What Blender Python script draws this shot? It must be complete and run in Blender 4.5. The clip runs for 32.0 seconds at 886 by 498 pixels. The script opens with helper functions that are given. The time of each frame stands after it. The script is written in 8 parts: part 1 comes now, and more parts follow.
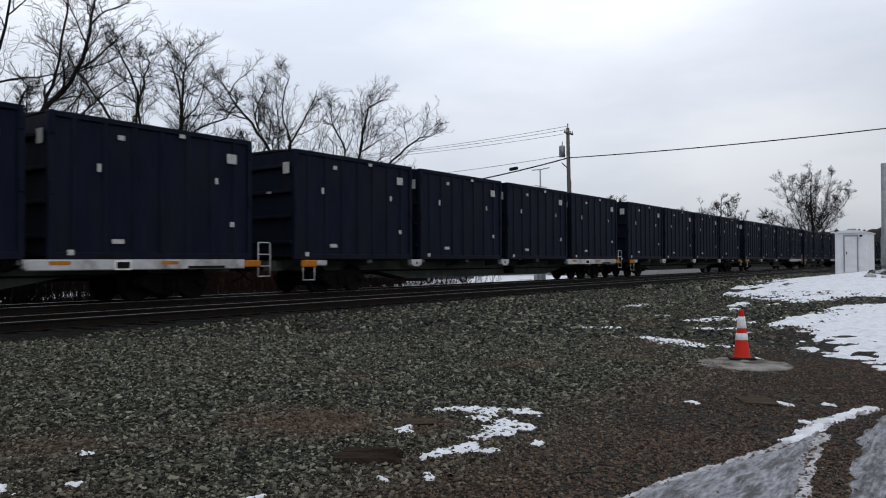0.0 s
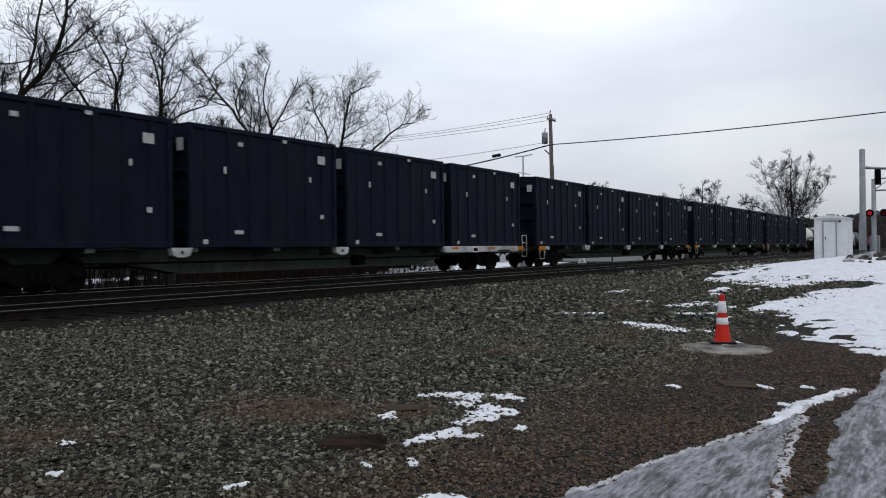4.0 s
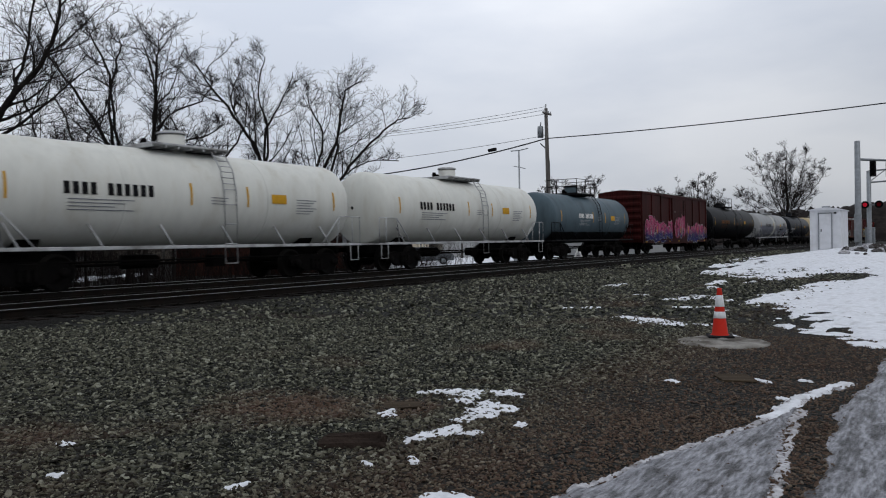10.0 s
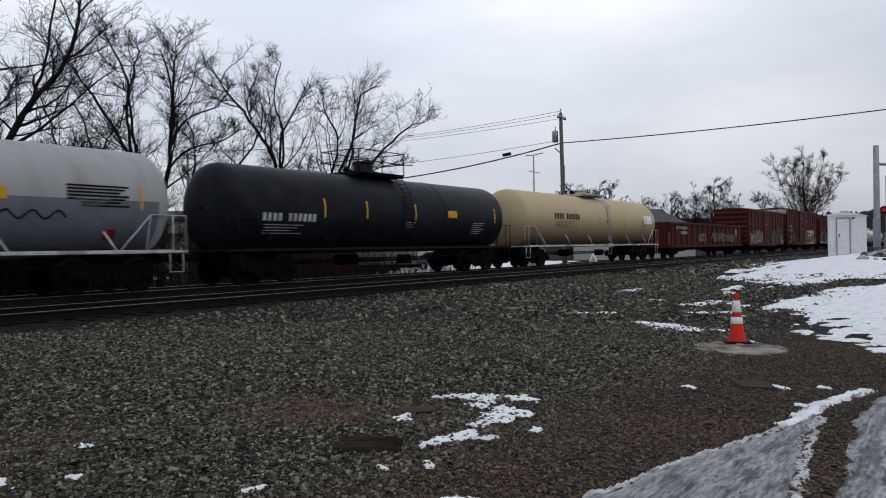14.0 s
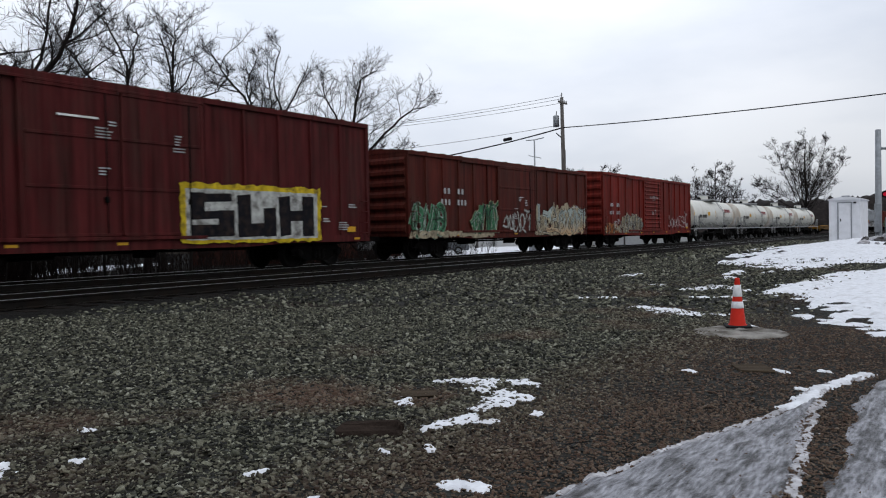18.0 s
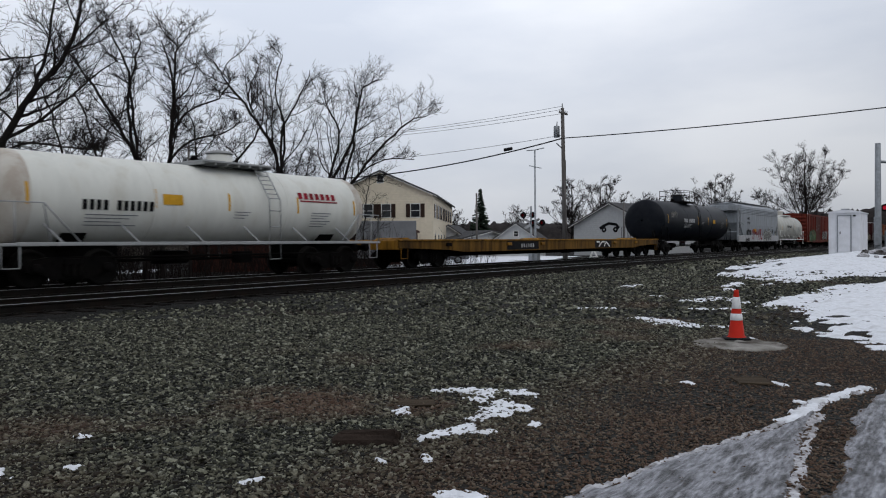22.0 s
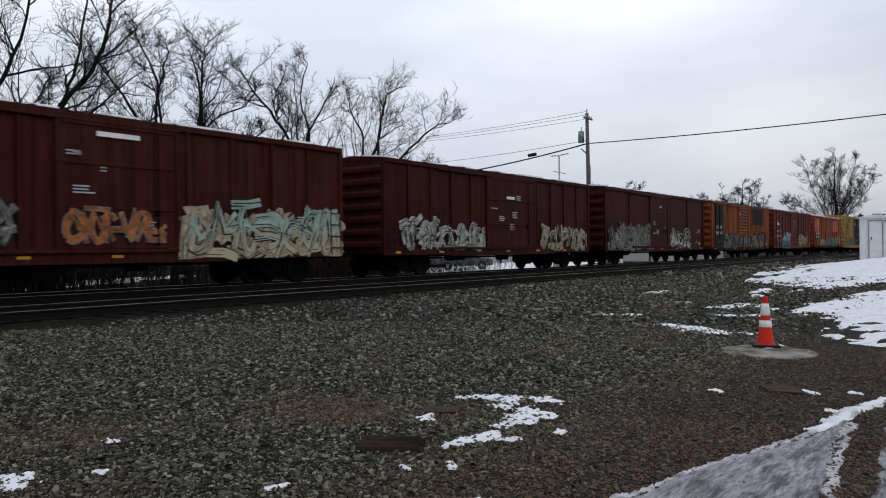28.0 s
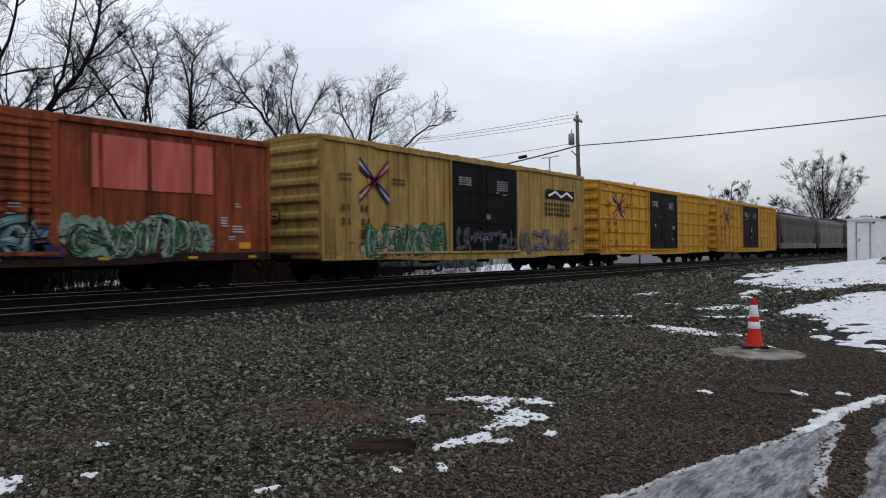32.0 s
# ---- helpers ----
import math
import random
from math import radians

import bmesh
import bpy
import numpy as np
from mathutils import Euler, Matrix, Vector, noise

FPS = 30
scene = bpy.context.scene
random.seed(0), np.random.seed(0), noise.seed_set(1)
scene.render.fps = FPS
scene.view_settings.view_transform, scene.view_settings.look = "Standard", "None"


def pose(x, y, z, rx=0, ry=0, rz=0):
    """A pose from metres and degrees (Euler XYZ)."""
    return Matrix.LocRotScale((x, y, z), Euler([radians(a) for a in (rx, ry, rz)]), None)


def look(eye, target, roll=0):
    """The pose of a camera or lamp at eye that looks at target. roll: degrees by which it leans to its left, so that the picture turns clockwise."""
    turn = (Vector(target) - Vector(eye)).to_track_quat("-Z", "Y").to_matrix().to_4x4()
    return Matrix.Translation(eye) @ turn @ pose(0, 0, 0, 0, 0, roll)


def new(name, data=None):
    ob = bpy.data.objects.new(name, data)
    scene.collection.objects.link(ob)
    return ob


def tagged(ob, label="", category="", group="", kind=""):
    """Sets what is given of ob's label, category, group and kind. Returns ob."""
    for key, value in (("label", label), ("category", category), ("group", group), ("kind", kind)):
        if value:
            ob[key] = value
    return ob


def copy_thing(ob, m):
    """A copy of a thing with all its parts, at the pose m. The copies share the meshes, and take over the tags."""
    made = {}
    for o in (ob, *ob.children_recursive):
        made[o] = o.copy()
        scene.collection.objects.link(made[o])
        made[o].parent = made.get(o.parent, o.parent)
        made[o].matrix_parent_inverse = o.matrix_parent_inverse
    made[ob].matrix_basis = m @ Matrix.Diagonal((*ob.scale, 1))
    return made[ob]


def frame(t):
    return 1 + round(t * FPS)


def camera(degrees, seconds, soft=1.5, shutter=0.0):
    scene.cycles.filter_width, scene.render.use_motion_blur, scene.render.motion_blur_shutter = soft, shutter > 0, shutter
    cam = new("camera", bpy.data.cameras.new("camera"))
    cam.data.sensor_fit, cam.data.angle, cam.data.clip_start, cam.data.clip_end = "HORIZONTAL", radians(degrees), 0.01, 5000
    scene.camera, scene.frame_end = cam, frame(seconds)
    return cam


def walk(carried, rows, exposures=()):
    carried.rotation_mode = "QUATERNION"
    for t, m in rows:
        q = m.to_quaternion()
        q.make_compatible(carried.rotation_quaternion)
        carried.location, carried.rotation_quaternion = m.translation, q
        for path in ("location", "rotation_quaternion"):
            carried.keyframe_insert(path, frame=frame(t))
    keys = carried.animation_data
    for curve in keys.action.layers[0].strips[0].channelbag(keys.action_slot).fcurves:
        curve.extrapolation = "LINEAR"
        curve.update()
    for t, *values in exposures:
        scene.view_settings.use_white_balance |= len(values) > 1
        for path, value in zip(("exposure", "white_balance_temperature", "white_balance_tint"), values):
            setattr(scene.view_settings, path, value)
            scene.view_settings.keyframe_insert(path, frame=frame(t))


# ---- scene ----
cam = camera(61.0, 32.0, soft=1.1, shutter=0.1)
# X runs along the track, Y away from the camera, the track is straight
PATH = [
    (0.0, pose(-0.006, -0.037, 1.493, 90.99, 0.32, -54.14)),
    (0.5, pose(-0.004, -0.040, 1.488, 91.01, 0.55, -54.37)),
    (1.0, pose(-0.001, -0.045, 1.485, 90.92, 0.73, -54.58)),
    (1.5, pose(0.007, -0.043, 1.482, 90.84, 0.81, -54.68)),
    (2.0, pose(0.011, -0.045, 1.483, 90.77, 0.92, -54.63)),
    (2.5, pose(0.007, -0.039, 1.483, 90.61, 1.01, -54.69)),
    (3.0, pose(0.009, -0.037, 1.485, 90.61, 1.11, -54.65)),
    (3.5, pose(0.007, -0.040, 1.481, 90.27, 0.82, -55.15)),
    (5.5, pose(-0.002, -0.019, 1.505, 89.80, 0.48, -55.57)),
    (6.0, pose(-0.007, -0.019, 1.507, 89.79, 0.44, -55.40)),
    (6.5, pose(0.002, -0.017, 1.508, 89.88, 0.64, -55.42)),
    (7.0, pose(0.000, -0.017, 1.512, 90.04, 0.81, -55.27)),
    (7.5, pose(0.010, -0.018, 1.508, 90.66, 0.79, -55.13)),
    (8.0, pose(0.012, -0.018, 1.506, 90.72, 0.74, -55.51)),
    (8.5, pose(0.011, -0.009, 1.505, 90.47, 0.70, -56.14)),
    (9.0, pose(0.003, -0.011, 1.505, 90.48, 0.58, -56.12)),
    (9.5, pose(0.001, -0.012, 1.506, 90.06, 0.79, -56.30)),
    (10.0, pose(-0.002, -0.019, 1.509, 89.58, 1.05, -55.69)),
    (10.5, pose(-0.007, -0.011, 1.510, 89.34, 1.46, -55.04)),
    (11.0, pose(-0.000, -0.015, 1.511, 89.41, 1.61, -54.63)),
    (11.5, pose(-0.001, -0.017, 1.511, 89.46, 1.53, -54.69)),
    (12.0, pose(-0.011, -0.018, 1.512, 89.45, 1.63, -54.69)),
    (12.5, pose(-0.010, -0.012, 1.510, 89.22, 1.27, -54.39)),
    (13.0, pose(-0.016, -0.009, 1.510, 89.29, 1.05, -54.68)),
    (13.5, pose(-0.013, -0.020, 1.506, 89.75, 1.26, -54.36)),
    (14.0, pose(-0.011, -0.011, 1.507, 89.95, 0.94, -54.61)),
    (14.5, pose(-0.012, -0.020, 1.502, 89.70, 0.75, -55.18)),
    (15.0, pose(0.001, -0.012, 1.504, 89.66, 0.62, -55.64)),
    (15.5, pose(0.015, -0.011, 1.499, 89.41, 0.79, -55.50)),
    (17.5, pose(0.003, -0.011, 1.504, 89.16, 0.75, -54.62)),
    (18.0, pose(-0.008, -0.008, 1.503, 88.83, 1.04, -54.55)),
    (18.5, pose(-0.000, -0.006, 1.504, 88.60, 1.06, -54.28)),
    (19.0, pose(0.003, -0.005, 1.508, 88.77, 1.03, -53.98)),
    (19.5, pose(0.005, -0.015, 1.507, 89.25, 0.91, -53.72)),
    (20.0, pose(0.001, -0.011, 1.508, 89.53, 0.93, -53.75)),
    (20.5, pose(-0.006, -0.011, 1.514, 89.78, 0.85, -53.54)),
    (21.0, pose(-0.010, -0.013, 1.507, 89.93, 0.92, -53.63)),
    (21.5, pose(-0.005, -0.016, 1.503, 89.74, 0.84, -54.02)),
    (22.0, pose(-0.002, -0.010, 1.503, 89.52, 0.47, -54.57)),
    (22.5, pose(0.003, -0.009, 1.498, 89.07, 0.55, -54.17)),
    (23.0, pose(-0.001, 0.002, 1.499, 88.75, 0.08, -54.29)),
    (23.5, pose(0.001, -0.004, 1.502, 89.10, -0.14, -54.25)),
    (24.0, pose(-0.002, -0.003, 1.504, 89.40, -0.30, -54.53)),
    (24.5, pose(-0.010, -0.011, 1.498, 89.40, -0.34, -54.55)),
    (25.0, pose(-0.017, -0.004, 1.508, 89.48, -0.25, -54.20)),
    (25.5, pose(-0.017, -0.004, 1.506, 89.28, 0.33, -53.93)),
    (27.5, pose(0.001, -0.008, 1.505, 90.01, 0.40, -52.88)),
    (28.0, pose(0.007, 0.000, 1.505, 89.99, 0.54, -52.74)),
    (28.5, pose(0.001, -0.005, 1.506, 90.12, 0.52, -52.66)),
    (29.0, pose(-0.004, -0.004, 1.503, 90.07, 0.37, -52.62)),
    (29.5, pose(-0.001, 0.002, 1.502, 90.08, 0.48, -52.54)),
    (30.0, pose(0.005, -0.003, 1.500, 89.86, 0.55, -52.75)),
    (30.5, pose(0.003, -0.010, 1.508, 89.80, 0.50, -53.32)),
    (31.0, pose(0.003, -0.007, 1.507, 90.21, 0.34, -52.82)),
    (31.5, pose(-0.006, -0.004, 1.502, 90.21, 0.58, -53.06)),
    (32.0, pose(0.000, -0.007, 1.506, 90.13, 0.57, -53.45)),
]
EXPOSE = [(0.0, 0.0), (5.0, 0.03), (7.2, 0.03), (8.0, -0.06), (8.8, -0.16), (10.1, -0.2), (10.7, -0.1), (11.5, -0.05), (14.0, -0.06), (15.5, -0.05), (17.5, 0.14), (18.2, 0.15), (19.0, 0.09), (20.0, 0.0), (21.2, -0.1), (22.2, -0.13),
          (23.0, -0.03), (25.5, -0.02), (27.5, 0.0), (32.0, 0.0)]
walk(cam, PATH, EXPOSE)

# ---- light ----
world = bpy.data.worlds.new("overcast_sky")
scene.world = world
world.use_nodes = True
_n, _l = world.node_tree.nodes, world.node_tree.links
_bg = _n["Background"]
_sky = _n.new("ShaderNodeTexSky")
_sky.sky_type, _sky.sun_disc = "NISHITA", False
_sky.sun_elevation, _sky.sun_rotation = radians(34), radians(150)
_tc = _n.new("ShaderNodeTexCoord")
_map = _n.new("ShaderNodeMapping")
_map.inputs["Scale"].default_value = (1.0, 1.0, 3.2)
_cl = _n.new("ShaderNodeTexNoise")
_cl.inputs["Scale"].default_value, _cl.inputs["Detail"].default_value, _cl.inputs["Roughness"].default_value = 2.2, 6.0, 0.5
_rmp = _n.new("ShaderNodeValToRGB")
_rmp.color_ramp.elements[0].position, _rmp.color_ramp.elements[0].color = 0.32, (5.8, 6.25, 7.15, 1)
_rmp.color_ramp.elements[1].position, _rmp.color_ramp.elements[1].color = 0.66, (8.0, 8.25, 8.8, 1)
_mix = _n.new("ShaderNodeMixRGB")
_mix.inputs["Fac"].default_value = 0.93
_l.new(_tc.outputs["Generated"], _map.inputs["Vector"])
_l.new(_map.outputs["Vector"], _cl.inputs["Vector"])
_l.new(_cl.outputs["Fac"], _rmp.inputs["Fac"])
_l.new(_sky.outputs["Color"], _mix.inputs["Color1"])
_l.new(_rmp.outputs["Color"], _mix.inputs["Color2"])
# an overcast sky is a little darker towards the horizon
_xyz, _h, _dim = _n.new("ShaderNodeSeparateXYZ"), _n.new("ShaderNodeMapRange"), _n.new("ShaderNodeMixRGB")
_l.new(_tc.outputs["Generated"], _xyz.inputs["Vector"])
_l.new(_xyz.outputs["Z"], _h.inputs["Value"])
_h.inputs["From Min"].default_value, _h.inputs["From Max"].default_value = 0.0, 0.34
_h.inputs["To Min"].default_value, _h.inputs["To Max"].default_value = 0.66, 1.06
_dim.blend_type, _dim.inputs["Fac"].default_value = "MULTIPLY", 1.0
_l.new(_mix.outputs["Color"], _dim.inputs["Color1"])
_l.new(_h.outputs["Result"], _dim.inputs["Color2"])
# the cloud is thinnest, and brightest, over the tracks
_dot, _thin, _glow = _n.new("ShaderNodeVectorMath"), _n.new("ShaderNodeMapRange"), _n.new("ShaderNodeMixRGB")
_dot.operation, _dot.inputs[1].default_value = "DOT_PRODUCT", Vector((0.66, 0.62, 0.42)).normalized()
_l.new(_tc.outputs["Generated"], _dot.inputs[0])
_l.new(_dot.outputs["Value"], _thin.inputs["Value"])
_thin.inputs["From Min"].default_value, _thin.inputs["From Max"].default_value = 0.76, 0.97
_thin.inputs["To Min"].default_value, _thin.inputs["To Max"].default_value = 0.86, 1.07
_glow.blend_type, _glow.inputs["Fac"].default_value = "MULTIPLY", 1.0
_l.new(_dim.outputs["Color"], _glow.inputs["Color1"])
_l.new(_thin.outputs["Result"], _glow.inputs["Color2"])
_l.new(_glow.outputs["Color"], _bg.inputs["Color"])
_bg.inputs["Strength"].default_value = 0.13
sun = new("sun", bpy.data.lights.new("sun", "SUN"))
sun.data.energy, sun.data.angle, sun.data.color = 0.5, radians(25), (1.0, 0.97, 0.93)
sun.matrix_world = look((0, 0, 60), (25, 38, 10))
scene.view_settings.exposure = 0.0

# ---- materials ----
def ramp(nodes, lo, hi, a, b):
    r = nodes.new("ShaderNodeValToRGB")
    r.color_ramp.elements[0].position, r.color_ramp.elements[0].color = lo, (*a, 1)
    r.color_ramp.elements[1].position, r.color_ramp.elements[1].color = hi, (*b, 1)
    return r


def mat(name, base, rough=0.6, metal=0.0, var=0.25, scale=5.0, dirt=None, amount=0.5, dirt_scale=1.3, bump=0.15, bump_scale=60.0,
        stretch=(1, 1, 1), rnd="", low=0.45, high=0.7, emit=None, spec=0.05):
    """A worn surface: fine grain, patches of dirt at a larger scale, streaks by stretch, and relief."""
    m = bpy.data.materials.new(name)
    m.use_nodes = True
    n, l = m.node_tree.nodes, m.node_tree.links
    b = n["Principled BSDF"]
    b.inputs["Roughness"].default_value, b.inputs["Metallic"].default_value = rough, metal
    b.inputs["Specular IOR Level"].default_value = spec
    tc = n.new("ShaderNodeTexCoord")
    mp = n.new("ShaderNodeMapping")
    mp.inputs["Scale"].default_value = stretch
    l.new(tc.outputs["Object"], mp.inputs["Vector"])
    grain = n.new("ShaderNodeTexNoise")
    grain.inputs["Scale"].default_value, grain.inputs["Detail"].default_value = scale, 5.0
    l.new(mp.outputs["Vector"], grain.inputs["Vector"])
    r = ramp(n, 0.3, 0.7, [c * (1 - var) for c in base], [min(1, c * (1 + var)) for c in base])
    l.new(grain.outputs["Fac"], r.inputs["Fac"])
    col = r.outputs["Color"]
    if dirt:
        big = n.new("ShaderNodeTexNoise")
        big.inputs["Scale"].default_value, big.inputs["Detail"].default_value, big.inputs["Roughness"].default_value = dirt_scale, 7.0, 0.65
        l.new(mp.outputs["Vector"], big.inputs["Vector"])
        k = ramp(n, low, high, (0, 0, 0), (amount, amount, amount))
        l.new(big.outputs["Fac"], k.inputs["Fac"])
        mx = n.new("ShaderNodeMixRGB")
        mx.inputs["Color2"].default_value = (*dirt, 1)
        l.new(k.outputs["Color"], mx.inputs["Fac"])
        l.new(col, mx.inputs["Color1"])
        col = mx.outputs["Color"]
    if rnd:
        src = n.new("ShaderNodeNewGeometry").outputs["Random Per Island"] if rnd == "island" else n.new("ShaderNodeObjectInfo").outputs["Random"]
        rr = ramp(n, 0.0, 1.0, (0.55, 0.55, 0.55), (1.5, 1.5, 1.5))
        l.new(src, rr.inputs["Fac"])
        mm = n.new("ShaderNodeMixRGB")
        mm.blend_type, mm.inputs["Fac"].default_value = "MULTIPLY", 1.0
        l.new(col, mm.inputs["Color1"])
        l.new(rr.outputs["Color"], mm.inputs["Color2"])
        col = mm.outputs["Color"]
    l.new(col, b.inputs["Base Color"])
    if bump:
        fine = n.new("ShaderNodeTexNoise")
        fine.inputs["Scale"].default_value, fine.inputs["Detail"].default_value = bump_scale, 3.0
        l.new(tc.outputs["Object"], fine.inputs["Vector"])
        bp = n.new("ShaderNodeBump")
        bp.inputs["Strength"].default_value, bp.inputs["Distance"].default_value = bump, 0.02
        l.new(fine.outputs["Fac"], bp.inputs["Height"])
        l.new(bp.outputs["Normal"], b.inputs["Normal"])
    if emit:
        b.inputs["Emission Color"].default_value, b.inputs["Emission Strength"].default_value = (*emit[0], 1), emit[1]
    return m


def paint(name, base, dirt=(0.035, 0.026, 0.02), amount=0.55, rough=0.55, var=0.18, streak=1.0, **kw):
    """Weathered car paint with streaks that run down."""
    m = mat(name, [c * 1.2 for c in base], rough=rough, var=var, scale=3.0, dirt=dirt, amount=amount, dirt_scale=1.1, stretch=(1.6, 1.6, 0.35), bump=0.08, bump_scale=25, **kw)
    n, l = m.node_tree.nodes, m.node_tree.links
    b = n["Principled BSDF"]
    col = b.inputs["Base Color"].links[0].from_socket
    tc, mp, st, sp = n.new("ShaderNodeTexCoord"), n.new("ShaderNodeMapping"), n.new("ShaderNodeTexNoise"), n.new("ShaderNodeTexNoise")
    mp.inputs["Scale"].default_value = (7, 7, 0.22)
    l.new(tc.outputs["Object"], mp.inputs["Vector"])
    l.new(mp.outputs["Vector"], st.inputs["Vector"])
    l.new(tc.outputs["Object"], sp.inputs["Vector"])
    st.inputs["Scale"].default_value, st.inputs["Detail"].default_value = 1.0, 5.0
    sp.inputs["Scale"].default_value, sp.inputs["Detail"].default_value, sp.inputs["Roughness"].default_value = 3.2, 9.0, 0.75
    k = ramp(n, 0.42, 0.72, (1, 1, 1), (0.42, 0.4, 0.4))
    l.new(st.outputs["Fac"], k.inputs["Fac"])
    mul = n.new("ShaderNodeMixRGB")
    mul.blend_type, mul.inputs["Fac"].default_value = "MULTIPLY", streak
    l.new(col, mul.inputs["Color1"])
    l.new(k.outputs["Color"], mul.inputs["Color2"])
    spots = ramp(n, 0.6, 0.7, (0, 0, 0), (0.6 * streak, 0.6 * streak, 0.6 * streak))
    l.new(sp.outputs["Fac"], spots.inputs["Fac"])
    rust = n.new("ShaderNodeMixRGB")
    rust.inputs["Color2"].default_value = (0.03, 0.011, 0.006, 1)
    l.new(spots.outputs["Color"], rust.inputs["Fac"])
    l.new(mul.outputs["Color"], rust.inputs["Color1"])
    l.new(rust.outputs["Color"], b.inputs["Base Color"])
    return m


def rgb(r, g, b):
    return tuple(((c / 255 + 0.055) / 1.055) ** 2.4 if c > 10 else c / 255 / 12.92 for c in (r, g, b))


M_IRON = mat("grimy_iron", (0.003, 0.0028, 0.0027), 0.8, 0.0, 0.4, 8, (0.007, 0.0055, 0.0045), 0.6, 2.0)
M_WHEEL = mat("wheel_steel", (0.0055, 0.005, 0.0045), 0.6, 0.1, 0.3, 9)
M_STEEL = mat("rail_steel", (0.0095, 0.0085, 0.0075), 0.6, 0.1, 0.3, 4, (0.015, 0.009, 0.006), 0.7, 3.0)
M_SHINE = mat("polished_rail_head", (0.4, 0.41, 0.42), 0.38, 1.0, 0.15, 30, bump=0.02)
M_GALV = mat("galvanised_steel", (0.27, 0.29, 0.31), 0.5, 0.5, 0.15, 6, (0.15, 0.15, 0.15), 0.4, 2.0)
M_BLACK = mat("black_paint", (0.007, 0.007, 0.008), 0.5, 0, 0.3, 5)
M_WHITE = mat("white_paint", (0.72, 0.72, 0.7), 0.5, 0, 0.08, 6, (0.3, 0.28, 0.25), 0.45, 1.6)
M_GREYWHITE = mat("weathered_white_paint", (0.4, 0.41, 0.42), 0.55, 0, 0.12, 5, (0.08, 0.07, 0.06), 0.8, 1.4)
M_YELLOW = mat("yellow_stripe", (0.5, 0.27, 0.025), 0.5, 0, 0.12, 8)
M_ORANGE = mat("orange_plate", (0.36, 0.13, 0.015), 0.55, 0, 0.15, 8, (0.1, 0.06, 0.03), 0.5)
M_TIE = mat("creosoted_timber", (0.006, 0.005, 0.0045), 0.85, 0, 0.4, 14, (0.015, 0.0125, 0.0105), 0.6, 3.0, 0.5, 40, (1, 0.15, 1), rnd="object")
M_WOODPOLE = mat("weathered_pole_wood", (0.115, 0.108, 0.104), 0.85, 0, 0.3, 12, (0.06, 0.05, 0.04), 0.5, 2.0, 0.4, 60, (1, 1, 0.08))
M_BARK = mat("dark_bark", (0.014, 0.012, 0.0115), 0.9, 0, 0.4, 9, (0.03, 0.028, 0.024), 0.5, 2.0, 0.6, 30)
M_SNOW = mat("old_snow", (0.66, 0.68, 0.72), 0.7, 0, 0.1, 9, (0.25, 0.24, 0.23), 0.6, 3.0, 0.9, 26, low=0.52, high=0.78)
M_CONE = mat("orange_plastic", (0.44, 0.024, 0.014), 0.45, 0, 0.08, 9, (0.2, 0.02, 0.01), 0.35, 6.0, 0.02)
M_BAND = mat("reflective_white_band", (0.72, 0.73, 0.75), 0.4, 0, 0.06, 20, (0.35, 0.35, 0.35), 0.4, 14)
M_RUBBER = mat("black_rubber", (0.015, 0.015, 0.016), 0.7, 0, 0.3, 20)
M_GLASS = mat("dark_window_glass", (0.01, 0.012, 0.015), 0.08, 0, 0.2, 2, bump=0, spec=0.4)
M_RED = mat("red_lamp_lens", (0.25, 0.005, 0.01), 0.25, 0, 0.1, 3, bump=0)
M_REDLIT = mat("lit_red_lamp_lens", (0.3, 0.01, 0.02), 0.3, 0, 0.1, 3, bump=0, emit=((1.0, 0.03, 0.08), 0.25))

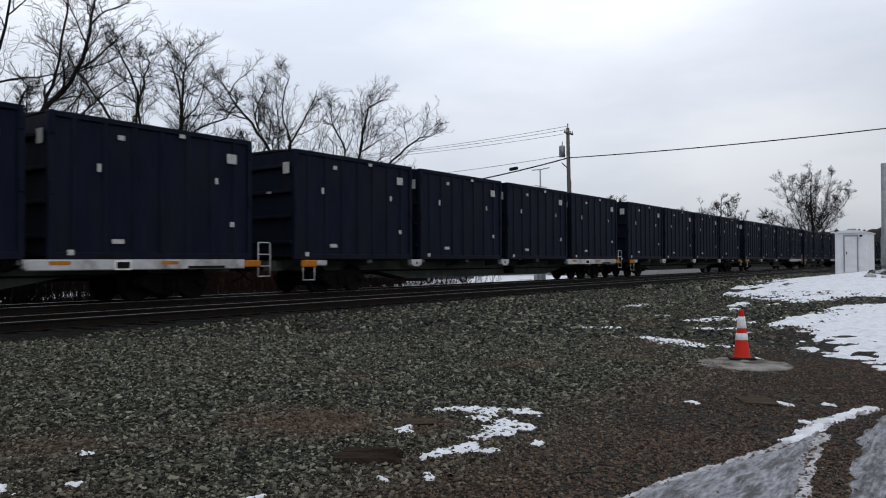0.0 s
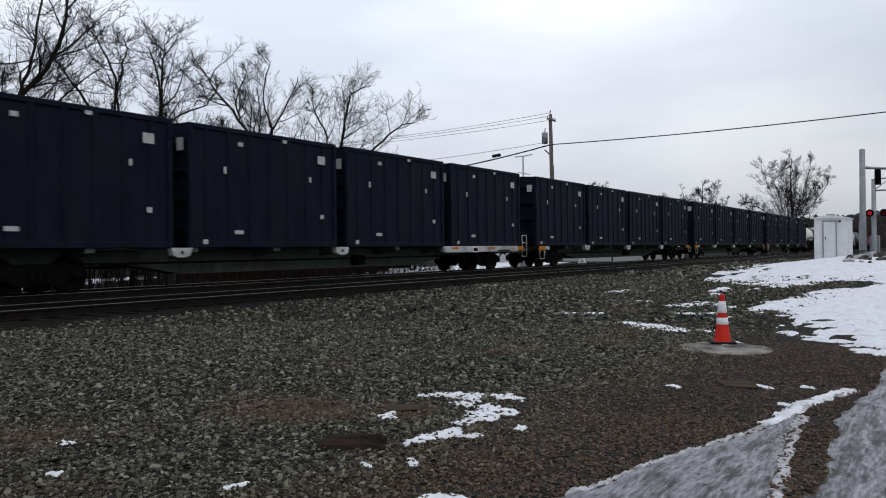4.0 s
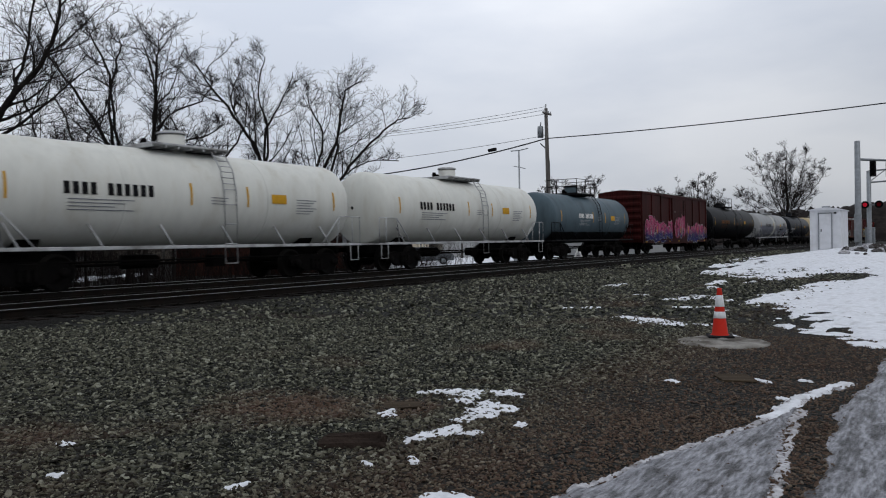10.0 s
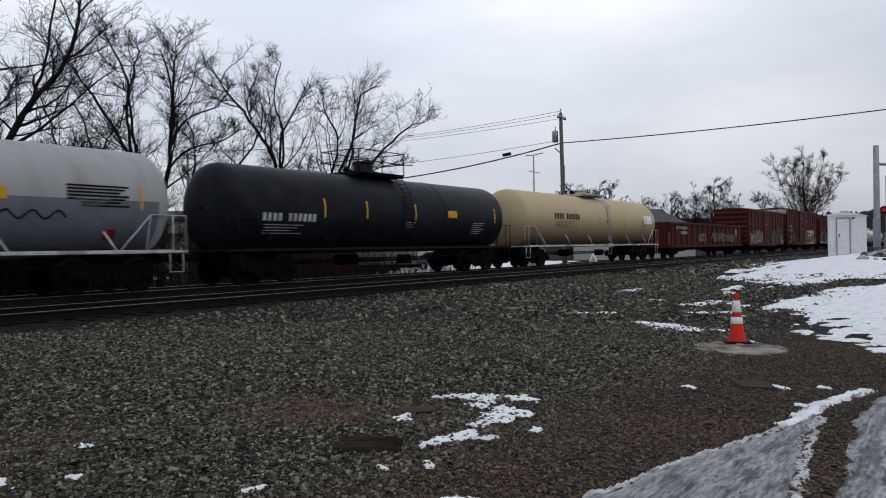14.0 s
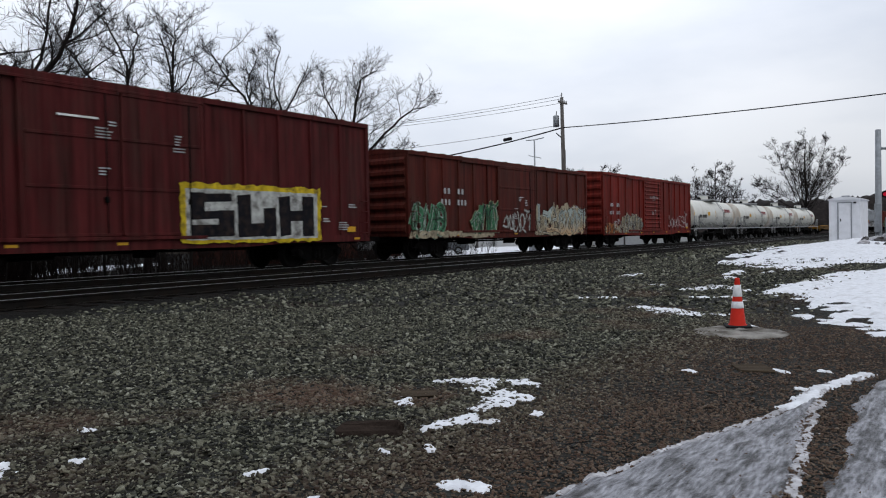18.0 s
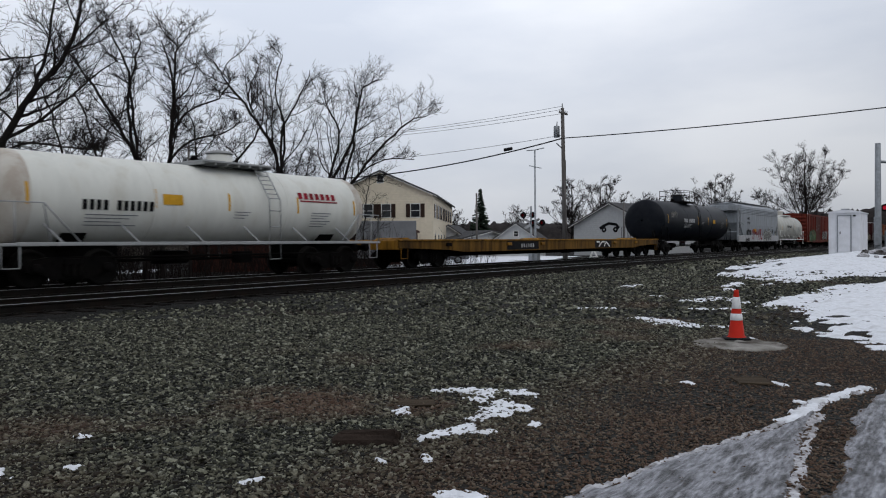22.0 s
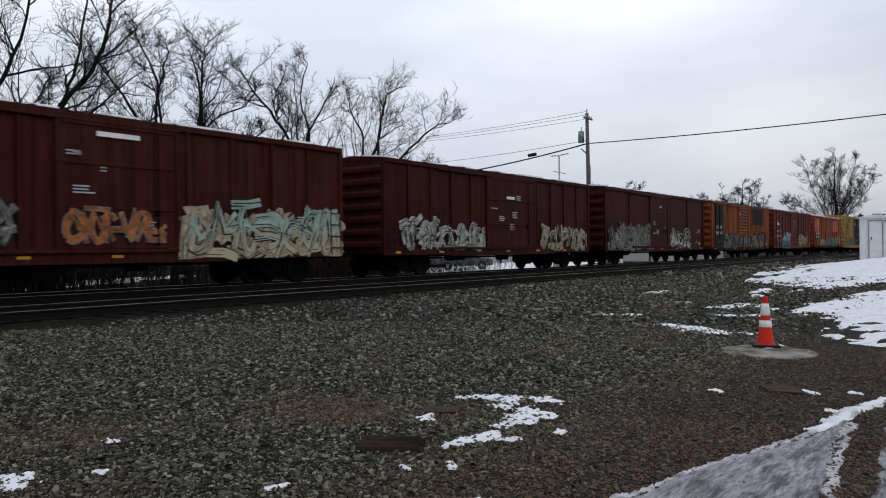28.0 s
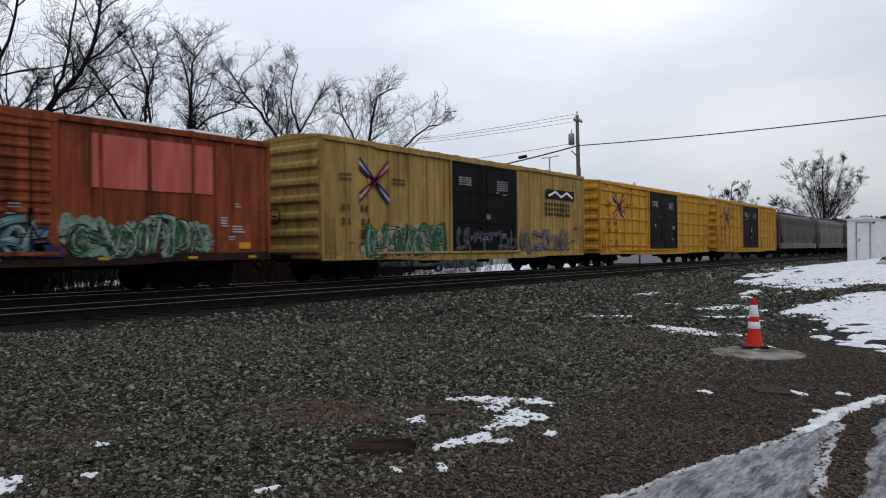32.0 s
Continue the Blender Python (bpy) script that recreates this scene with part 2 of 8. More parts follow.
# ---- shapes ----
class Shape:
    """Vertices and faces of one mesh."""
    def __init__(self):
        self.v, self.f, self.s = [], [], []

    def add(self, verts, faces, smooth=False):
        k = len(self.v)
        self.v += [tuple(p) for p in verts]
        self.f += [tuple(i + k for i in f) for f in faces]
        self.s += [smooth] * len(faces)
        return self

    def box(self, x0, x1, y0, y1, z0, z1, c=0.0):
        """A box; c: the width of the chamfer on its edges."""
        X, Y, Z = sorted((x0, x1)), sorted((y0, y1)), sorted((z0, z1))
        c = min(c, (X[1] - X[0]) * 0.45, (Y[1] - Y[0]) * 0.45, (Z[1] - Z[0]) * 0.45)
        if c <= 0:
            v = [(x, y, z) for x in X for y in Y for z in Z]
            return self.add(v, [(0, 1, 3, 2), (4, 6, 7, 5), (0, 4, 5, 1), (2, 3, 7, 6), (0, 2, 6, 4), (1, 5, 7, 3)])
        bm = bmesh.new()
        pts = []
        for i in (0, 1):
            for j in (0, 1):
                for k in (0, 1):
                    sx, sy, sz = (c, -c)[i], (c, -c)[j], (c, -c)[k]
                    pts += [(X[i], Y[j] + sy, Z[k] + sz), (X[i] + sx, Y[j], Z[k] + sz), (X[i] + sx, Y[j] + sy, Z[k])]
        for p in pts:
            bm.verts.new(p)
        r = bmesh.ops.convex_hull(bm, input=bm.verts[:])
        bmesh.ops.dissolve_limit(bm, angle_limit=0.01, verts=bm.verts[:], edges=bm.edges[:])
        bm.verts.index_update()
        v = [tuple(q.co) for q in bm.verts]
        f = [[q.index for q in g.verts] for g in bm.faces]
        bm.free()
        return self.add(v, f)

    def tube(self, pts, r, n=6, r1=None, caps=True, smooth=True):
        """A tube through points; r1: the radius at its end."""
        pts = [Vector(p) for p in pts]
        r1 = r if r1 is None else r1
        rings, prev = [], None
        for i, p in enumerate(pts):
            d = (pts[min(i + 1, len(pts) - 1)] - pts[max(i - 1, 0)]).normalized()
            a = d.cross(Vector((0, 0, 1)))
            if a.length < 0.05:
                a = d.cross(Vector((0, 1, 0)))
            a.normalize()
            b = d.cross(a)
            k = r + (r1 - r) * i / (len(pts) - 1)
            rings.append([p + a * (k * math.cos(2 * math.pi * j / n)) + b * (k * math.sin(2 * math.pi * j / n)) for j in range(n)])
        f = []
        for i in range(len(pts) - 1):
            f += [(i * n + j, i * n + (j + 1) % n, (i + 1) * n + (j + 1) % n, (i + 1) * n + j) for j in range(n)]
        self.add([q for ring in rings for q in ring], f, smooth)
        if caps:
            k = len(self.v) - n * len(pts)
            self.f += [tuple(k + j for j in reversed(range(n))), tuple(k + n * (len(pts) - 1) + j for j in range(n))]
            self.s += [False, False]
        return self

    def lathe(self, prof, origin=(0, 0, 0), axis="x", n=24, smooth=True, arc=(0.0, 2 * math.pi)):
        """Turns a profile of (along, radius) round an axis; arc: its start and end angle."""
        o, v, f = Vector(origin), [], []
        full = arc[1] - arc[0] > 6.28
        m = n if full else n + 1
        for a, r in prof:
            for j in range(m):
                t = arc[0] + (arc[1] - arc[0]) * j / n
                c, s = r * math.cos(t), r * math.sin(t)
                v.append(o + Vector({"x": (a, c, s), "y": (c, a, s), "z": (c, s, a)}[axis]))
        for i in range(len(prof) - 1):
            for j in range(n):
                q = (j + 1) % m
                f.append((i * m + j, i * m + q, (i + 1) * m + q, (i + 1) * m + j))
        return self.add(v, f, smooth)

    def prism(self, poly, a0, a1, axis="x"):
        """A polygon drawn out along an axis: (y, z) along x, (x, z) along y, (x, y) along z."""
        n = len(poly)
        put = {"x": lambda p, a: (a, p[0], p[1]), "y": lambda p, a: (p[0], a, p[1]), "z": lambda p, a: (p[0], p[1], a)}[axis]
        v = [put(p, a0) for p in poly] + [put(p, a1) for p in poly]
        return self.add(v, [tuple(range(n)), tuple(reversed(range(n, 2 * n)))] + [(i, n + i, n + (i + 1) % n, (i + 1) % n) for i in range(n)])

    def data(self, name, material):
        me = bpy.data.meshes.new(name)
        me.from_pydata(self.v, [], self.f)
        me.polygons.foreach_set("use_smooth", self.s)
        bm = bmesh.new()
        bm.from_mesh(me)
        bmesh.ops.recalc_face_normals(bm, faces=bm.faces)
        bm.to_mesh(me)
        bm.free()
        me.materials.append(material)
        return me


def part(name, shape, material, parent=None, label="", at=None):
    """One mesh object of a shape (or of mesh data), under its thing or part."""
    me = shape if isinstance(shape, bpy.types.Mesh) else shape.data(name, material)
    ob = new(name, me)
    if parent:
        ob.parent = parent
    if at:
        ob.location = at
    if label:
        ob["label"] = label
    return ob


def thing(name, label, category, group="", kind="", at=(0, 0, 0), turn=0):
    ob = new(name)
    ob.empty_display_size = 0.3
    ob.matrix_basis = pose(*at, 0, 0, turn)
    return tagged(ob, label, category, group, kind)


def single(name, shape, material, label, category, kind="", group="", at=None, turn=0):
    ob = part(name, shape, material)
    if at:
        ob.matrix_basis = pose(*at, 0, 0, turn)
    return tagged(ob, label, category, group, kind)


# ---- ground ----
RAIL, YTRAIN, YNEAR, SPEED = 0.5, 18.85, 14.3, 22.5


def smooth(a, b, t):
    t = max(0.0, min(1.0, (t - a) / (b - a)))
    return t * t * (3 - 2 * t)


def ground_z(x, y):
    """Gravel that rises to the tracks' bed, a ploughed bank beside the crossing, lower land beyond."""
    z = 0.02 + 0.021 * max(0.0, min(y, 12.4))
    z += 0.03 * smooth(12.2, 12.8, y)
    z -= 0.55 * smooth(21.3, 25.0, y)
    if y < 12.6:
        z += 0.78 * math.exp(-((x - 44) / 10) ** 2 - ((y - 3.5) / 4.6) ** 2) * (1 - smooth(10.0, 12.4, y))
        z += 0.018 * noise.noise(Vector((x * 0.5, y * 0.5, 0))) + 0.006 * noise.noise(Vector((x * 2.1, y * 2.1, 3)))
    if y > 300:
        z += 0.02 * (y - 300)
    return z


def gravel_material():
    m = bpy.data.materials.new("wet_gravel_dirt_shaded_gaps")
    m.use_nodes = True
    n, l = m.node_tree.nodes, m.node_tree.links
    b = n["Principled BSDF"]
    tc = n.new("ShaderNodeTexCoord")
    v = n.new("ShaderNodeTexVoronoi")
    v.inputs["Scale"].default_value = 22
    big = n.new("ShaderNodeTexNoise")
    big.inputs["Scale"].default_value, big.inputs["Detail"].default_value = 0.55, 8
    fine = n.new("ShaderNodeTexNoise")
    fine.inputs["Scale"].default_value, fine.inputs["Detail"].default_value = 60, 4
    for q in (v, big, fine):
        l.new(tc.outputs["Object"], q.inputs["Vector"])
    # near-black ramps put the shade between loose stones into the sheet's colour
    stone = ramp(n, 0.0, 1.0, (0.0025, 0.0025, 0.0024), (0.032, 0.033, 0.03))
    sep = n.new("ShaderNodeSeparateColor")
    l.new(v.outputs["Color"], sep.inputs["Color"])
    l.new(sep.outputs["Red"], stone.inputs["Fac"])
    soil = ramp(n, 0.35, 0.7, (0.004, 0.0028, 0.002), (0.036, 0.023, 0.016))
    l.new(fine.outputs["Fac"], soil.inputs["Fac"])
    k = ramp(n, 0.5, 0.64, (0, 0, 0), (0.8, 0.8, 0.8))
    l.new(big.outputs["Fac"], k.inputs["Fac"])
    mx = n.new("ShaderNodeMixRGB")
    l.new(k.outputs["Color"], mx.inputs["Fac"])
    l.new(stone.outputs["Color"], mx.inputs["Color1"])
    l.new(soil.outputs["Color"], mx.inputs["Color2"])
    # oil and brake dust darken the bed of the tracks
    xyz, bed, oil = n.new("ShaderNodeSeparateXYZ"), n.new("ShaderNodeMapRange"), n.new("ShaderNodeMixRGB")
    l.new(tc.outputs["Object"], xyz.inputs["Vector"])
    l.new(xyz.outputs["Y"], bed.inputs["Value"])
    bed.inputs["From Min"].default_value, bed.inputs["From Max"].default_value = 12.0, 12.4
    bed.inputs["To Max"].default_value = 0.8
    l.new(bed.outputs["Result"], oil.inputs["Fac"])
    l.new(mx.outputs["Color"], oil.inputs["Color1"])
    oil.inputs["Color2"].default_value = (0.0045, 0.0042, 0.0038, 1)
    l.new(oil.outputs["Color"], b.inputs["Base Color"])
    b.inputs["Roughness"].default_value = 0.8
    b.inputs["Specular IOR Level"].default_value = 0.06
    bp = n.new("ShaderNodeBump")
    bp.inputs["Strength"].default_value, bp.inputs["Distance"].default_value = 0.9, 0.03
    l.new(v.outputs["Distance"], bp.inputs["Height"])
    l.new(bp.outputs["Normal"], b.inputs["Normal"])
    return m


M_GRAVEL = gravel_material()


def axis_steps(a, b, fine_a, fine_b, step, grow=1.25):
    out, s, x = [fine_a + i * step for i in range(int((fine_b - fine_a) / step) + 1)], step, fine_b
    while x < b:
        s *= grow
        x += s
        out.append(x)
    s, x = step, fine_a
    while x > a:
        s *= grow
        x -= s
        out.insert(0, x)
    return out


def build_ground():
    xs = axis_steps(-2500, 2500, -4, 60, 0.4)
    ys = axis_steps(-600, 2500, -3, 26, 0.25)
    v = [(x, y, ground_z(x, y)) for x in xs for y in ys]
    n = len(ys)
    f = [(i * n + j, (i + 1) * n + j, (i + 1) * n + j + 1, i * n + j + 1) for i in range(len(xs) - 1) for j in range(n - 1)]
    s = Shape()
    s.v, s.f, s.s = v, f, [True] * len(f)
    tagged(part("ground", s, M_GRAVEL), "wet gravel and brown dirt beside a railway, darkened as shaded gaps", "ground", kind="structure")


build_ground()


# ---- tracks ----
RAIL_FOOT = [(-0.07, 0), (0.07, 0), (0.07, 0.012), (0.012, 0.03), (0.012, 0.125), (0.036, 0.138), (0.036, 0.166), (-0.036, 0.166), (-0.036, 0.138),
             (-0.012, 0.125), (-0.012, 0.03), (-0.07, 0.012)]


def build_tracks():
    tie = Shape().box(-0.11, 0.11, -1.3, 1.3, -0.16, 0, 0.015).data("tie", M_TIE)
    plate = Shape()
    for s in (-1, 1):
        plate.box(-0.09, 0.09, s * 0.755 - 0.18, s * 0.755 + 0.18, 0, 0.008)
        for dx in (-0.05, 0.05):
            for dy in (-0.09, 0.09):
                plate.box(dx - 0.012, dx + 0.012, s * 0.755 + dy - 0.012, s * 0.755 + dy + 0.012, 0.008, 0.03)
    plate = plate.data("tie_plates", M_STEEL)
    for name, yc in (("near_track", YNEAR), ("main_track", YTRAIN)):
        track = thing(name, "railway track with steel rails on dark creosoted wooden ties", "railway track", kind="structure", at=(0, yc, RAIL - 0.17))
        for s in (-1, 1):
            rail = part("rail", Shape().prism([(y + s * 0.755, z + 0.002) for y, z in RAIL_FOOT], -760, 900), M_STEEL, track)
            part("running_surface", Shape().box(-760, 900, s * 0.755 - 0.03, s * 0.755 + 0.03, 0.1682, 0.172), M_SHINE, rail, "bright polished rail head")
        for i in range(150):
            x = -2 + i * 0.52 + 0.04 * math.sin(i * 7.3)
            t = new("tie", tie)
            t.parent, t.location = track, (x, 0.05 * math.sin(i * 3.1), 0.012 * math.sin(i * 5.7))
            t.rotation_euler.z = 0.02 * math.sin(i * 2.3)
            if i < 80:
                p = new("tie_plates", plate)
                p.parent, p.location = track, (x, 0, 0.013)
        far = Shape()
        for i in range(1500):
            for x in ((76 + i * 0.52,) if i >= 1 else ()):
                if x < 300:
                    far.box(x - 0.11, x + 0.11, -1.3, 1.3, -0.1, 0)
        for i in range(80):
            far.box(-3 - i * 0.52, -2.78 - i * 0.52, -1.3, 1.3, -0.1, 0)
        tagged(part("far_ties", far, M_TIE, track), kind="stuff")


build_tracks()

# ---- the train ----
TRAIN = []          # every thing that rolls, with its place along the train


def roll(ob, u):
    TRAIN.append((ob, u))
    return ob


def truck_data():
    s = Shape()
    for q in (-1, 1):
        y = q * 1.02
        s.prism([(-1.15, 0.55), (-1.1, 0.4), (-0.75, 0.33), (-0.45, 0.2), (0.45, 0.2), (0.75, 0.33), (1.1, 0.4), (1.15, 0.55), (0.95, 0.68), (0.55, 0.74), (-0.55, 0.74), (-0.95, 0.68)],
                y - 0.06, y + 0.06, "y")
        for x in (-0.87, 0.87):
            s.lathe([(-0.12, 0.0), (-0.12, 0.12), (0.1, 0.13), (0.1, 0.0)], (x, y + q * 0.05, 0.46), "y", 10)
        for x in (-0.18, 0, 0.18):
            s.lathe([(0.27, 0.07), (0.33, 0.085), (0.39, 0.07), (0.45, 0.085), (0.51, 0.07), (0.57, 0.085)], (x, y + q * 0.08, 0), "z", 8)
    s.box(-0.25, 0.25, -1.1, 1.1, 0.5, 0.72, 0.03)
    s.box(-0.9, 0.9, -0.08, 0.08, 0.42, 0.5)
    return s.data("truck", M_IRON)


def wheelset_data():
    s = Shape()
    prof = [(-0.07, 0.10), (-0.06, 0.14), (-0.02, 0.18), (-0.03, 0.37), (-0.065, 0.39), (-0.065, 0.455), (0.065, 0.45), (0.065, 0.48), (0.085, 0.48), (0.085, 0.38), (0.02, 0.36), (0.03, 0.16), (0.08, 0.1)]
    s.lathe([(a - 0.755, r) for a, r in prof], (0, 0, 0), "y", 20)
    s.lathe([(0.755 - a, r) for a, r in prof], (0, 0, 0), "y", 20)
    s.lathe([(-1.05, 0.0), (-1.05, 0.075), (1.05, 0.075), (1.05, 0.0)], (0, 0, 0), "y", 10)
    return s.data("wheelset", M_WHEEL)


TRUCK, WHEELSET = truck_data(), wheelset_data()


def coupler_data():
    s = Shape().box(-0.75, 0.05, -0.09, 0.09, 0.76, 0.94, 0.02)
    s.box(-0.98, -0.72, -0.16, 0.12, 0.72, 1.0, 0.05)
    s.tube([(-0.3, 0.3, 0.75), (-0.6, 0.32, 0.5), (-0.95, 0.2, 0.42)], 0.03, 6)
    return s.data("coupler", M_IRON)


COUPLER = coupler_data()


def undercarriage(car, length, inset=2.1, gap=0.95):
    """Trucks with their wheelsets, couplers and brake gear of one car."""
    for x in (inset, length - inset):
        t = new("truck", TRUCK)
        t.parent, t.location = car, (x, 0, 0)
        for d in (-0.87, 0.87):
            w = new("wheelset", WHEELSET)
            w.parent, w.location = t, (d, 0, 0.455)
    for x, turn in ((0, 0), (length, math.pi)):
        c = new("coupler", COUPLER)
        c.parent, c.location, c.rotation_euler.z = car, (x, 0, 0), turn


def brake_gear(car, length, z=0.55, reach=0.2):
    s = Shape().lathe([(-0.55, 0.0), (-0.55, 0.2), (0.55, 0.2), (0.55, 0.0)], (length * 0.44, 0.5, z + 0.15), "x", 12)
    s.box(length * 0.56, length * 0.56 + 0.5, -0.75, -0.35, z - 0.05, z + 0.3, 0.03)
    s.tube([(2, -0.9, z + 0.2), (length - 2, -0.9, z + 0.2)], 0.03, 5)
    s.tube([(2.5, -0.2, z + 0.1), (length - 2.5, -0.1, z + 0.1)], 0.04, 5)
    part("brake_gear", s, M_IRON, car)


def ladder(car, x, y, z0, z1, w=0.42, m=None, rungs=None, name="ladder"):
    s = Shape()
    for d in (-w / 2, w / 2):
        s.tube([(x + d, y, z0), (x + d, y, z1)], 0.016, 5)
    k = rungs or max(2, int((z1 - z0) / 0.38))
    for i in range(k):
        z = z0 + (z1 - z0) * (i + 0.5) / k
        s.tube([(x - w / 2, y, z), (x + w / 2, y, z)], 0.014, 5)
    return part(name, s, m or M_IRON, car)


def ribbon(s, pts, w, y):
    """A flat band through (x, z) points on a side, w wide and a few millimetres thick."""
    n, v = len(pts), []
    for i, (x, z) in enumerate(pts):
        ax, az = pts[max(i - 1, 0)]
        bx, bz = pts[min(i + 1, n - 1)]
        k = math.hypot(bx - ax, bz - az) or 1
        nx, nz = -(bz - az) / k * w / 2, (bx - ax) / k * w / 2
        v += [(x + nx, y, z + nz), (x - nx, y, z - nz)]
    s.add(v, [(2 * i, 2 * i + 1, 2 * i + 3, 2 * i + 2) for i in range(n - 1)])


def curve_pts(pts, k=5):
    out, n = [], len(pts)
    for i in range(n - 1):
        p0, p1, p2, p3 = pts[max(i - 1, 0)], pts[i], pts[i + 1], pts[min(i + 2, n - 1)]
        for j in range(k):
            t = j / k
            out.append(tuple(0.5 * (2 * p1[a] + (p2[a] - p0[a]) * t + (2 * p0[a] - 5 * p1[a] + 4 * p2[a] - p3[a]) * t * t + (3 * p1[a] - p0[a] - 3 * p2[a] + p3[a]) * t ** 3) for a in (0, 1)))
    return out + [pts[-1]]


SPRAY = {}


def spray(name, r, g, b):
    if name not in SPRAY:
        SPRAY[name] = mat(name + "_spray_paint", rgb(r * 0.95, g * 0.95, b * 0.95), 0.6, 0, 0.3, 6, (0.035, 0.024, 0.02), 0.8, 4.5, 0.05, low=0.46, high=0.68)
    return SPRAY[name]


S_WHITE, S_BLACK = spray("white", 172, 174, 170), spray("black", 22, 22, 26)
S_GREEN, S_PINK, S_BLUE = spray("green", 62, 112, 82), spray("pink", 158, 62, 96), spray("blue", 44, 50, 96)
S_TEAL, S_ORANGE, S_YELLOW = spray("teal", 96, 138, 146), spray("orange", 165, 98, 48), spray("yellow", 190, 165, 40)
S_GREY, S_RED, S_MINT = spray("grey", 118, 116, 112), spray("red", 140, 36, 50), spray("mint", 128, 150, 136)
S_CREAM = spray("cream", 162, 152, 128)


def fade(name, top, low, z, mess=1.1, soft=0.25, dirt=0.4, stretch=(1, 1, 1)):
    """Spray paint that fades from one colour into another about a height."""
    if name in SPRAY:
        return SPRAY[name]
    m = mat(name + "_fade", rgb(*top), 0.6, 0, 0.2 * min(1.0, dirt * 2.5), 4, (0.05, 0.04, 0.035), dirt, 2.5, 0.05, stretch=stretch)
    n, l = m.node_tree.nodes, m.node_tree.links
    b = n["Principled BSDF"]
    col = b.inputs["Base Color"].links[0].from_socket
    tc, xyz, nz, add, k, mx = (n.new("ShaderNode" + q) for q in ("TexCoord", "SeparateXYZ", "TexNoise", "Math", "ValToRGB", "MixRGB"))
    nz.inputs["Scale"].default_value, nz.inputs["Detail"].default_value = 1.7, 3.0
    l.new(tc.outputs["Object"], xyz.inputs["Vector"])
    l.new(n["Mapping"].outputs["Vector"], nz.inputs["Vector"])
    add.operation = "MULTIPLY_ADD"
    l.new(nz.outputs["Fac"], add.inputs[0])
    add.inputs[1].default_value = mess
    l.new(xyz.outputs["Z"], add.inputs[2])
    rg = n.new("ShaderNodeMapRange")
    rg.inputs["From Min"].default_value, rg.inputs["From Max"].default_value = z + mess / 2 - soft, z + mess / 2 + soft
    l.new(add.outputs["Value"], rg.inputs["Value"])
    n.remove(k)
    l.new(rg.outputs["Result"], mx.inputs["Fac"])
    mx.inputs["Color1"].default_value = (*rgb(*low), 1)
    l.new(col, mx.inputs["Color2"])
    l.new(mx.outputs["Color"], b.inputs["Base Color"])
    SPRAY[name] = m
    return m


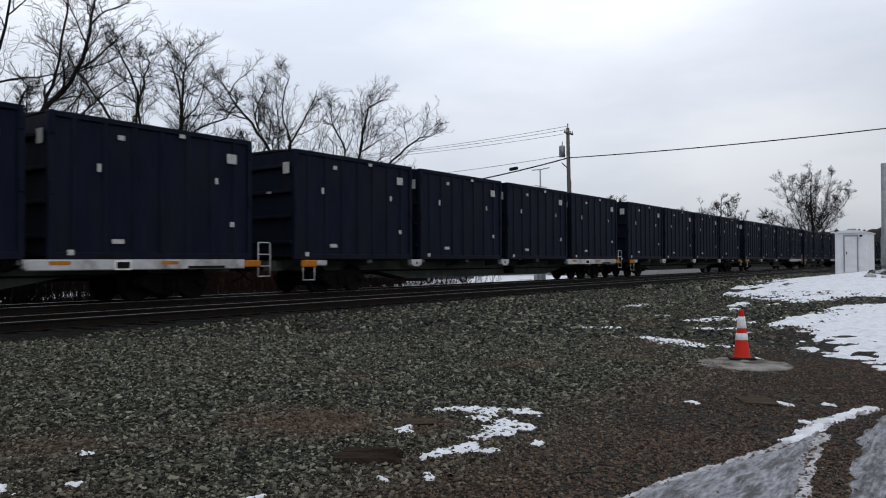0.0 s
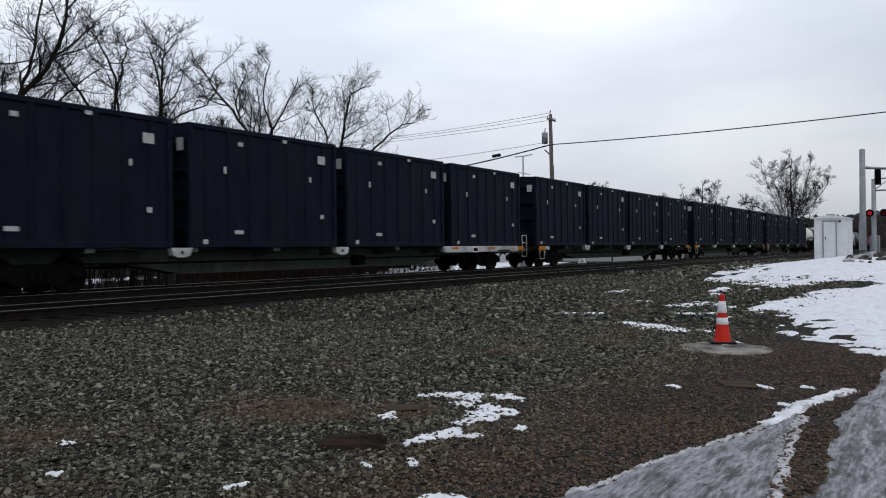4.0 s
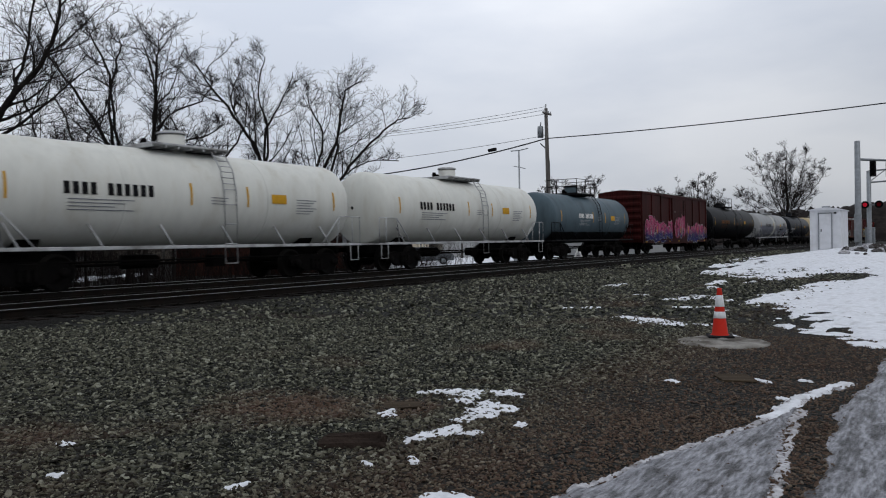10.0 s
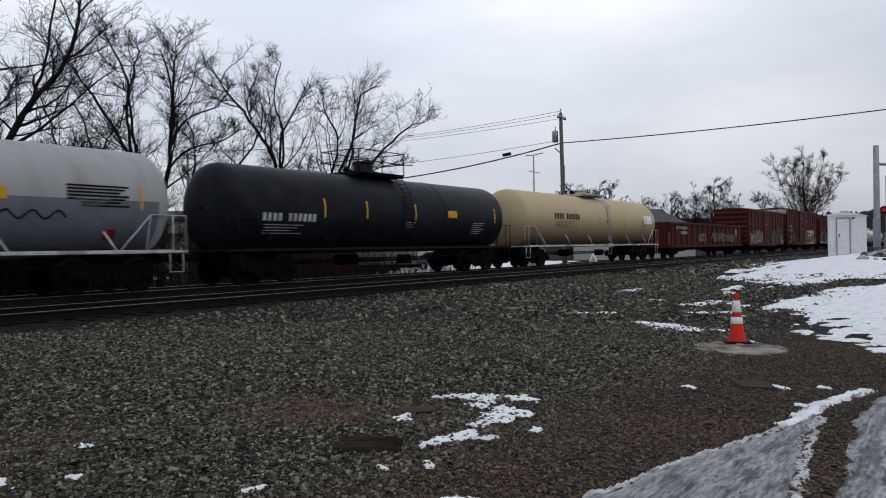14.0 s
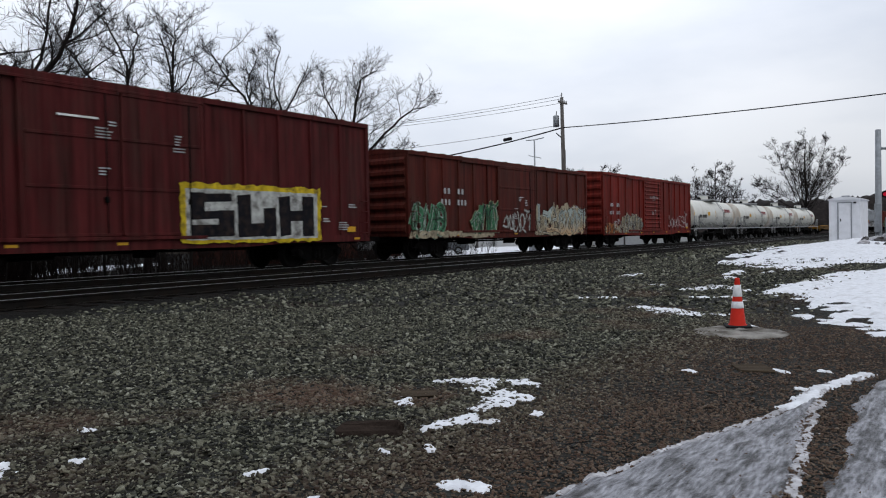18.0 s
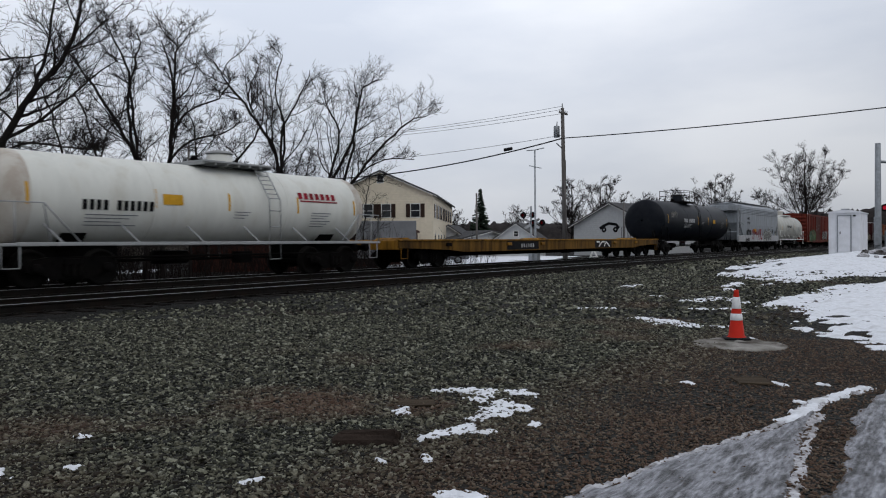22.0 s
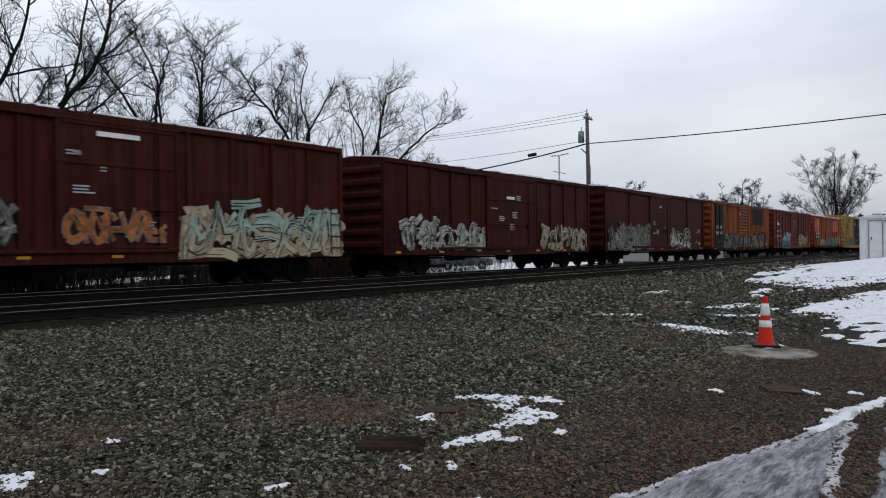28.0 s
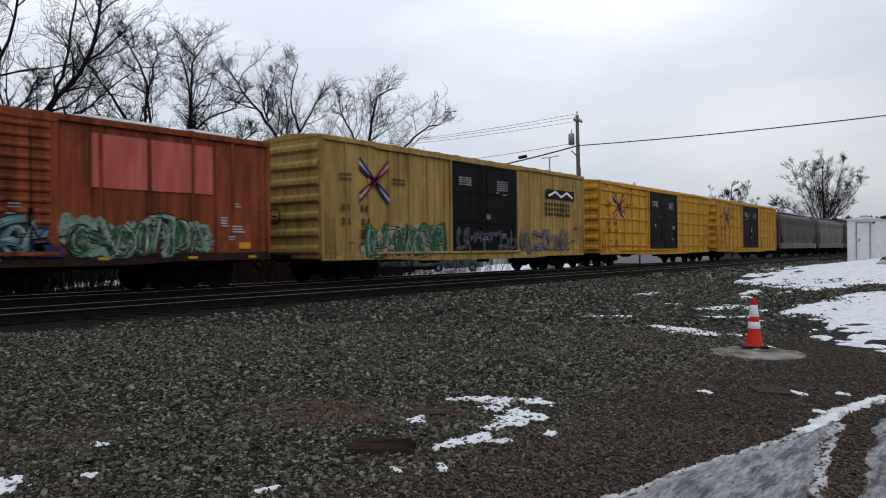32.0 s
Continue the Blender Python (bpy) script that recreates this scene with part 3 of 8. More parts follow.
def graffiti(car, x0, x1, z0, z1, y, fill, line, seed, letters=5, weight=0.22, extra=None):
    """Sprayed shapes that spell nothing: a ragged cloud, crowded bent strokes in two tones, dark edges, cracks and fine highlights."""
    rnd = random.Random(seed)
    back, broad, second, edge, high, dark = (Shape() for _ in range(6))
    letters = int(letters * 1.8)
    w, h = (x1 - x0) / letters, z1 - z0
    thin = weight < 0.13

    def keep(pts):
        return [(max(x0, min(x1, a)), max(z0, min(z1, b))) for a, b in pts]
    for i in range(letters):
        cx = x0 + w * (i + 0.5)
        for _ in range(4):
            px, pz, r = cx + rnd.uniform(-0.6, 0.6) * w, z0 + h * rnd.uniform(0.05, 0.75), h * rnd.uniform(0.12, 0.26)
            ring = [(px + r * 1.5 * math.cos(a * 0.314) * rnd.uniform(0.5, 1.2), y + 0.002, max(z0, pz + r * math.sin(a * 0.314) * rnd.uniform(0.5, 1.2))) for a in range(20)]
            back.add(ring, [tuple(range(20))])
        lean = rnd.uniform(-0.3, 0.3) * w
        tall = rnd.uniform(0.72, 1.0)
        for k in range(3 if thin else 5):
            style = rnd.random()
            top, bot = z0 + h * tall * rnd.uniform(0.8, 1.0), z0 + h * rnd.uniform(0.0, 0.16)
            bend = style < 0.38
            if bend:
                a, t0 = rnd.uniform(0.25, 0.55) * w, rnd.uniform(0, 6)
                pts = [(cx + lean + a * math.cos(t0 + 0.8 * j), (top + bot) / 2 + (top - bot) * 0.46 * math.sin(t0 + 0.8 * j)) for j in range(rnd.choice((4, 5, 6)))]
            elif style < 0.62:
                e = rnd.choice((-0.45, -0.15, 0.2, 0.45)) * w
                pts = [(cx + e - lean, bot), (cx + e + lean * 0.3, (top + bot) / 2), (cx + e + lean, top)]
            elif style < 0.82:
                zz = rnd.choice((bot + 0.08 * h, (top + bot) / 2, top - 0.05 * h))
                pts = [(cx - 0.6 * w, zz + rnd.uniform(-0.1, 0.1) * h), (cx + 0.1 * w, zz + rnd.uniform(-0.1, 0.1) * h), (cx + 0.65 * w, zz + rnd.uniform(-0.16, 0.16) * h)]
            else:
                pts = [(cx - 0.5 * w, bot + 0.3 * h * rnd.random()), (cx - 0.1 * w, top), (cx + 0.15 * w, (top + bot) / 2), (cx + 0.6 * w, top - 0.3 * h * rnd.random())]
            pts = keep(curve_pts(pts, 4) if bend else pts)
            q = weight * h * rnd.uniform(0.3, 0.72)
            d = rnd.uniform(0, 0.0018)
            ribbon(edge, pts, q + 0.05 + 0.03 * rnd.random(), y - 0.002 - d * 0.5)
            ribbon(second if extra and rnd.random() < 0.3 else broad, pts, q, y - 0.004 - d)
            if not thin and q > 0.1:
                for side in (rnd.uniform(-0.35, -0.1), rnd.uniform(0.1, 0.35)):
                    crack = [(a + q * side + rnd.gauss(0, 0.012), b + q * side * 0.8 + rnd.gauss(0, 0.012)) for a, b in pts]
                    if rnd.random() < 0.7:
                        crack = crack[:max(2, int(len(crack) * rnd.uniform(0.5, 1.0)))]
                    ribbon(dark if side < 0 or rnd.random() < 0.4 else high, keep(crack), rnd.uniform(0.014, 0.034), y - 0.0075 - d * 0.3)
    for nm, s, m in (("graffiti_cloud", back, extra), ("graffiti_outline", edge, line), ("graffiti_letters", broad, fill), ("graffiti_shading", second, extra),
                     ("graffiti_highlight", high, S_WHITE if fill is not S_WHITE else S_BLACK), ("graffiti_shade", dark, S_BLACK if fill is not S_BLACK else S_GREY)):
        if m and s.f:
            tagged(part(nm, s, m, car, "spray-painted graffiti shapes that cannot be read"), kind="stuff")


def blocks(car, x0, x1, z0, z1, y, seed, n=3):
    """Black block shapes with white edges on a ragged yellow halo; they spell nothing."""
    rnd = random.Random(seed)
    for nm, grow_, rag, m, dy in (("graffiti_cloud", 0.26, 0.045, S_YELLOW, 0.0), ("graffiti_outline", 0.1, 0.012, S_WHITE, -0.003)):
        a, b, c, d = x0 - grow_, x1 + grow_, z0 - grow_ * 0.6, z1 + grow_
        ring = [(a + (b - a) * i / 30, d) for i in range(30)] + [(b, d - (d - c) * i / 12) for i in range(12)] + [(b - (b - a) * i / 30, c) for i in range(30)] + [(a, c + (d - c) * i / 12) for i in range(12)]
        s = Shape()
        s.add([(p + rnd.uniform(-rag, rag), y + dy, q + rnd.uniform(-rag, rag)) for p, q in ring], [tuple(range(len(ring)))])
        part(nm, s, m, car, "spray-painted graffiti shapes that cannot be read")
    w, h = (x1 - x0) / n, z1 - z0
    looks = (((0.0, 0.02, 0.98, 0.3), (0.62, 0.05, 1.0, 0.62), (0.0, 0.4, 1.0, 0.62), (0.0, 0.42, 0.32, 1.0), (0.0, 0.78, 0.95, 1.0)),
             ((0.0, 0.08, 0.36, 1.0), (0.0, 0.0, 1.0, 0.34), (0.66, 0.0, 1.0, 0.7)),
             ((0.0, 0.0, 0.34, 1.0), (0.0, 0.36, 1.0, 0.66), (0.66, 0.0, 1.0, 1.0)))
    for i in range(n):
        a = x0 + w * i + 0.03
        s = Shape()
        for k, (p0, q0, p1, q1) in enumerate(looks[i % 3]):
            e, dy = rnd.uniform(0.0, 0.07), 0.006 + 0.0006 * k
            s.add([(a + p0 * (w - 0.09) + e, y - dy, z0 + q0 * h), (a + p1 * (w - 0.09), y - dy, z0 + q0 * h + e), (a + p1 * (w - 0.09) - e * 0.5, y - dy, z0 + q1 * h), (a + p0 * (w - 0.09), y - dy, z0 + q1 * h - e)], [(0, 1, 2, 3)])
        part("graffiti_letter", s, S_BLACK, car, "black spray-painted block")


def stencils(car, x0, x1, z0, z1, y, n, seed, m=None):
    """Small stencilled notices as short plain lines."""
    rnd = random.Random(seed)
    s = Shape()
    for _ in range(n):
        x, z, w = rnd.uniform(x0, x1), rnd.uniform(z0, z1), rnd.uniform(0.18, 0.6)
        for k in range(rnd.choice((1, 2, 3, 4))):
            ww = w * rnd.uniform(0.6, 1.0)
            s.box(x, x + ww, y - 0.003, y, z - 0.075 * k, z - 0.075 * k + 0.035)
    tagged(part("stencilled_notice", s, m or M_GREYWHITE, car, "small stencilled notices as plain lines"), kind="stuff")


def bars(car, x, z, w, h, n, y, m, name="lettering", rows=1, gap=0):
    """Lettering that is not spelled out: small upright bars of its size; gap: how many stand before a wider space."""
    s = Shape()
    p = w / (n + (1.6 if gap else 0))
    for r in range(rows):
        for i in range(n):
            a = x + p * (i + (1.6 if gap and i >= gap else 0))
            s.box(a, a + p * 0.5, y - 0.003, y, z - r * h * 1.5, z - r * h * 1.5 + h)
    return tagged(part(name, s, m, car, "row of plain painted marks"), kind="stuff")


def plate_sign(car, x, z, w, h, y, m, name="placard", label=""):
    return part(name, Shape().box(x, x + w, y - 0.004, y, z, z + h), m, car, label)


M_POST_LINE = mat("dark_post_line", (0.006, 0.004, 0.0035), 0.9, 0, 0.4, 9, (0.02, 0.008, 0.005), 0.7, 2.0)


def boxcar(label, u0, u1, top, body, door_mat=None, door=(0.5, 0.2), doors=1, posts=14, sill=0.8, ribbed=False, roof=None, straps=0, end_top=None, snow=False, end_ribs=7,
           flat=False, sill_mat=None, post_mat=None):
    """A boxcar: panelled sides with posts, corrugated ends, sliding doors on their tracks, a ribbed roof, trucks and couplers."""
    L, H, W = u1 - u0, top, 1.5
    car = thing("boxcar", label, "boxcar", "train")
    door_mat = door_mat or body
    s = Shape()
    s.box(0.05, L - 0.05, -W, W, sill + 0.05, H - 0.06, 0.02)
    part("body", s, body, car)
    for q in (-1, 1):
        mid = 0.07
        part("side_sill", Shape().prism([(0.02, sill), (L * 0.2, sill), (L * 0.28, sill - mid), (L * 0.72, sill - mid), (L * 0.8, sill), (L - 0.02, sill), (L - 0.02, sill + 0.22), (0.02, sill + 0.22)], q * (W - 0.02), q * (W + 0.05), "y"), sill_mat or body, car)
        part("top_chord", Shape().box(0, L, q * W, q * (W + 0.08), H - 0.16, H - 0.02, 0.01), body, car)
    d0, d1 = L * (door[0] - door[1] / 2), L * (door[0] + door[1] / 2)
    for i in range(posts + 1):
        x = 0.06 + (L - 0.12) * i / posts
        if d0 - 0.15 < x < d1 + 0.15:
            continue
        for q in (-1, 1):
            w = 0.1 if 0 < i < posts else 0.16
            part("side_post", Shape().prism([(x - w * 0.5, q * W), (x - w * 0.42, q * (W + 0.06)), (x + w * 0.42, q * (W + 0.06)), (x + w * 0.5, q * W)], sill + 0.2, H - 0.16, "z"), post_mat or body, car)
    # a thin dark strip along the right edge of each near-side post
    for i in range(1, posts):
        x = 0.06 + (L - 0.12) * i / posts
        if not d0 - 0.15 < x < d1 + 0.15:
            part("weld_seam", Shape().box(x + 0.045, x + 0.085, -W - 0.006, -W + 0.01, sill + 0.22, H - 0.16), M_POST_LINE, car, "thin dark line beside a side post")
    for k in range(straps):
        z = sill + 0.5 + (H - sill - 1.0) * k / max(1, straps - 1)
        for a, b in ((0.1, d0 - 0.12), (d1 + 0.12, L - 0.1)):
            part("side_strap", Shape().box(a, b, -W - 0.06, -W - 0.005, z - 0.06, z + 0.06, 0.015), body, car)
    for k in range(doors):
        a, b = d0 + (d1 - d0) * k / doors, d0 + (d1 - d0) * (k + 1) / doors
        dr = part("door", Shape().box(a + 0.02, b - 0.02, -W - 0.075, -W - 0.01, sill + 0.3, H - 0.2, 0.012), door_mat, car)
        if ribbed:
            for j in range(12):
                z = sill + 0.45 + (H - sill - 0.8) * j / 11
                part("door_rib", Shape().prism([(-W - 0.075, z - 0.07), (-W - 0.115, z - 0.02), (-W - 0.115, z + 0.02), (-W - 0.075, z + 0.07)], a + 0.1, b - 0.1), door_mat, dr)
        else:
            for z in (sill + 0.32, sill + (H - sill) * 0.36, sill + (H - sill) * 0.66, H - 0.26):
                part("door_rail", Shape().box(a + 0.05, b - 0.05, -W - 0.1, -W - 0.07, z - 0.04, z + 0.04, 0.01), door_mat, dr)
        x = a + (b - a) * 0.82
        h = Shape().tube([(x, -W - 0.14, sill + 0.35), (x, -W - 0.14, H - 0.3)], 0.018, 6)
        h.box(x - 0.05, x + 0.05, -W - 0.16, -W - 0.06, sill + 1.1, sill + 1.25, 0.01)
        part("lock_bar", h, M_IRON if not flat else door_mat, dr)
    for y, z0, z1 in ((-W - 0.13, sill + 0.18, sill + 0.27), (-W - 0.1, H - 0.22, H - 0.15)):
        part("door_track", Shape().box(d0 - (d1 - d0) * 0.9, d1 + 0.1, y, -W - 0.02, z0, z1, 0.01), body, car)
    for x in (d0 - 0.04, d1 + 0.04):
        part("door_post", Shape().box(x - 0.06, x + 0.06, -W - 0.085, -W, sill + 0.2, H - 0.16, 0.01), body, car)
    ink = M_GREYWHITE if not flat else M_BLACK
    stencils(car, d0 + 0.1, d1 - 0.7, sill + 0.9, H - 0.7, -W - 0.103, 5, u0, M_GREYWHITE)
    stencils(car, L * 0.86, L - 1.0, sill + 0.5, sill + 1.6, -W - 0.067, 4, u0 + 1, ink)
    stencils(car, 0.9, 2.4, sill + 0.5, sill + 1.0, -W - 0.067, 3, u0 + 2, ink)
    part("reflective_stripe", Shape().box(L - 1.15, L - 0.75, -W - 0.064, -W - 0.06, sill + 0.32, sill + 0.5), M_YELLOW, car, "small yellow reflective plate")
    for x in (0.6, L * 0.2, L * 0.36, L * 0.5, L * 0.66, L * 0.82, L - 0.8):
        part("sill_reflector", Shape().box(x, x + 0.28, -W - 0.056, -W - 0.05, sill + 0.06, sill + 0.13), M_YELLOW, car, "small yellow reflective plate")
    rs = Shape().prism([(-W - 0.07, H - 0.06), (-W - 0.07, H), (-0.1, H + 0.14), (0.1, H + 0.14), (W + 0.07, H), (W + 0.07, H - 0.06)], 0, L)
    rf = part("roof", rs, roof or body, car)
    for i in range(1, int(L / 1.2)):
        x = L * i / int(L / 1.2)
        part("roof_rib", Shape().prism([(-W - 0.06, H), (-0.1, H + 0.14), (0.1, H + 0.14), (W + 0.06, H), (W + 0.06, H + 0.03), (0, H + 0.175), (-W - 0.06, H + 0.03)], x - 0.04, x + 0.04), roof or body, rf)
    if snow:
        rnd = random.Random(u0)
        x = 0.3
        while x < L - 1:
            w = rnd.uniform(0.3, 2.2)
            b = min(L - 0.2, x + w)
            part("roof_snow", Shape().prism([(-W - 0.065, H + 0.002), (-W - 0.05, H + rnd.uniform(0.04, 0.075)), (-W + 0.25, H + 0.11), (-0.3, H + 0.19), (-0.2, H + 0.132)], x, b), M_SNOW, rf)
            x = b + rnd.uniform(0.3, 2.4)
    for x, q in ((0.05, -1), (L - 0.05, 1)):
        e = part("end_wall", Shape().box(x, x + q * 0.03, -W, W, sill + 0.1, H - 0.05), body, car)
        for j in range(end_ribs):
            z = sill + 0.35 + (H - sill - 0.75) * j / (end_ribs - 1)
            part("end_rib", Shape().prism([(x + q * 0.03, z - 0.17), (x + q * 0.12, z - 0.06), (x + q * 0.12, z + 0.06), (x + q * 0.03, z + 0.17)], -W + 0.08, W - 0.08, "y"), body, e)
        if end_top and q < 0:
            part("end_panel", Shape().box(x + q * 0.04, x + q * 0.13, -W + 0.04, W - 0.04, H - 0.6, H - 0.08), end_top, e, "pale top panel of the end")
        bw = Shape().lathe([(0.0, 0.26), (0.03, 0.28), (0.06, 0.26), (0.03, 0.24), (0.0, 0.26)], (x + q * 0.2, 0.55, 2.2), "x", 14)
        bw.tube([(x, 0.55, 2.2), (x + q * 0.24, 0.55, 2.2)], 0.03, 6)
        part("brake_wheel", bw, M_IRON, car)
    for x in (0.35, L - 0.35):
        ladder(car, x, -W - 0.1, sill + 0.1, sill + 1.55, 0.42, body, 4)
        st = Shape().tube([(x - 0.2, -W - 0.06, sill), (x - 0.2, -W - 0.06, 0.5), (x + 0.2, -W - 0.06, 0.5), (x + 0.2, -W - 0.06, sill)], 0.018, 5)
        part("step", st, M_IRON, car)
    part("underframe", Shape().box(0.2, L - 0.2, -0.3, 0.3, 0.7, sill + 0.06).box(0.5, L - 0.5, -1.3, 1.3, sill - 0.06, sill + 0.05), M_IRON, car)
    undercarriage(car, L)
    brake_gear(car, L)
    return roll(car, u0)


def tank_profile(L, r, a=0.75):
    """Half outline of a tank with dished heads, from end to end."""
    head = [(a - 0.55 * math.cos(t), r * math.sin(t) ** 0.8) for t in [0.02 + (math.pi / 2 - 0.02) * i / 8 for i in range(9)]]
    return head + [(L - x, q) for x, q in reversed(head)]


def tankcar(label, u0, u1, top, r, shell, trim, bands=(), under=None, platform=0.5, rails=True, stripes=True, dome=0.5, low=None, jacket=None, sidebar=True):
    """A tank car: dished shell, stub sills, walkway with valves, ladder, end rails, stripes and trucks."""
    L = u1 - u0
    car = thing("tank_car", label, "tank car", "train")
    cz = top - r
    prof = tank_profile(L, r)
    part("tank", Shape().lathe(prof, (0, 0, cz), "x", 40), shell, car)
    for a, b, m, nm in bands:
        part("tank_band", Shape().lathe([(L * a, r + 0.004), (L * a + 0.02, r + 0.012), (L * b - 0.02, r + 0.012), (L * b, r + 0.004)], (0, 0, cz), "x", 40), m, car, nm)
    if low:
        m, h0, h1, a, b = low
        ang = [math.asin(max(-1, min(1, h0))), math.asin(max(-1, min(1, h1)))]
        part("lower_coat", Shape().lathe([(L * a, r + 0.006), (L * b, r + 0.006)], (0, 0, cz), "x", 10, arc=(math.pi - ang[1], math.pi - ang[0])), m, car, "darker lower coat")
    for x in (L * 0.32, L * 0.68):
        part("shell_seam", Shape().lathe([(x - 0.03, r + 0.001), (x - 0.02, r + 0.012), (x + 0.02, r + 0.012), (x + 0.03, r + 0.001)], (0, 0, cz), "x", 40), shell, car)
    for a, b in ((0.1, 3.6), (L - 3.6, L - 0.1)):
        s = Shape().box(a, b, -0.28, 0.28, 0.72, 1.05, 0.02)
        s.prism([(-0.9, cz - r * 0.72), (-0.6, 0.95), (0.6, 0.95), (0.9, cz - r * 0.72)], a + 1.7 if a < 1 else a + 1.2, a + 2.3 if a < 1 else a + 1.8)
        part("stub_sill", s, under or M_IRON, car)
    if sidebar:
        for q in (-1, 1):
            part("side_rail", Shape().box(0.5, L - 0.5, q * 1.42 - 0.05, q * 1.42 + 0.05, 1.0, 1.09, 0.01), trim, car)
            for i in range(6):
                x = L * (0.12 + 0.152 * i)
                part("rail_brace", Shape().tube([(x, q * 1.42, 1.05), (x - 0.25, q * min(1.3, r * 0.85), cz - r * 0.55)], 0.03, 5), trim, car)
    for x, q in ((0.35, 1), (L - 0.35, -1)):
        e = part("end_platform", Shape().box(x - 0.35, x + 0.35, -1.45, 1.45, 1.0, 1.07, 0.01), trim, car)
        for yy in (-1.42, 1.42):
            h = Shape().tube([(x - 0.3 * q, yy, 1.05), (x - 0.3 * q, yy, 2.0), (x + 0.75 * q, yy, 2.0), (x + 0.9 * q, yy, 1.05)], 0.022, 6)
            h.tube([(x + 0.1 * q, yy, 1.05), (x + 0.1 * q, yy, 2.0)], 0.018, 5)
            h.tube([(x + 0.75 * q, yy, 2.0), (x + 1.6 * q, yy, 1.09)], 0.022, 5)
            part("handrail", h, trim, e)
            part("step", Shape().tube([(x - 0.2, yy, 1.0), (x - 0.2, yy, 0.5), (x + 0.2, yy, 0.5), (x + 0.2, yy, 1.0)], 0.02, 5), trim, e)
    zp, xm = top + 0.04, L * platform
    w = Shape().box(xm - 1.3, xm + 1.3, -0.95, 0.95, zp, zp + 0.06, 0.01)
    wk = part("walkway", w, trim, car)
    for i in range(7):
        part("bearer", Shape().box(xm - 1.3 + 0.42 * i, xm - 1.25 + 0.42 * i, -0.93, 0.93, zp - 0.07, zp), trim, wk)
    if rails:
        for z in (0.45, 0.85):
            for yy in (-0.93, 0.93):
                part("safety_rail", Shape().tube([(xm - 1.28, yy, zp + z), (xm + 1.28, yy, zp + z)], 0.02, 5), trim, wk)
            for e in (-1.28, 1.28):
                part("safety_rail", Shape().tube([(xm + e, -0.93, zp + z), (xm + e, 0.93, zp + z)], 0.02, 5), trim, wk)
        for e in (-1.28, 0, 1.28):
            for yy in (-0.93, 0.93):
                part("rail_post", Shape().tube([(xm + e, yy, zp), (xm + e, yy, zp + 0.87)], 0.022, 5), trim, wk)
    part("manway", Shape().lathe([(top - 0.1, 0.38), (top + dome - 0.05, 0.38), (top + dome, 0.34), (top + dome, 0.0)], (xm, 0, 0), "z", 18), jacket or shell, car)
    part("manway_cover", Shape().lathe([(top + dome + 0.002, 0.42), (top + dome + 0.05, 0.42), (top + dome + 0.09, 0.3), (top + dome + 0.1, 0.0)], (xm, 0, 0), "z", 18), trim, car)
    for dx, hh in ((-0.85, 0.32), (-0.62, 0.25), (0.7, 0.3), (0.95, 0.22)):
        part("valve", Shape().lathe([(top, 0.09), (top + hh * 0.6, 0.09), (top + hh * 0.6, 0.12), (top + hh, 0.07), (top + hh, 0.0)], (xm + dx, 0.1, 0), "z", 10), M_IRON, car)
    for q in (-1, 1):
        pts = [(1.46 * q, 0.55), (1.46 * q, cz + 0.15 * r), (q * (r + 0.06) * 0.9, cz + r * 0.6), (q * r * 0.62, top + 0.05)]
        ls = Shape()
        for d in (-0.22, 0.22):
            ls.tube([(xm + 0.9 + d, y, z) for y, z in pts], 0.02, 5)
        for i in range(12):
            k = i / 11 * (len(pts) - 1)
            j = min(int(k), len(pts) - 2)
            y, z = [pts[j][a] + (pts[j + 1][a] - pts[j][a]) * (k - j) for a in (0, 1)]
            ls.tube([(xm + 0.68, y, z), (xm + 1.12, y, z)], 0.015, 5)
        part("ladder", ls, trim, car)
    if stripes:
        for x in (1.35, L * 0.47, L * 0.62, L - 1.35) if stripes is True else stripes:
            part("reflective_stripe", Shape().lathe([(x - 0.035, r + 0.008), (x + 0.035, r + 0.008)], (0, 0, cz), "x", 6, arc=(math.pi - 0.28, math.pi + 0.16)), M_YELLOW, car, "yellow reflective stripe")
    undercarriage(car, L, 1.95)
    brake_gear(car, L, 0.5)
    return roll(car, u0)


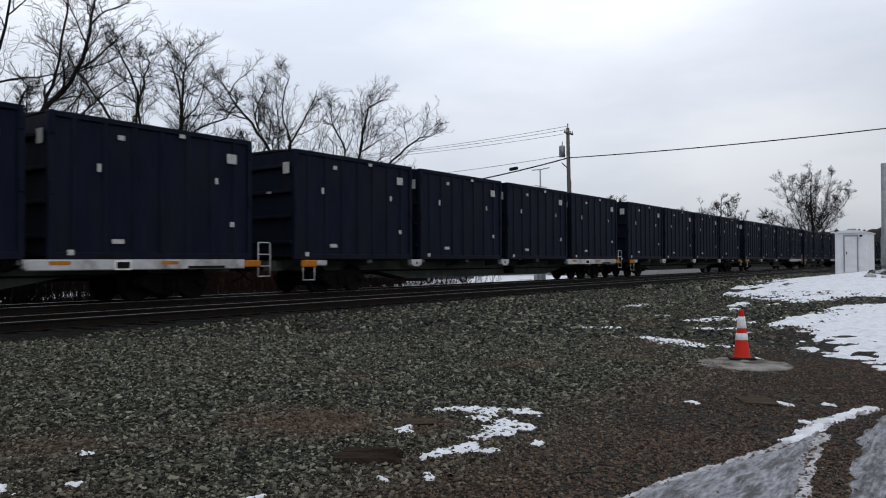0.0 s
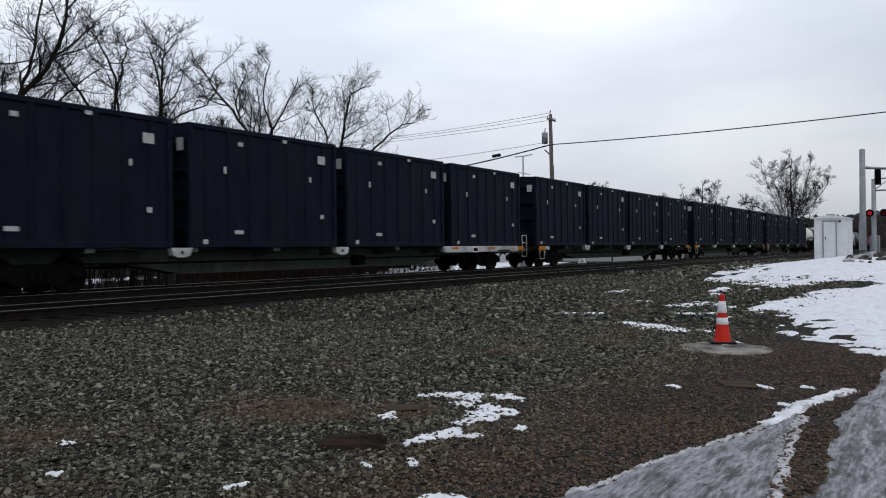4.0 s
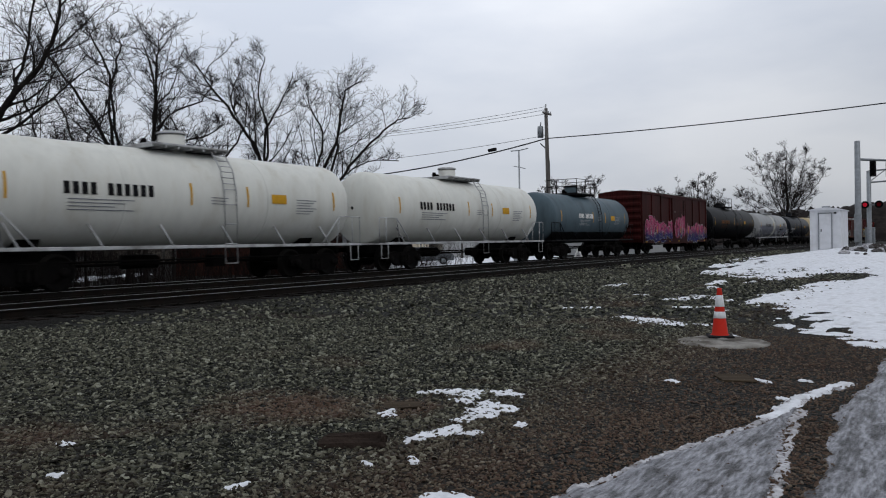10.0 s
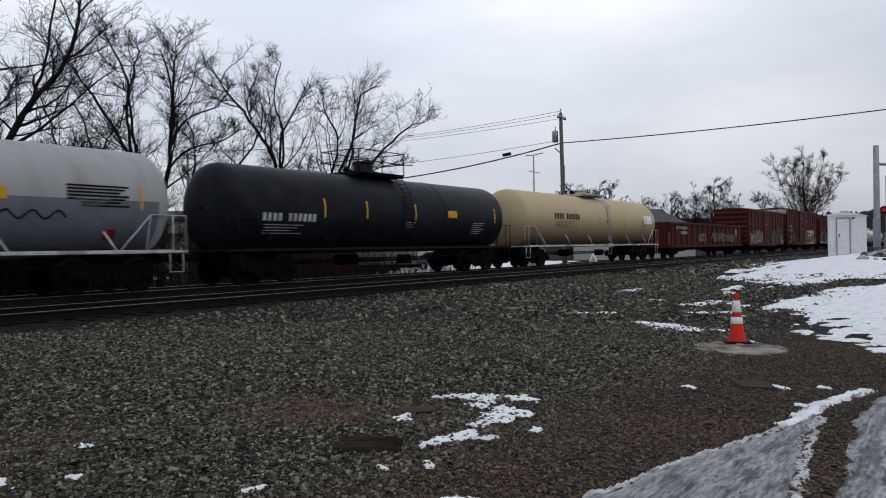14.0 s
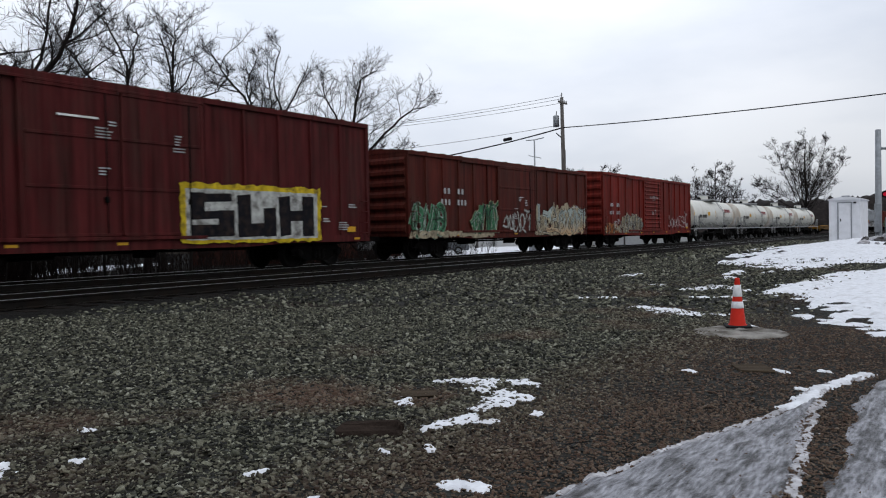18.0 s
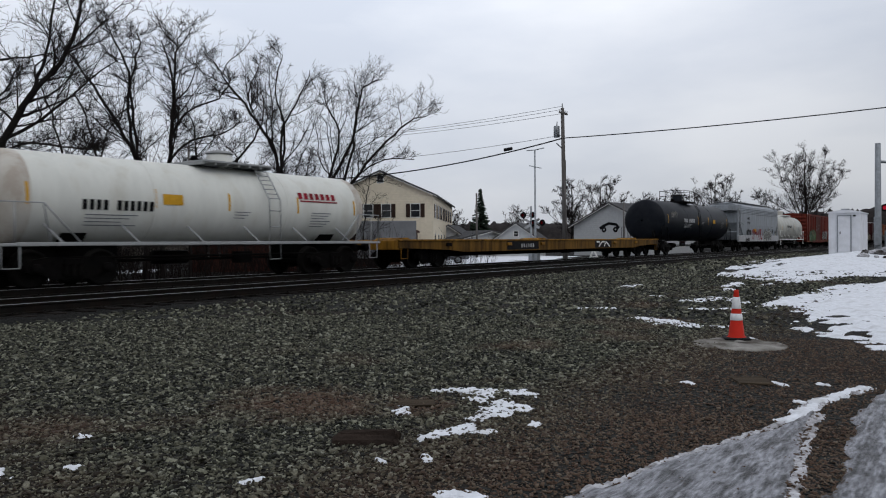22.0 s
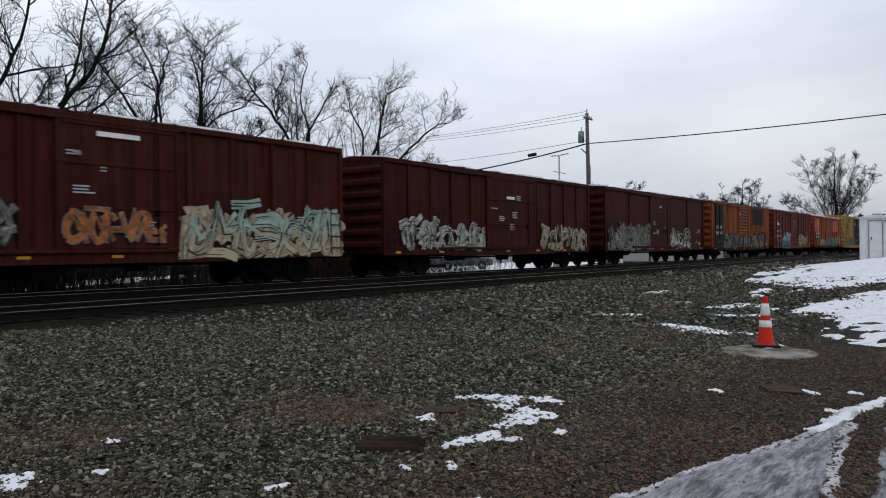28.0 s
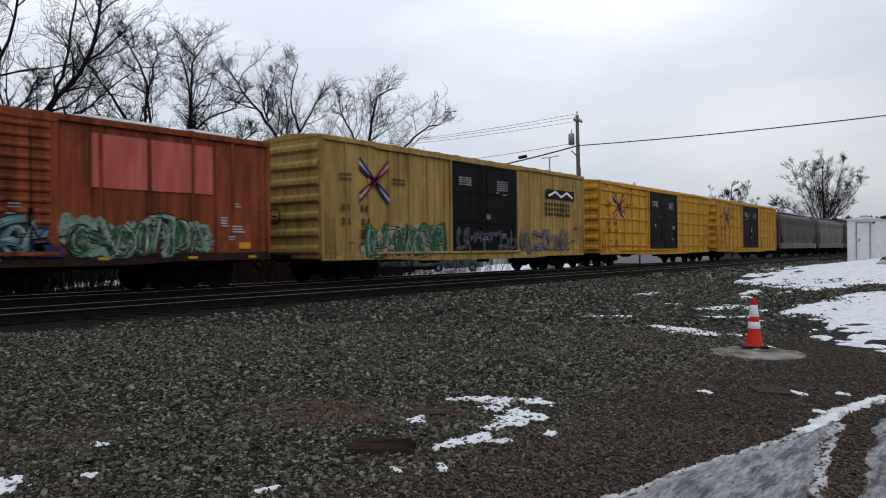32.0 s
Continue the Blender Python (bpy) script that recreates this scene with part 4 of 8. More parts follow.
def tank_marks(car, L, r, cz, m, x0=0.2, w=2.6, h=0.28, up=0.05, small=True, yellow=True, small_mat=None, placard=0.69):
    """Marks on the bulge of a tank: a row of characters as bars, small lines, a yellow placard."""
    def patch(name, a, b, z0, z1, mt, label=""):
        t0, t1 = math.pi - math.asin((z1) / r), math.pi - math.asin((z0) / r)
        return part(name, Shape().lathe([(a, r + 0.014), (b, r + 0.014)], (0, 0, cz), "x", 3, arc=(t0, t1)), mt, car, label)
    n = 11
    s = Shape()
    for i in range(n):
        if i == 4:
            continue
        a = L * x0 + w * i / n
        z0, z1 = up, up + h
        t0, t1 = math.pi - math.asin(z1 / r), math.pi - math.asin(z0 / r)
        s.lathe([(a, r + 0.014), (a + w / n * 0.66, r + 0.014)], (0, 0, cz), "x", 2, arc=(t0, t1))
    tagged(part("lettering", s, m, car, "row of plain painted marks"), kind="stuff")
    if small:
        for a, b, zz, k0 in ((L * x0 + 0.1, L * x0 + w * 0.75, up - 0.13, 4), (L - 3.1, L - 2.2, up + 0.1, 6), (L * 0.52, L * 0.52 + 0.6, up + 0.05, 3)):
            s = Shape()
            for k in range(k0):
                z = zz - 0.085 * k
                t0, t1 = math.pi - math.asin((z + 0.022) / r), math.pi - math.asin(z / r)
                s.lathe([(a, r + 0.014), (b - (b - a) * 0.3 * ((k * 7) % 3) / 2, r + 0.014)], (0, 0, cz), "x", 2, arc=(t0, t1))
            tagged(part("small_print", s, small_mat or M_TGREY, car, "fine lines of print"), kind="stuff")
    if yellow:
        patch("yellow_placard", L * placard, L * placard + 0.62, -0.08, 0.2, M_YELLOW, "yellow placard")
    return patch

# ---- container cars ----
M_NAVY = mat("navy_container_paint", (0.0055, 0.008, 0.018), 0.55, 0, 0.25, 3, (0.012, 0.012, 0.015), 0.6, 1.2, 0.08, 25, (1.5, 1.5, 0.4))
M_STICK = mat("white_sticker", (0.42, 0.42, 0.42), 0.6, 0, 0.15, 10, (0.2, 0.2, 0.2), 0.5, 9)
M_SPINE = mat("grey_spine_paint", (0.06, 0.068, 0.062), 0.7, 0, 0.25, 3, (0.03, 0.027, 0.023), 0.7, 1.2)


def container():
    """A tall ribbed steel waste container with a rolled cover rail."""
    L, z0, z1, W = 5.9, 1.1, 4.56, 1.5
    ob = thing("container", "tall dark navy steel waste container on a flat railcar", "container", "containers on the train")
    part("body", Shape().box(0.08, L - 0.08, -W + 0.05, W - 0.05, z0 + 0.1, z1 - 0.04), M_NAVY, ob)
    for x in (0.0, L - 0.16):
        for y in (-W, W - 0.16):
            part("corner_post", Shape().box(x, x + 0.16, y, y + 0.16, z0, z1, 0.015), M_NAVY, ob)
    for i in range(7):
        x = 0.62 + (L - 1.24) * i / 6
        for q in (-1, 1):
            part("side_rib", Shape().prism([(x - 0.09, q * (W - 0.05)), (x - 0.05, q * W), (x + 0.05, q * W), (x + 0.09, q * (W - 0.05))], z0 + 0.15, z1 - 0.12, "z"), M_NAVY, ob)
    for y in (-W, W - 0.12):
        part("top_rail", Shape().box(0.16, L - 0.16, y, y + 0.12, z1 - 0.14, z1, 0.015), M_NAVY, ob)
        part("bottom_rail", Shape().box(0.16, L - 0.16, y, y + 0.12, z0, z0 + 0.17, 0.015), M_NAVY, ob)
    part("cover", Shape().prism([(-W + 0.02, z1 - 0.02), (-0.5, z1 + 0.05), (0.5, z1 + 0.05), (W - 0.02, z1 - 0.02)], 0.05, L - 0.05), M_RUBBER, ob, "black tarpaulin cover")
    for k in range(2):
        for j in range(4):
            z = z0 + 0.5 + 0.8 * j
            x = -0.03 if k == 0 else L - 0.09
            part("end_rib", Shape().box(x, x + 0.12, -W + 0.16, W - 0.16, z, z + 0.1, 0.01), M_NAVY, ob)
    y = -W - 0.004
    for x, z, w, h in ((5.0, 3.82, 0.33, 0.27), (1.7, 4.06, 0.18, 0.12), (3.45, 4.34, 0.18, 0.1), (1.17, 3.22, 0.1, 0.2), (4.6, 3.2, 0.09, 0.17), (5.1, 2.02, 0.15, 0.14), (1.55, 1.49, 0.32, 0.11), (0.44, 1.2, 0.16, 0.13)):
        part("sticker", Shape().box(x, x + w, y, -W + 0.0, z, z + h), M_STICK, ob, "small white sticker")
    part("end_sticker", Shape().box(-0.035, -0.03, -1.28, -1.0, 3.8, 4.15), M_STICK, ob, "small white sticker")
    part("end_sticker", Shape().box(-0.035, -0.03, -0.45, -0.25, 3.2, 3.27), M_STICK, ob, "small white sticker")
    for x, z in ((0.02, 2.6), (L - 0.14, 2.6), (0.02, 4.0), (L - 0.14, 4.0)):
        part("corner_casting", Shape().box(x, x + 0.12, -W - 0.025, -W + 0.1, z, z + 0.35, 0.02), M_NAVY, ob)
    for x in (1.2, 4.3):
        part("fork_pocket", Shape().box(x, x + 0.42, -W - 0.006, -W + 0.02, z0 + 0.02, z0 + 0.12), M_BLACK, ob, "dark fork pocket")
    return ob


def container_car(framed):
    """A low spine car: deep grey centre sill, orange corner plates, and on some cars white end frames with a crossover ladder."""
    L = 25.4
    car = thing("container_flat_car", "low grey spine railcar carrying containers" + (", with scuffed white end frames" if framed else ", with orange corner plates"), "railcar", "train")
    s = Shape().prism([(0.2, 1.06), (0.2, 0.75), (5.0, 0.7), (7.0, 0.36), (L - 7.0, 0.36), (L - 5.0, 0.7), (L - 0.2, 0.75), (L - 0.2, 1.06)], -0.45, 0.45, "y")
    part("centre_sill", s, M_SPINE, car)
    for i in range(9):
        x = 0.6 + (L - 1.2) * i / 8
        part("cross_bearer", Shape().prism([(-1.45, 1.1), (-1.45, 0.98), (-0.4, 0.8), (0.4, 0.8), (1.45, 0.98), (1.45, 1.1)], x - 0.12, x + 0.12), M_SPINE, car)
    for x in (6.22, 12.63, 19.04):
        sh = part("container_shoe", Shape().prism([(x - 0.32, 1.1), (x - 0.28, 0.9), (x - 0.12, 0.84), (x + 0.12, 0.84), (x + 0.28, 0.9), (x + 0.32, 1.1)], -1.5, -1.3, "y"), M_GREYWHITE, car, "scuffed white container shoe")
        part("lock_hole", Shape().lathe([(0, 0.0), (0, 0.05), (0.006, 0.05)], (x, -1.506, 0.97), "y", 10), M_BLACK, sh)
    part("side_frame", Shape().box(0.35, 1.0, -1.52, -1.42, 0.86, 1.08, 0.02), M_ORANGE, car, "orange corner plate")
    part("tag_plate", Shape().box(1.0, 1.45, -1.52, -1.42, 0.9, 1.07, 0.02), M_GREYWHITE, car)
    part("end_plate", Shape().box(L - 0.5, L + 0.1, -1.52, -1.4, 0.88, 1.08, 0.02), M_ORANGE, car, "orange corner plate")
    if framed:
        part("side_frame", Shape().box(L - 6.6, L - 0.5, -1.52, -1.42, 0.84, 1.1, 0.02), M_GREYWHITE, car, "scuffed white side frame")
        for x in (L - 6.1, L - 3.2):
            part("marker_plate", Shape().box(x, x + 0.5, -1.526, -1.52, 0.97, 1.06), M_ORANGE, car, "orange marker plate")
        tp = part("tag_plate", Shape().box(L - 4.5, L - 4.05, -1.527, -1.52, 0.84, 1.08), M_WHITE, car)
        part("tag_field", Shape().box(L - 4.45, L - 4.1, -1.531, -1.527, 0.88, 1.04), M_BLACK, tp)
        part("scuff", Shape().box(L - 2.4, L - 1.2, -1.524, -1.52, 0.86, 0.93), M_BLACK, car, "black scraped strip")
    else:
        part("tag_plate", Shape().box(L - 2.7, L - 2.3, -1.52, -1.46, 0.95, 1.03, 0.01), M_GREYWHITE, car)
    h = Shape()
    for x in (L + 0.05, L + 0.5):
        h.tube([(x, -1.45, 0.6), (x, -1.45, 1.6 if framed else 0.95)], 0.02, 5)
    for z in (0.6, 0.9, 1.25, 1.6)[:4 if framed else 2]:
        h.tube([(L + 0.05, -1.45, z), (L + 0.5, -1.45, z)], 0.018, 5)
    part("end_ladder", h, M_GREYWHITE, car)
    h = Shape()
    for x in (0.4, 0.9):
        h.tube([(x, -1.5, 0.85), (x, -1.5, 0.45)], 0.02, 5)
    h.tube([(0.4, -1.5, 0.45), (0.9, -1.5, 0.45)], 0.02, 5)
    part("step", h, M_GREYWHITE, car)
    undercarriage(car, L, 2.6)
    brake_gear(car, L, 0.5)
    return car


_framed, _plain, _box = container_car(True), container_car(False), container()
for k in range(8):
    u = -10.65 + 26.8 * k
    c = _framed if k == 0 else _plain if k == 2 else copy_thing(_framed if k in (1, 3, 4) else _plain, pose(0, 0, 0))
    roll(c, u)
    for j in range(4):
        b = _box if k == j == 0 else copy_thing(_box, pose(0, 0, 0))
        roll(b, u + 0.06 + 6.41 * j)

# ---- tank cars ----
M_TTAN = fade("cream_to_rust", (172, 157, 126), (92, 70, 50), 1.75, 0.5, 0.95, 0.12, (2.6, 0.6, 0.12))
M_TWHITE = mat("white_tank_paint", (0.6, 0.605, 0.565), 0.4, 0, 0.06, 2, (0.33, 0.3, 0.235), 0.6, 1.0, 0.04, 20, (2, 2, 0.4), low=0.5, high=0.8)
M_TBLACK = mat("black_tank_paint", (0.006, 0.0065, 0.0075), 0.45, 0, 0.2, 2, (0.016, 0.016, 0.016), 0.4, 1.0, 0.04, 20)
M_TBLUE = mat("blue_grey_tank_paint", (0.08, 0.112, 0.132), 0.45, 0, 0.1, 2, (0.03, 0.04, 0.046), 0.6, 1.0, 0.04, 20, (1.5, 1.5, 0.4))
M_TSLATE = mat("slate_tank_paint", (0.0085, 0.0105, 0.0145), 0.42, 0, 0.15, 2, (0.025, 0.026, 0.027), 0.4, 1.0, 0.04, 20)
M_TDULL = mat("dull_lavender_white_tank_paint", (0.285, 0.295, 0.3), 0.5, 0, 0.05, 2, (0.2, 0.185, 0.17), 0.5, 0.8, 0.04, 20, (2.4, 1.2, 0.25), low=0.52)
M_TCREAM = mat("cream_white_tank_paint", (0.43, 0.435, 0.41), 0.45, 0, 0.07, 2, (0.25, 0.22, 0.15), 0.55, 0.9, 0.04, 20, (1.5, 1.5, 0.4))
M_TGREY = mat("grey_coat", (0.135, 0.145, 0.175), 0.5, 0, 0.1, 3, (0.1, 0.09, 0.09), 0.5, 1.3)
M_RUST = mat("rusty_steel", (0.12, 0.05, 0.025), 0.8, 0, 0.35, 5, (0.04, 0.03, 0.025), 0.6, 1.6)
INK = M_BLACK
M_HEADRUST = mat("rust_washed_white_paint", (0.54, 0.52, 0.47), 0.6, 0, 0.12, 3, (0.2, 0.14, 0.1), 0.55, 1.5, 0.05, 20, (1, 1.5, 0.5), low=0.4, high=0.6)

t = tankcar("white tank car with a black centre band and black underside", 203.7, 216.7, 3.58, 1.35, M_TWHITE, M_BLACK, bands=((0.415, 0.68, M_TBLACK, "black centre band"),), platform=0.55, jacket=M_TBLACK,
            low=(M_TBLACK, -0.99, -0.42, 0.06, 0.94), sidebar=False, dome=0.6)
tank_marks(t, 13, 1.35, 2.23, INK, 0.16, 2.6, 0.3, -0.35)
for u0, u1, seed in ((217.7, 231.0, 1), (232.0, 245.4, 2), (246.4, 259.7, 3)):
    t = tankcar("white tank car with a walkway round its manway and side ladders", u0, u1, 3.82, 1.4, M_TWHITE, M_GREYWHITE, rails=False, platform=0.5, dome=0.5)
    tank_marks(t, u1 - u0, 1.4, 2.42, INK, 0.2, 2.5, 0.3, -0.05)
    if seed == 1:
        graffiti(t, 3.4, 4.9, 1.3, 1.8, -1.44, S_BLACK, S_BLACK, 5, 3, 0.12)
t = tankcar("blue-grey tank car with black lower belly", 260.6, 272.6, 3.7, 1.4, M_TBLUE, M_BLACK, platform=0.47, low=(M_TBLACK, -0.99, -0.55, 0.05, 0.95), stripes=True)
tank_marks(t, 12, 1.4, 2.3, M_WHITE, 0.3, 2.0, 0.25, 0.0, True, True, M_GREYWHITE)
t = tankcar("long black tank car with yellow reflective stripes", 291.5, 309.0, 3.92, 1.47, M_TBLACK, M_BLACK, platform=0.47, dome=0.4, sidebar=False, rails=True)
tank_marks(t, 17.5, 1.47, 2.45, mat("faded_orange_lettering", (0.16, 0.06, 0.015), 0.6, 0, 0.3, 9, (0.02, 0.012, 0.01), 0.7, 6.0), 0.2, 2.9, 0.3, -0.1, True, True, M_RUST)
t = tankcar("white tank car with grey overpainted patches and a cream middle strip", 310.6, 327.6, 3.76, 1.42, M_TDULL, M_GREYWHITE, bands=((0.47, 0.53, M_TCREAM, "cream strip below the manway"),), platform=0.48,
            low=(M_TGREY, -0.9, 0.0, 0.05, 0.95), rails=False)
patch = tank_marks(t, 17, 1.42, 2.34, INK, 0.22, 2.9, 0.3, -0.1)
for k in range(7):
    patch("print_row", 13.7 + (0.35 if k > 4 else 0), 15.3 - 0.12 * (k % 3), 0.3 - 0.08 * k, 0.345 - 0.08 * k, INK, "row of fine black print")
patch("notice", 11.5, 12.2, -0.78, -0.6, INK, "small black notice")
part("scrawl", Shape().tube([(11.6 + 0.07 * i, -math.sqrt(1.42 ** 2 - (0.4 - 0.1 * math.sin(i * 0.75)) ** 2) - 0.012, 2.34 - 0.4 + 0.1 * math.sin(i * 0.75)) for i in range(31)], 0.022, 5), INK, t, "black spray-painted wavy line")
patch("hazard_placard", 14.75, 15.05, -0.98, -0.72, S_RED, "red hazard placard")
t = tankcar("dark slate-grey tank car with a railed top platform", 328.9, 344.9, 3.74, 1.42, M_TSLATE, M_BLACK, platform=0.47, stripes=(4.0, 6.1, 8.9, 14.65))
tank_marks(t, 16, 1.42, 2.32, M_GREYWHITE, 0.085, 2.3, 0.24, -0.38, True, True, M_GREYWHITE)
t = tankcar("long cream-tan tank car streaked with rust", 346.2, 364.5, 3.87, 1.45, M_TTAN, M_GREYWHITE, platform=0.5, dome=0.32, rails=False)
patch = tank_marks(t, 18.3, 1.45, 2.42, M_BLACK, 0.17, 3.0, 0.3, 0.0, True, False, M_RUST)
patch("white_notice", 15.6, 17.0, -0.05, 0.45, M_WHITE, "white notice board")
for u0 in (462.15, 475.65, 489.15, 502.65):
    t = tankcar("low white tank car with stained heads and a top walkway", u0, u0 + 12.95, 3.33, 1.17, M_TWHITE, M_TDULL, platform=0.55, dome=0.42, rails=False, stripes=(0.85, 4.15, 6.55, 9.25, 11.9))
    tank_marks(t, 12.95, 1.17, 2.16, INK, 0.166, 2.0, 0.25, -0.27, placard=0.337)
    hd = [(0.742 - 0.55 * math.cos(q), 1.17 * math.sin(q) ** 0.8 + 0.007) for q in [0.02 + (math.pi / 2 - 0.02) * i / 8 for i in range(9)]]
    part("rusty_head", Shape().lathe([(a + 0.0, q) for a, q in hd] + [(0.95, 1.176)], (0, 0, 2.16), "x", 32), M_HEADRUST, t, "tank head stained by rust")
    part("rusty_head", Shape().lathe([(12.95 - a, q) for a, q in hd] + [(12.0, 1.176)], (0, 0, 2.16), "x", 32), M_HEADRUST, t, "tank head stained by rust")
    s = Shape()
    for k in range(7):
        s.lathe([(9.3 + 0.25 * k, 1.188), (9.47 + 0.25 * k, 1.188)], (0, 0, 2.16), "x", 2, arc=(math.pi - 0.42, math.pi - 0.24))
    tagged(part("red_lettering", s, S_RED, t, "red painted trade mark as plain bars"), kind="stuff")
    part("red_rule", Shape().lathe([(9.35, 1.188), (11.05, 1.188)], (0, 0, 2.16), "x", 2, arc=(math.pi - 0.2, math.pi - 0.165)), S_RED, t, "thin red painted line")
t = tankcar("black tank car with yellow stripes and a railed hatch", 545.0, 562.4, 3.9, 1.46, M_TSLATE, M_BLACK, platform=0.44, dome=0.55, sidebar=False)
tank_marks(t, 17.4, 1.46, 2.44, M_GREYWHITE, 0.27, 2.6, 0.28, -0.1, True, True, M_GREYWHITE)
graffiti(t, 2.0, 3.2, 2.6, 3.2, -1.44, S_GREY, S_GREY, 9, 3, 0.1)
t = tankcar("cream-white tank car with rust streaks and white handrails", 582.3, 595.8, 3.75, 1.4, M_TCREAM, M_WHITE, platform=0.5, dome=0.55, rails=False)
tank_marks(t, 13.5, 1.4, 2.35, M_BLACK, 0.3, 2.4, 0.28, 0.0, True, False)

# ---- boxcars ----
P_MAROON = paint("maroon_boxcar_paint", (0.04, 0.0075, 0.0065))
S_TAN = spray("tan", 128, 108, 88)
P_DEEP = paint("deep_maroon_boxcar_paint", (0.034, 0.0062, 0.0058), (0.02, 0.012, 0.01))
P_TALL = paint("dark_wine_boxcar_paint", (0.056, 0.0105, 0.0105))
P_BRICK = paint("brick_red_boxcar_paint", (0.092, 0.0165, 0.0135))
P_BROWN = paint("red_brown_boxcar_paint", (0.06, 0.012, 0.0085))
P_RED = paint("bright_red_boxcar_paint", (0.115, 0.013, 0.0095), amount=0.45)
P_FADED = paint("faded_red_boxcar_paint", (0.11, 0.02, 0.0135), (0.05, 0.02, 0.015), 0.6)
P_ORANGE = paint("orange_boxcar_paint", (0.19, 0.05, 0.022), (0.05, 0.017, 0.009), 0.75)
P_RUSTO = paint("rusty_orange_boxcar_paint", (0.17, 0.045, 0.013), (0.03, 0.013, 0.009), 0.9)
P_YELLOW = paint("yellow_boxcar_paint", (0.285, 0.19, 0.062), (0.15, 0.065, 0.02), 0.6, streak=0.7)
P_GOLD = paint("bright_yellow_boxcar_paint", (0.42, 0.21, 0.028), (0.2, 0.09, 0.02), 0.4, streak=0.6)
P_PINK = paint("pink_primer_patch", (0.36, 0.09, 0.07), amount=0.15, streak=0.3)
P_DOORBLK = paint("black_door_paint", (0.006, 0.006, 0.007), (0.016, 0.016, 0.018), 0.4)
P_POSTO = paint("bright_orange_post_paint", (0.24, 0.075, 0.02), (0.06, 0.025, 0.012), 0.6)
M_RUSTROOF = mat("dark_rusted_roof", (0.022, 0.014, 0.012), 0.8, 0, 0.3, 4, (0.05, 0.022, 0.014), 0.6, 1.2)
YF = -1.567

b = boxcar("dark maroon boxcar with pink, white and blue graffiti", 274.1, 289.7, 4.27, P_DEEP, posts=8, door=(0.51, 0.19), sill=0.78)
F_BLOOM = fade("pink_to_blue", (168, 66, 108), (40, 42, 92), 1.55)
graffiti(b, 0.5, 6.3, 0.82, 2.5, YF, F_BLOOM, S_WHITE, 11, 4, 0.34)
graffiti(b, 7.0, 8.9, 1.1, 2.9, YF - 0.1, F_BLOOM, S_WHITE, 12, 2, 0.36, S_PINK)
graffiti(b, 9.9, 15.4, 0.85, 2.35, YF, F_BLOOM, S_WHITE, 13, 4, 0.34)
for x in (2.9, 8.0, 10.3, 12.7, 15.0):
    ribbon_s = Shape()
    ribbon(ribbon_s, [(x, 1.45), (x + 0.03, 1.95)], 0.1, YF - 0.118 if 7 < x < 9 else YF - 0.012)
    part("yellow_drip", ribbon_s, M_YELLOW, b, "yellow reflective strip")
b = boxcar("red-brown boxcar with teal, orange and black graffiti", 388.5, 404.0, 4.25, P_BROWN, posts=12, ribbed=True)
graffiti(b, 0.4, 5.5, 0.95, 2.3, YF, S_WHITE, S_BLACK, 21, 5, 0.2)
graffiti(b, 8.8, 13.6, 0.95, 2.7, YF, spray("slate", 52, 66, 70), spray("dusty_pink", 130, 104, 100), 22, 4, 0.24)
graffiti(b, 13.2, 15.3, 0.9, 2.0, YF - 0.012, spray("slate", 52, 66, 70), S_TEAL, 23, 2, 0.22)
plate_sign(b, 14.1, 1.0, 0.8, 0.28, YF - 0.022, M_YELLOW)
b = boxcar("tall wine-red sixty-foot boxcar with yellow and black graffiti", 406.0, 424.9, 4.85, P_TALL, posts=14, door=(0.508, 0.25), doors=2, end_top=M_GREYWHITE, sill=0.8)
bars(b, 1.2, 2.75, 1.4, 0.26, 4, YF, M_GREYWHITE, gap=2)
bars(b, 1.2, 2.3, 1.9, 0.24, 5, YF, M_GREYWHITE, gap=2)
blocks(b, 11.5, 16.2, 1.0, 2.25, YF - 0.04, 31, 3)
graffiti(b, 3.0, 4.4, 1.1, 2.3, YF, S_GREY, S_GREY, 32, 2, 0.07)
plate_sign(b, 8.0, 3.9, 1.0, 0.05, YF - 0.05, M_WHITE)
plate_sign(b, 1.3, 1.05, 0.6, 0.2, YF, M_YELLOW)
F_SAND = fade("white_to_sand", (150, 162, 158), (176, 150, 118), 1.35)
b = boxcar("red-brown boxcar with pale green and white graffiti", 427.1, 442.8, 4.15, P_BROWN, posts=14, door=(0.52, 0.21), sill=0.85)
bars(b, 2.3, 2.6, 1.5, 0.22, 4, YF, M_GREYWHITE, gap=2)
bars(b, 2.1, 2.15, 1.9, 0.22, 6, YF, M_GREYWHITE, gap=3)
graffiti(b, 0.1, 2.3, 0.85, 2.4, YF, S_GREEN, S_MINT, 41, 2, 0.25)
graffiti(b, 4.2, 6.5, 0.85, 2.5, YF, S_GREEN, S_CREAM, 44, 2, 0.25)
graffiti(b, 0.1, 6.5, 0.85, 1.15, YF - 0.004, S_CREAM, S_CREAM, 45, 5, 0.4, S_CREAM)
graffiti(b, 9.9, 15.4, 0.85, 2.5, YF, F_SAND, S_BLACK, 42, 4, 0.28, S_CREAM)
graffiti(b, 6.7, 9.2, 1.0, 2.1, YF - 0.06, S_WHITE, S_GREY, 43, 3, 0.1)
b = boxcar("bright red boxcar with a ribbed door and white graffiti", 445.0, 460.8, 4.35, P_RED, posts=14, door=(0.5, 0.19), ribbed=True, sill=0.75)
bars(b, 1.0, 2.4, 1.4, 0.2, 4, YF, M_GREYWHITE, gap=2)
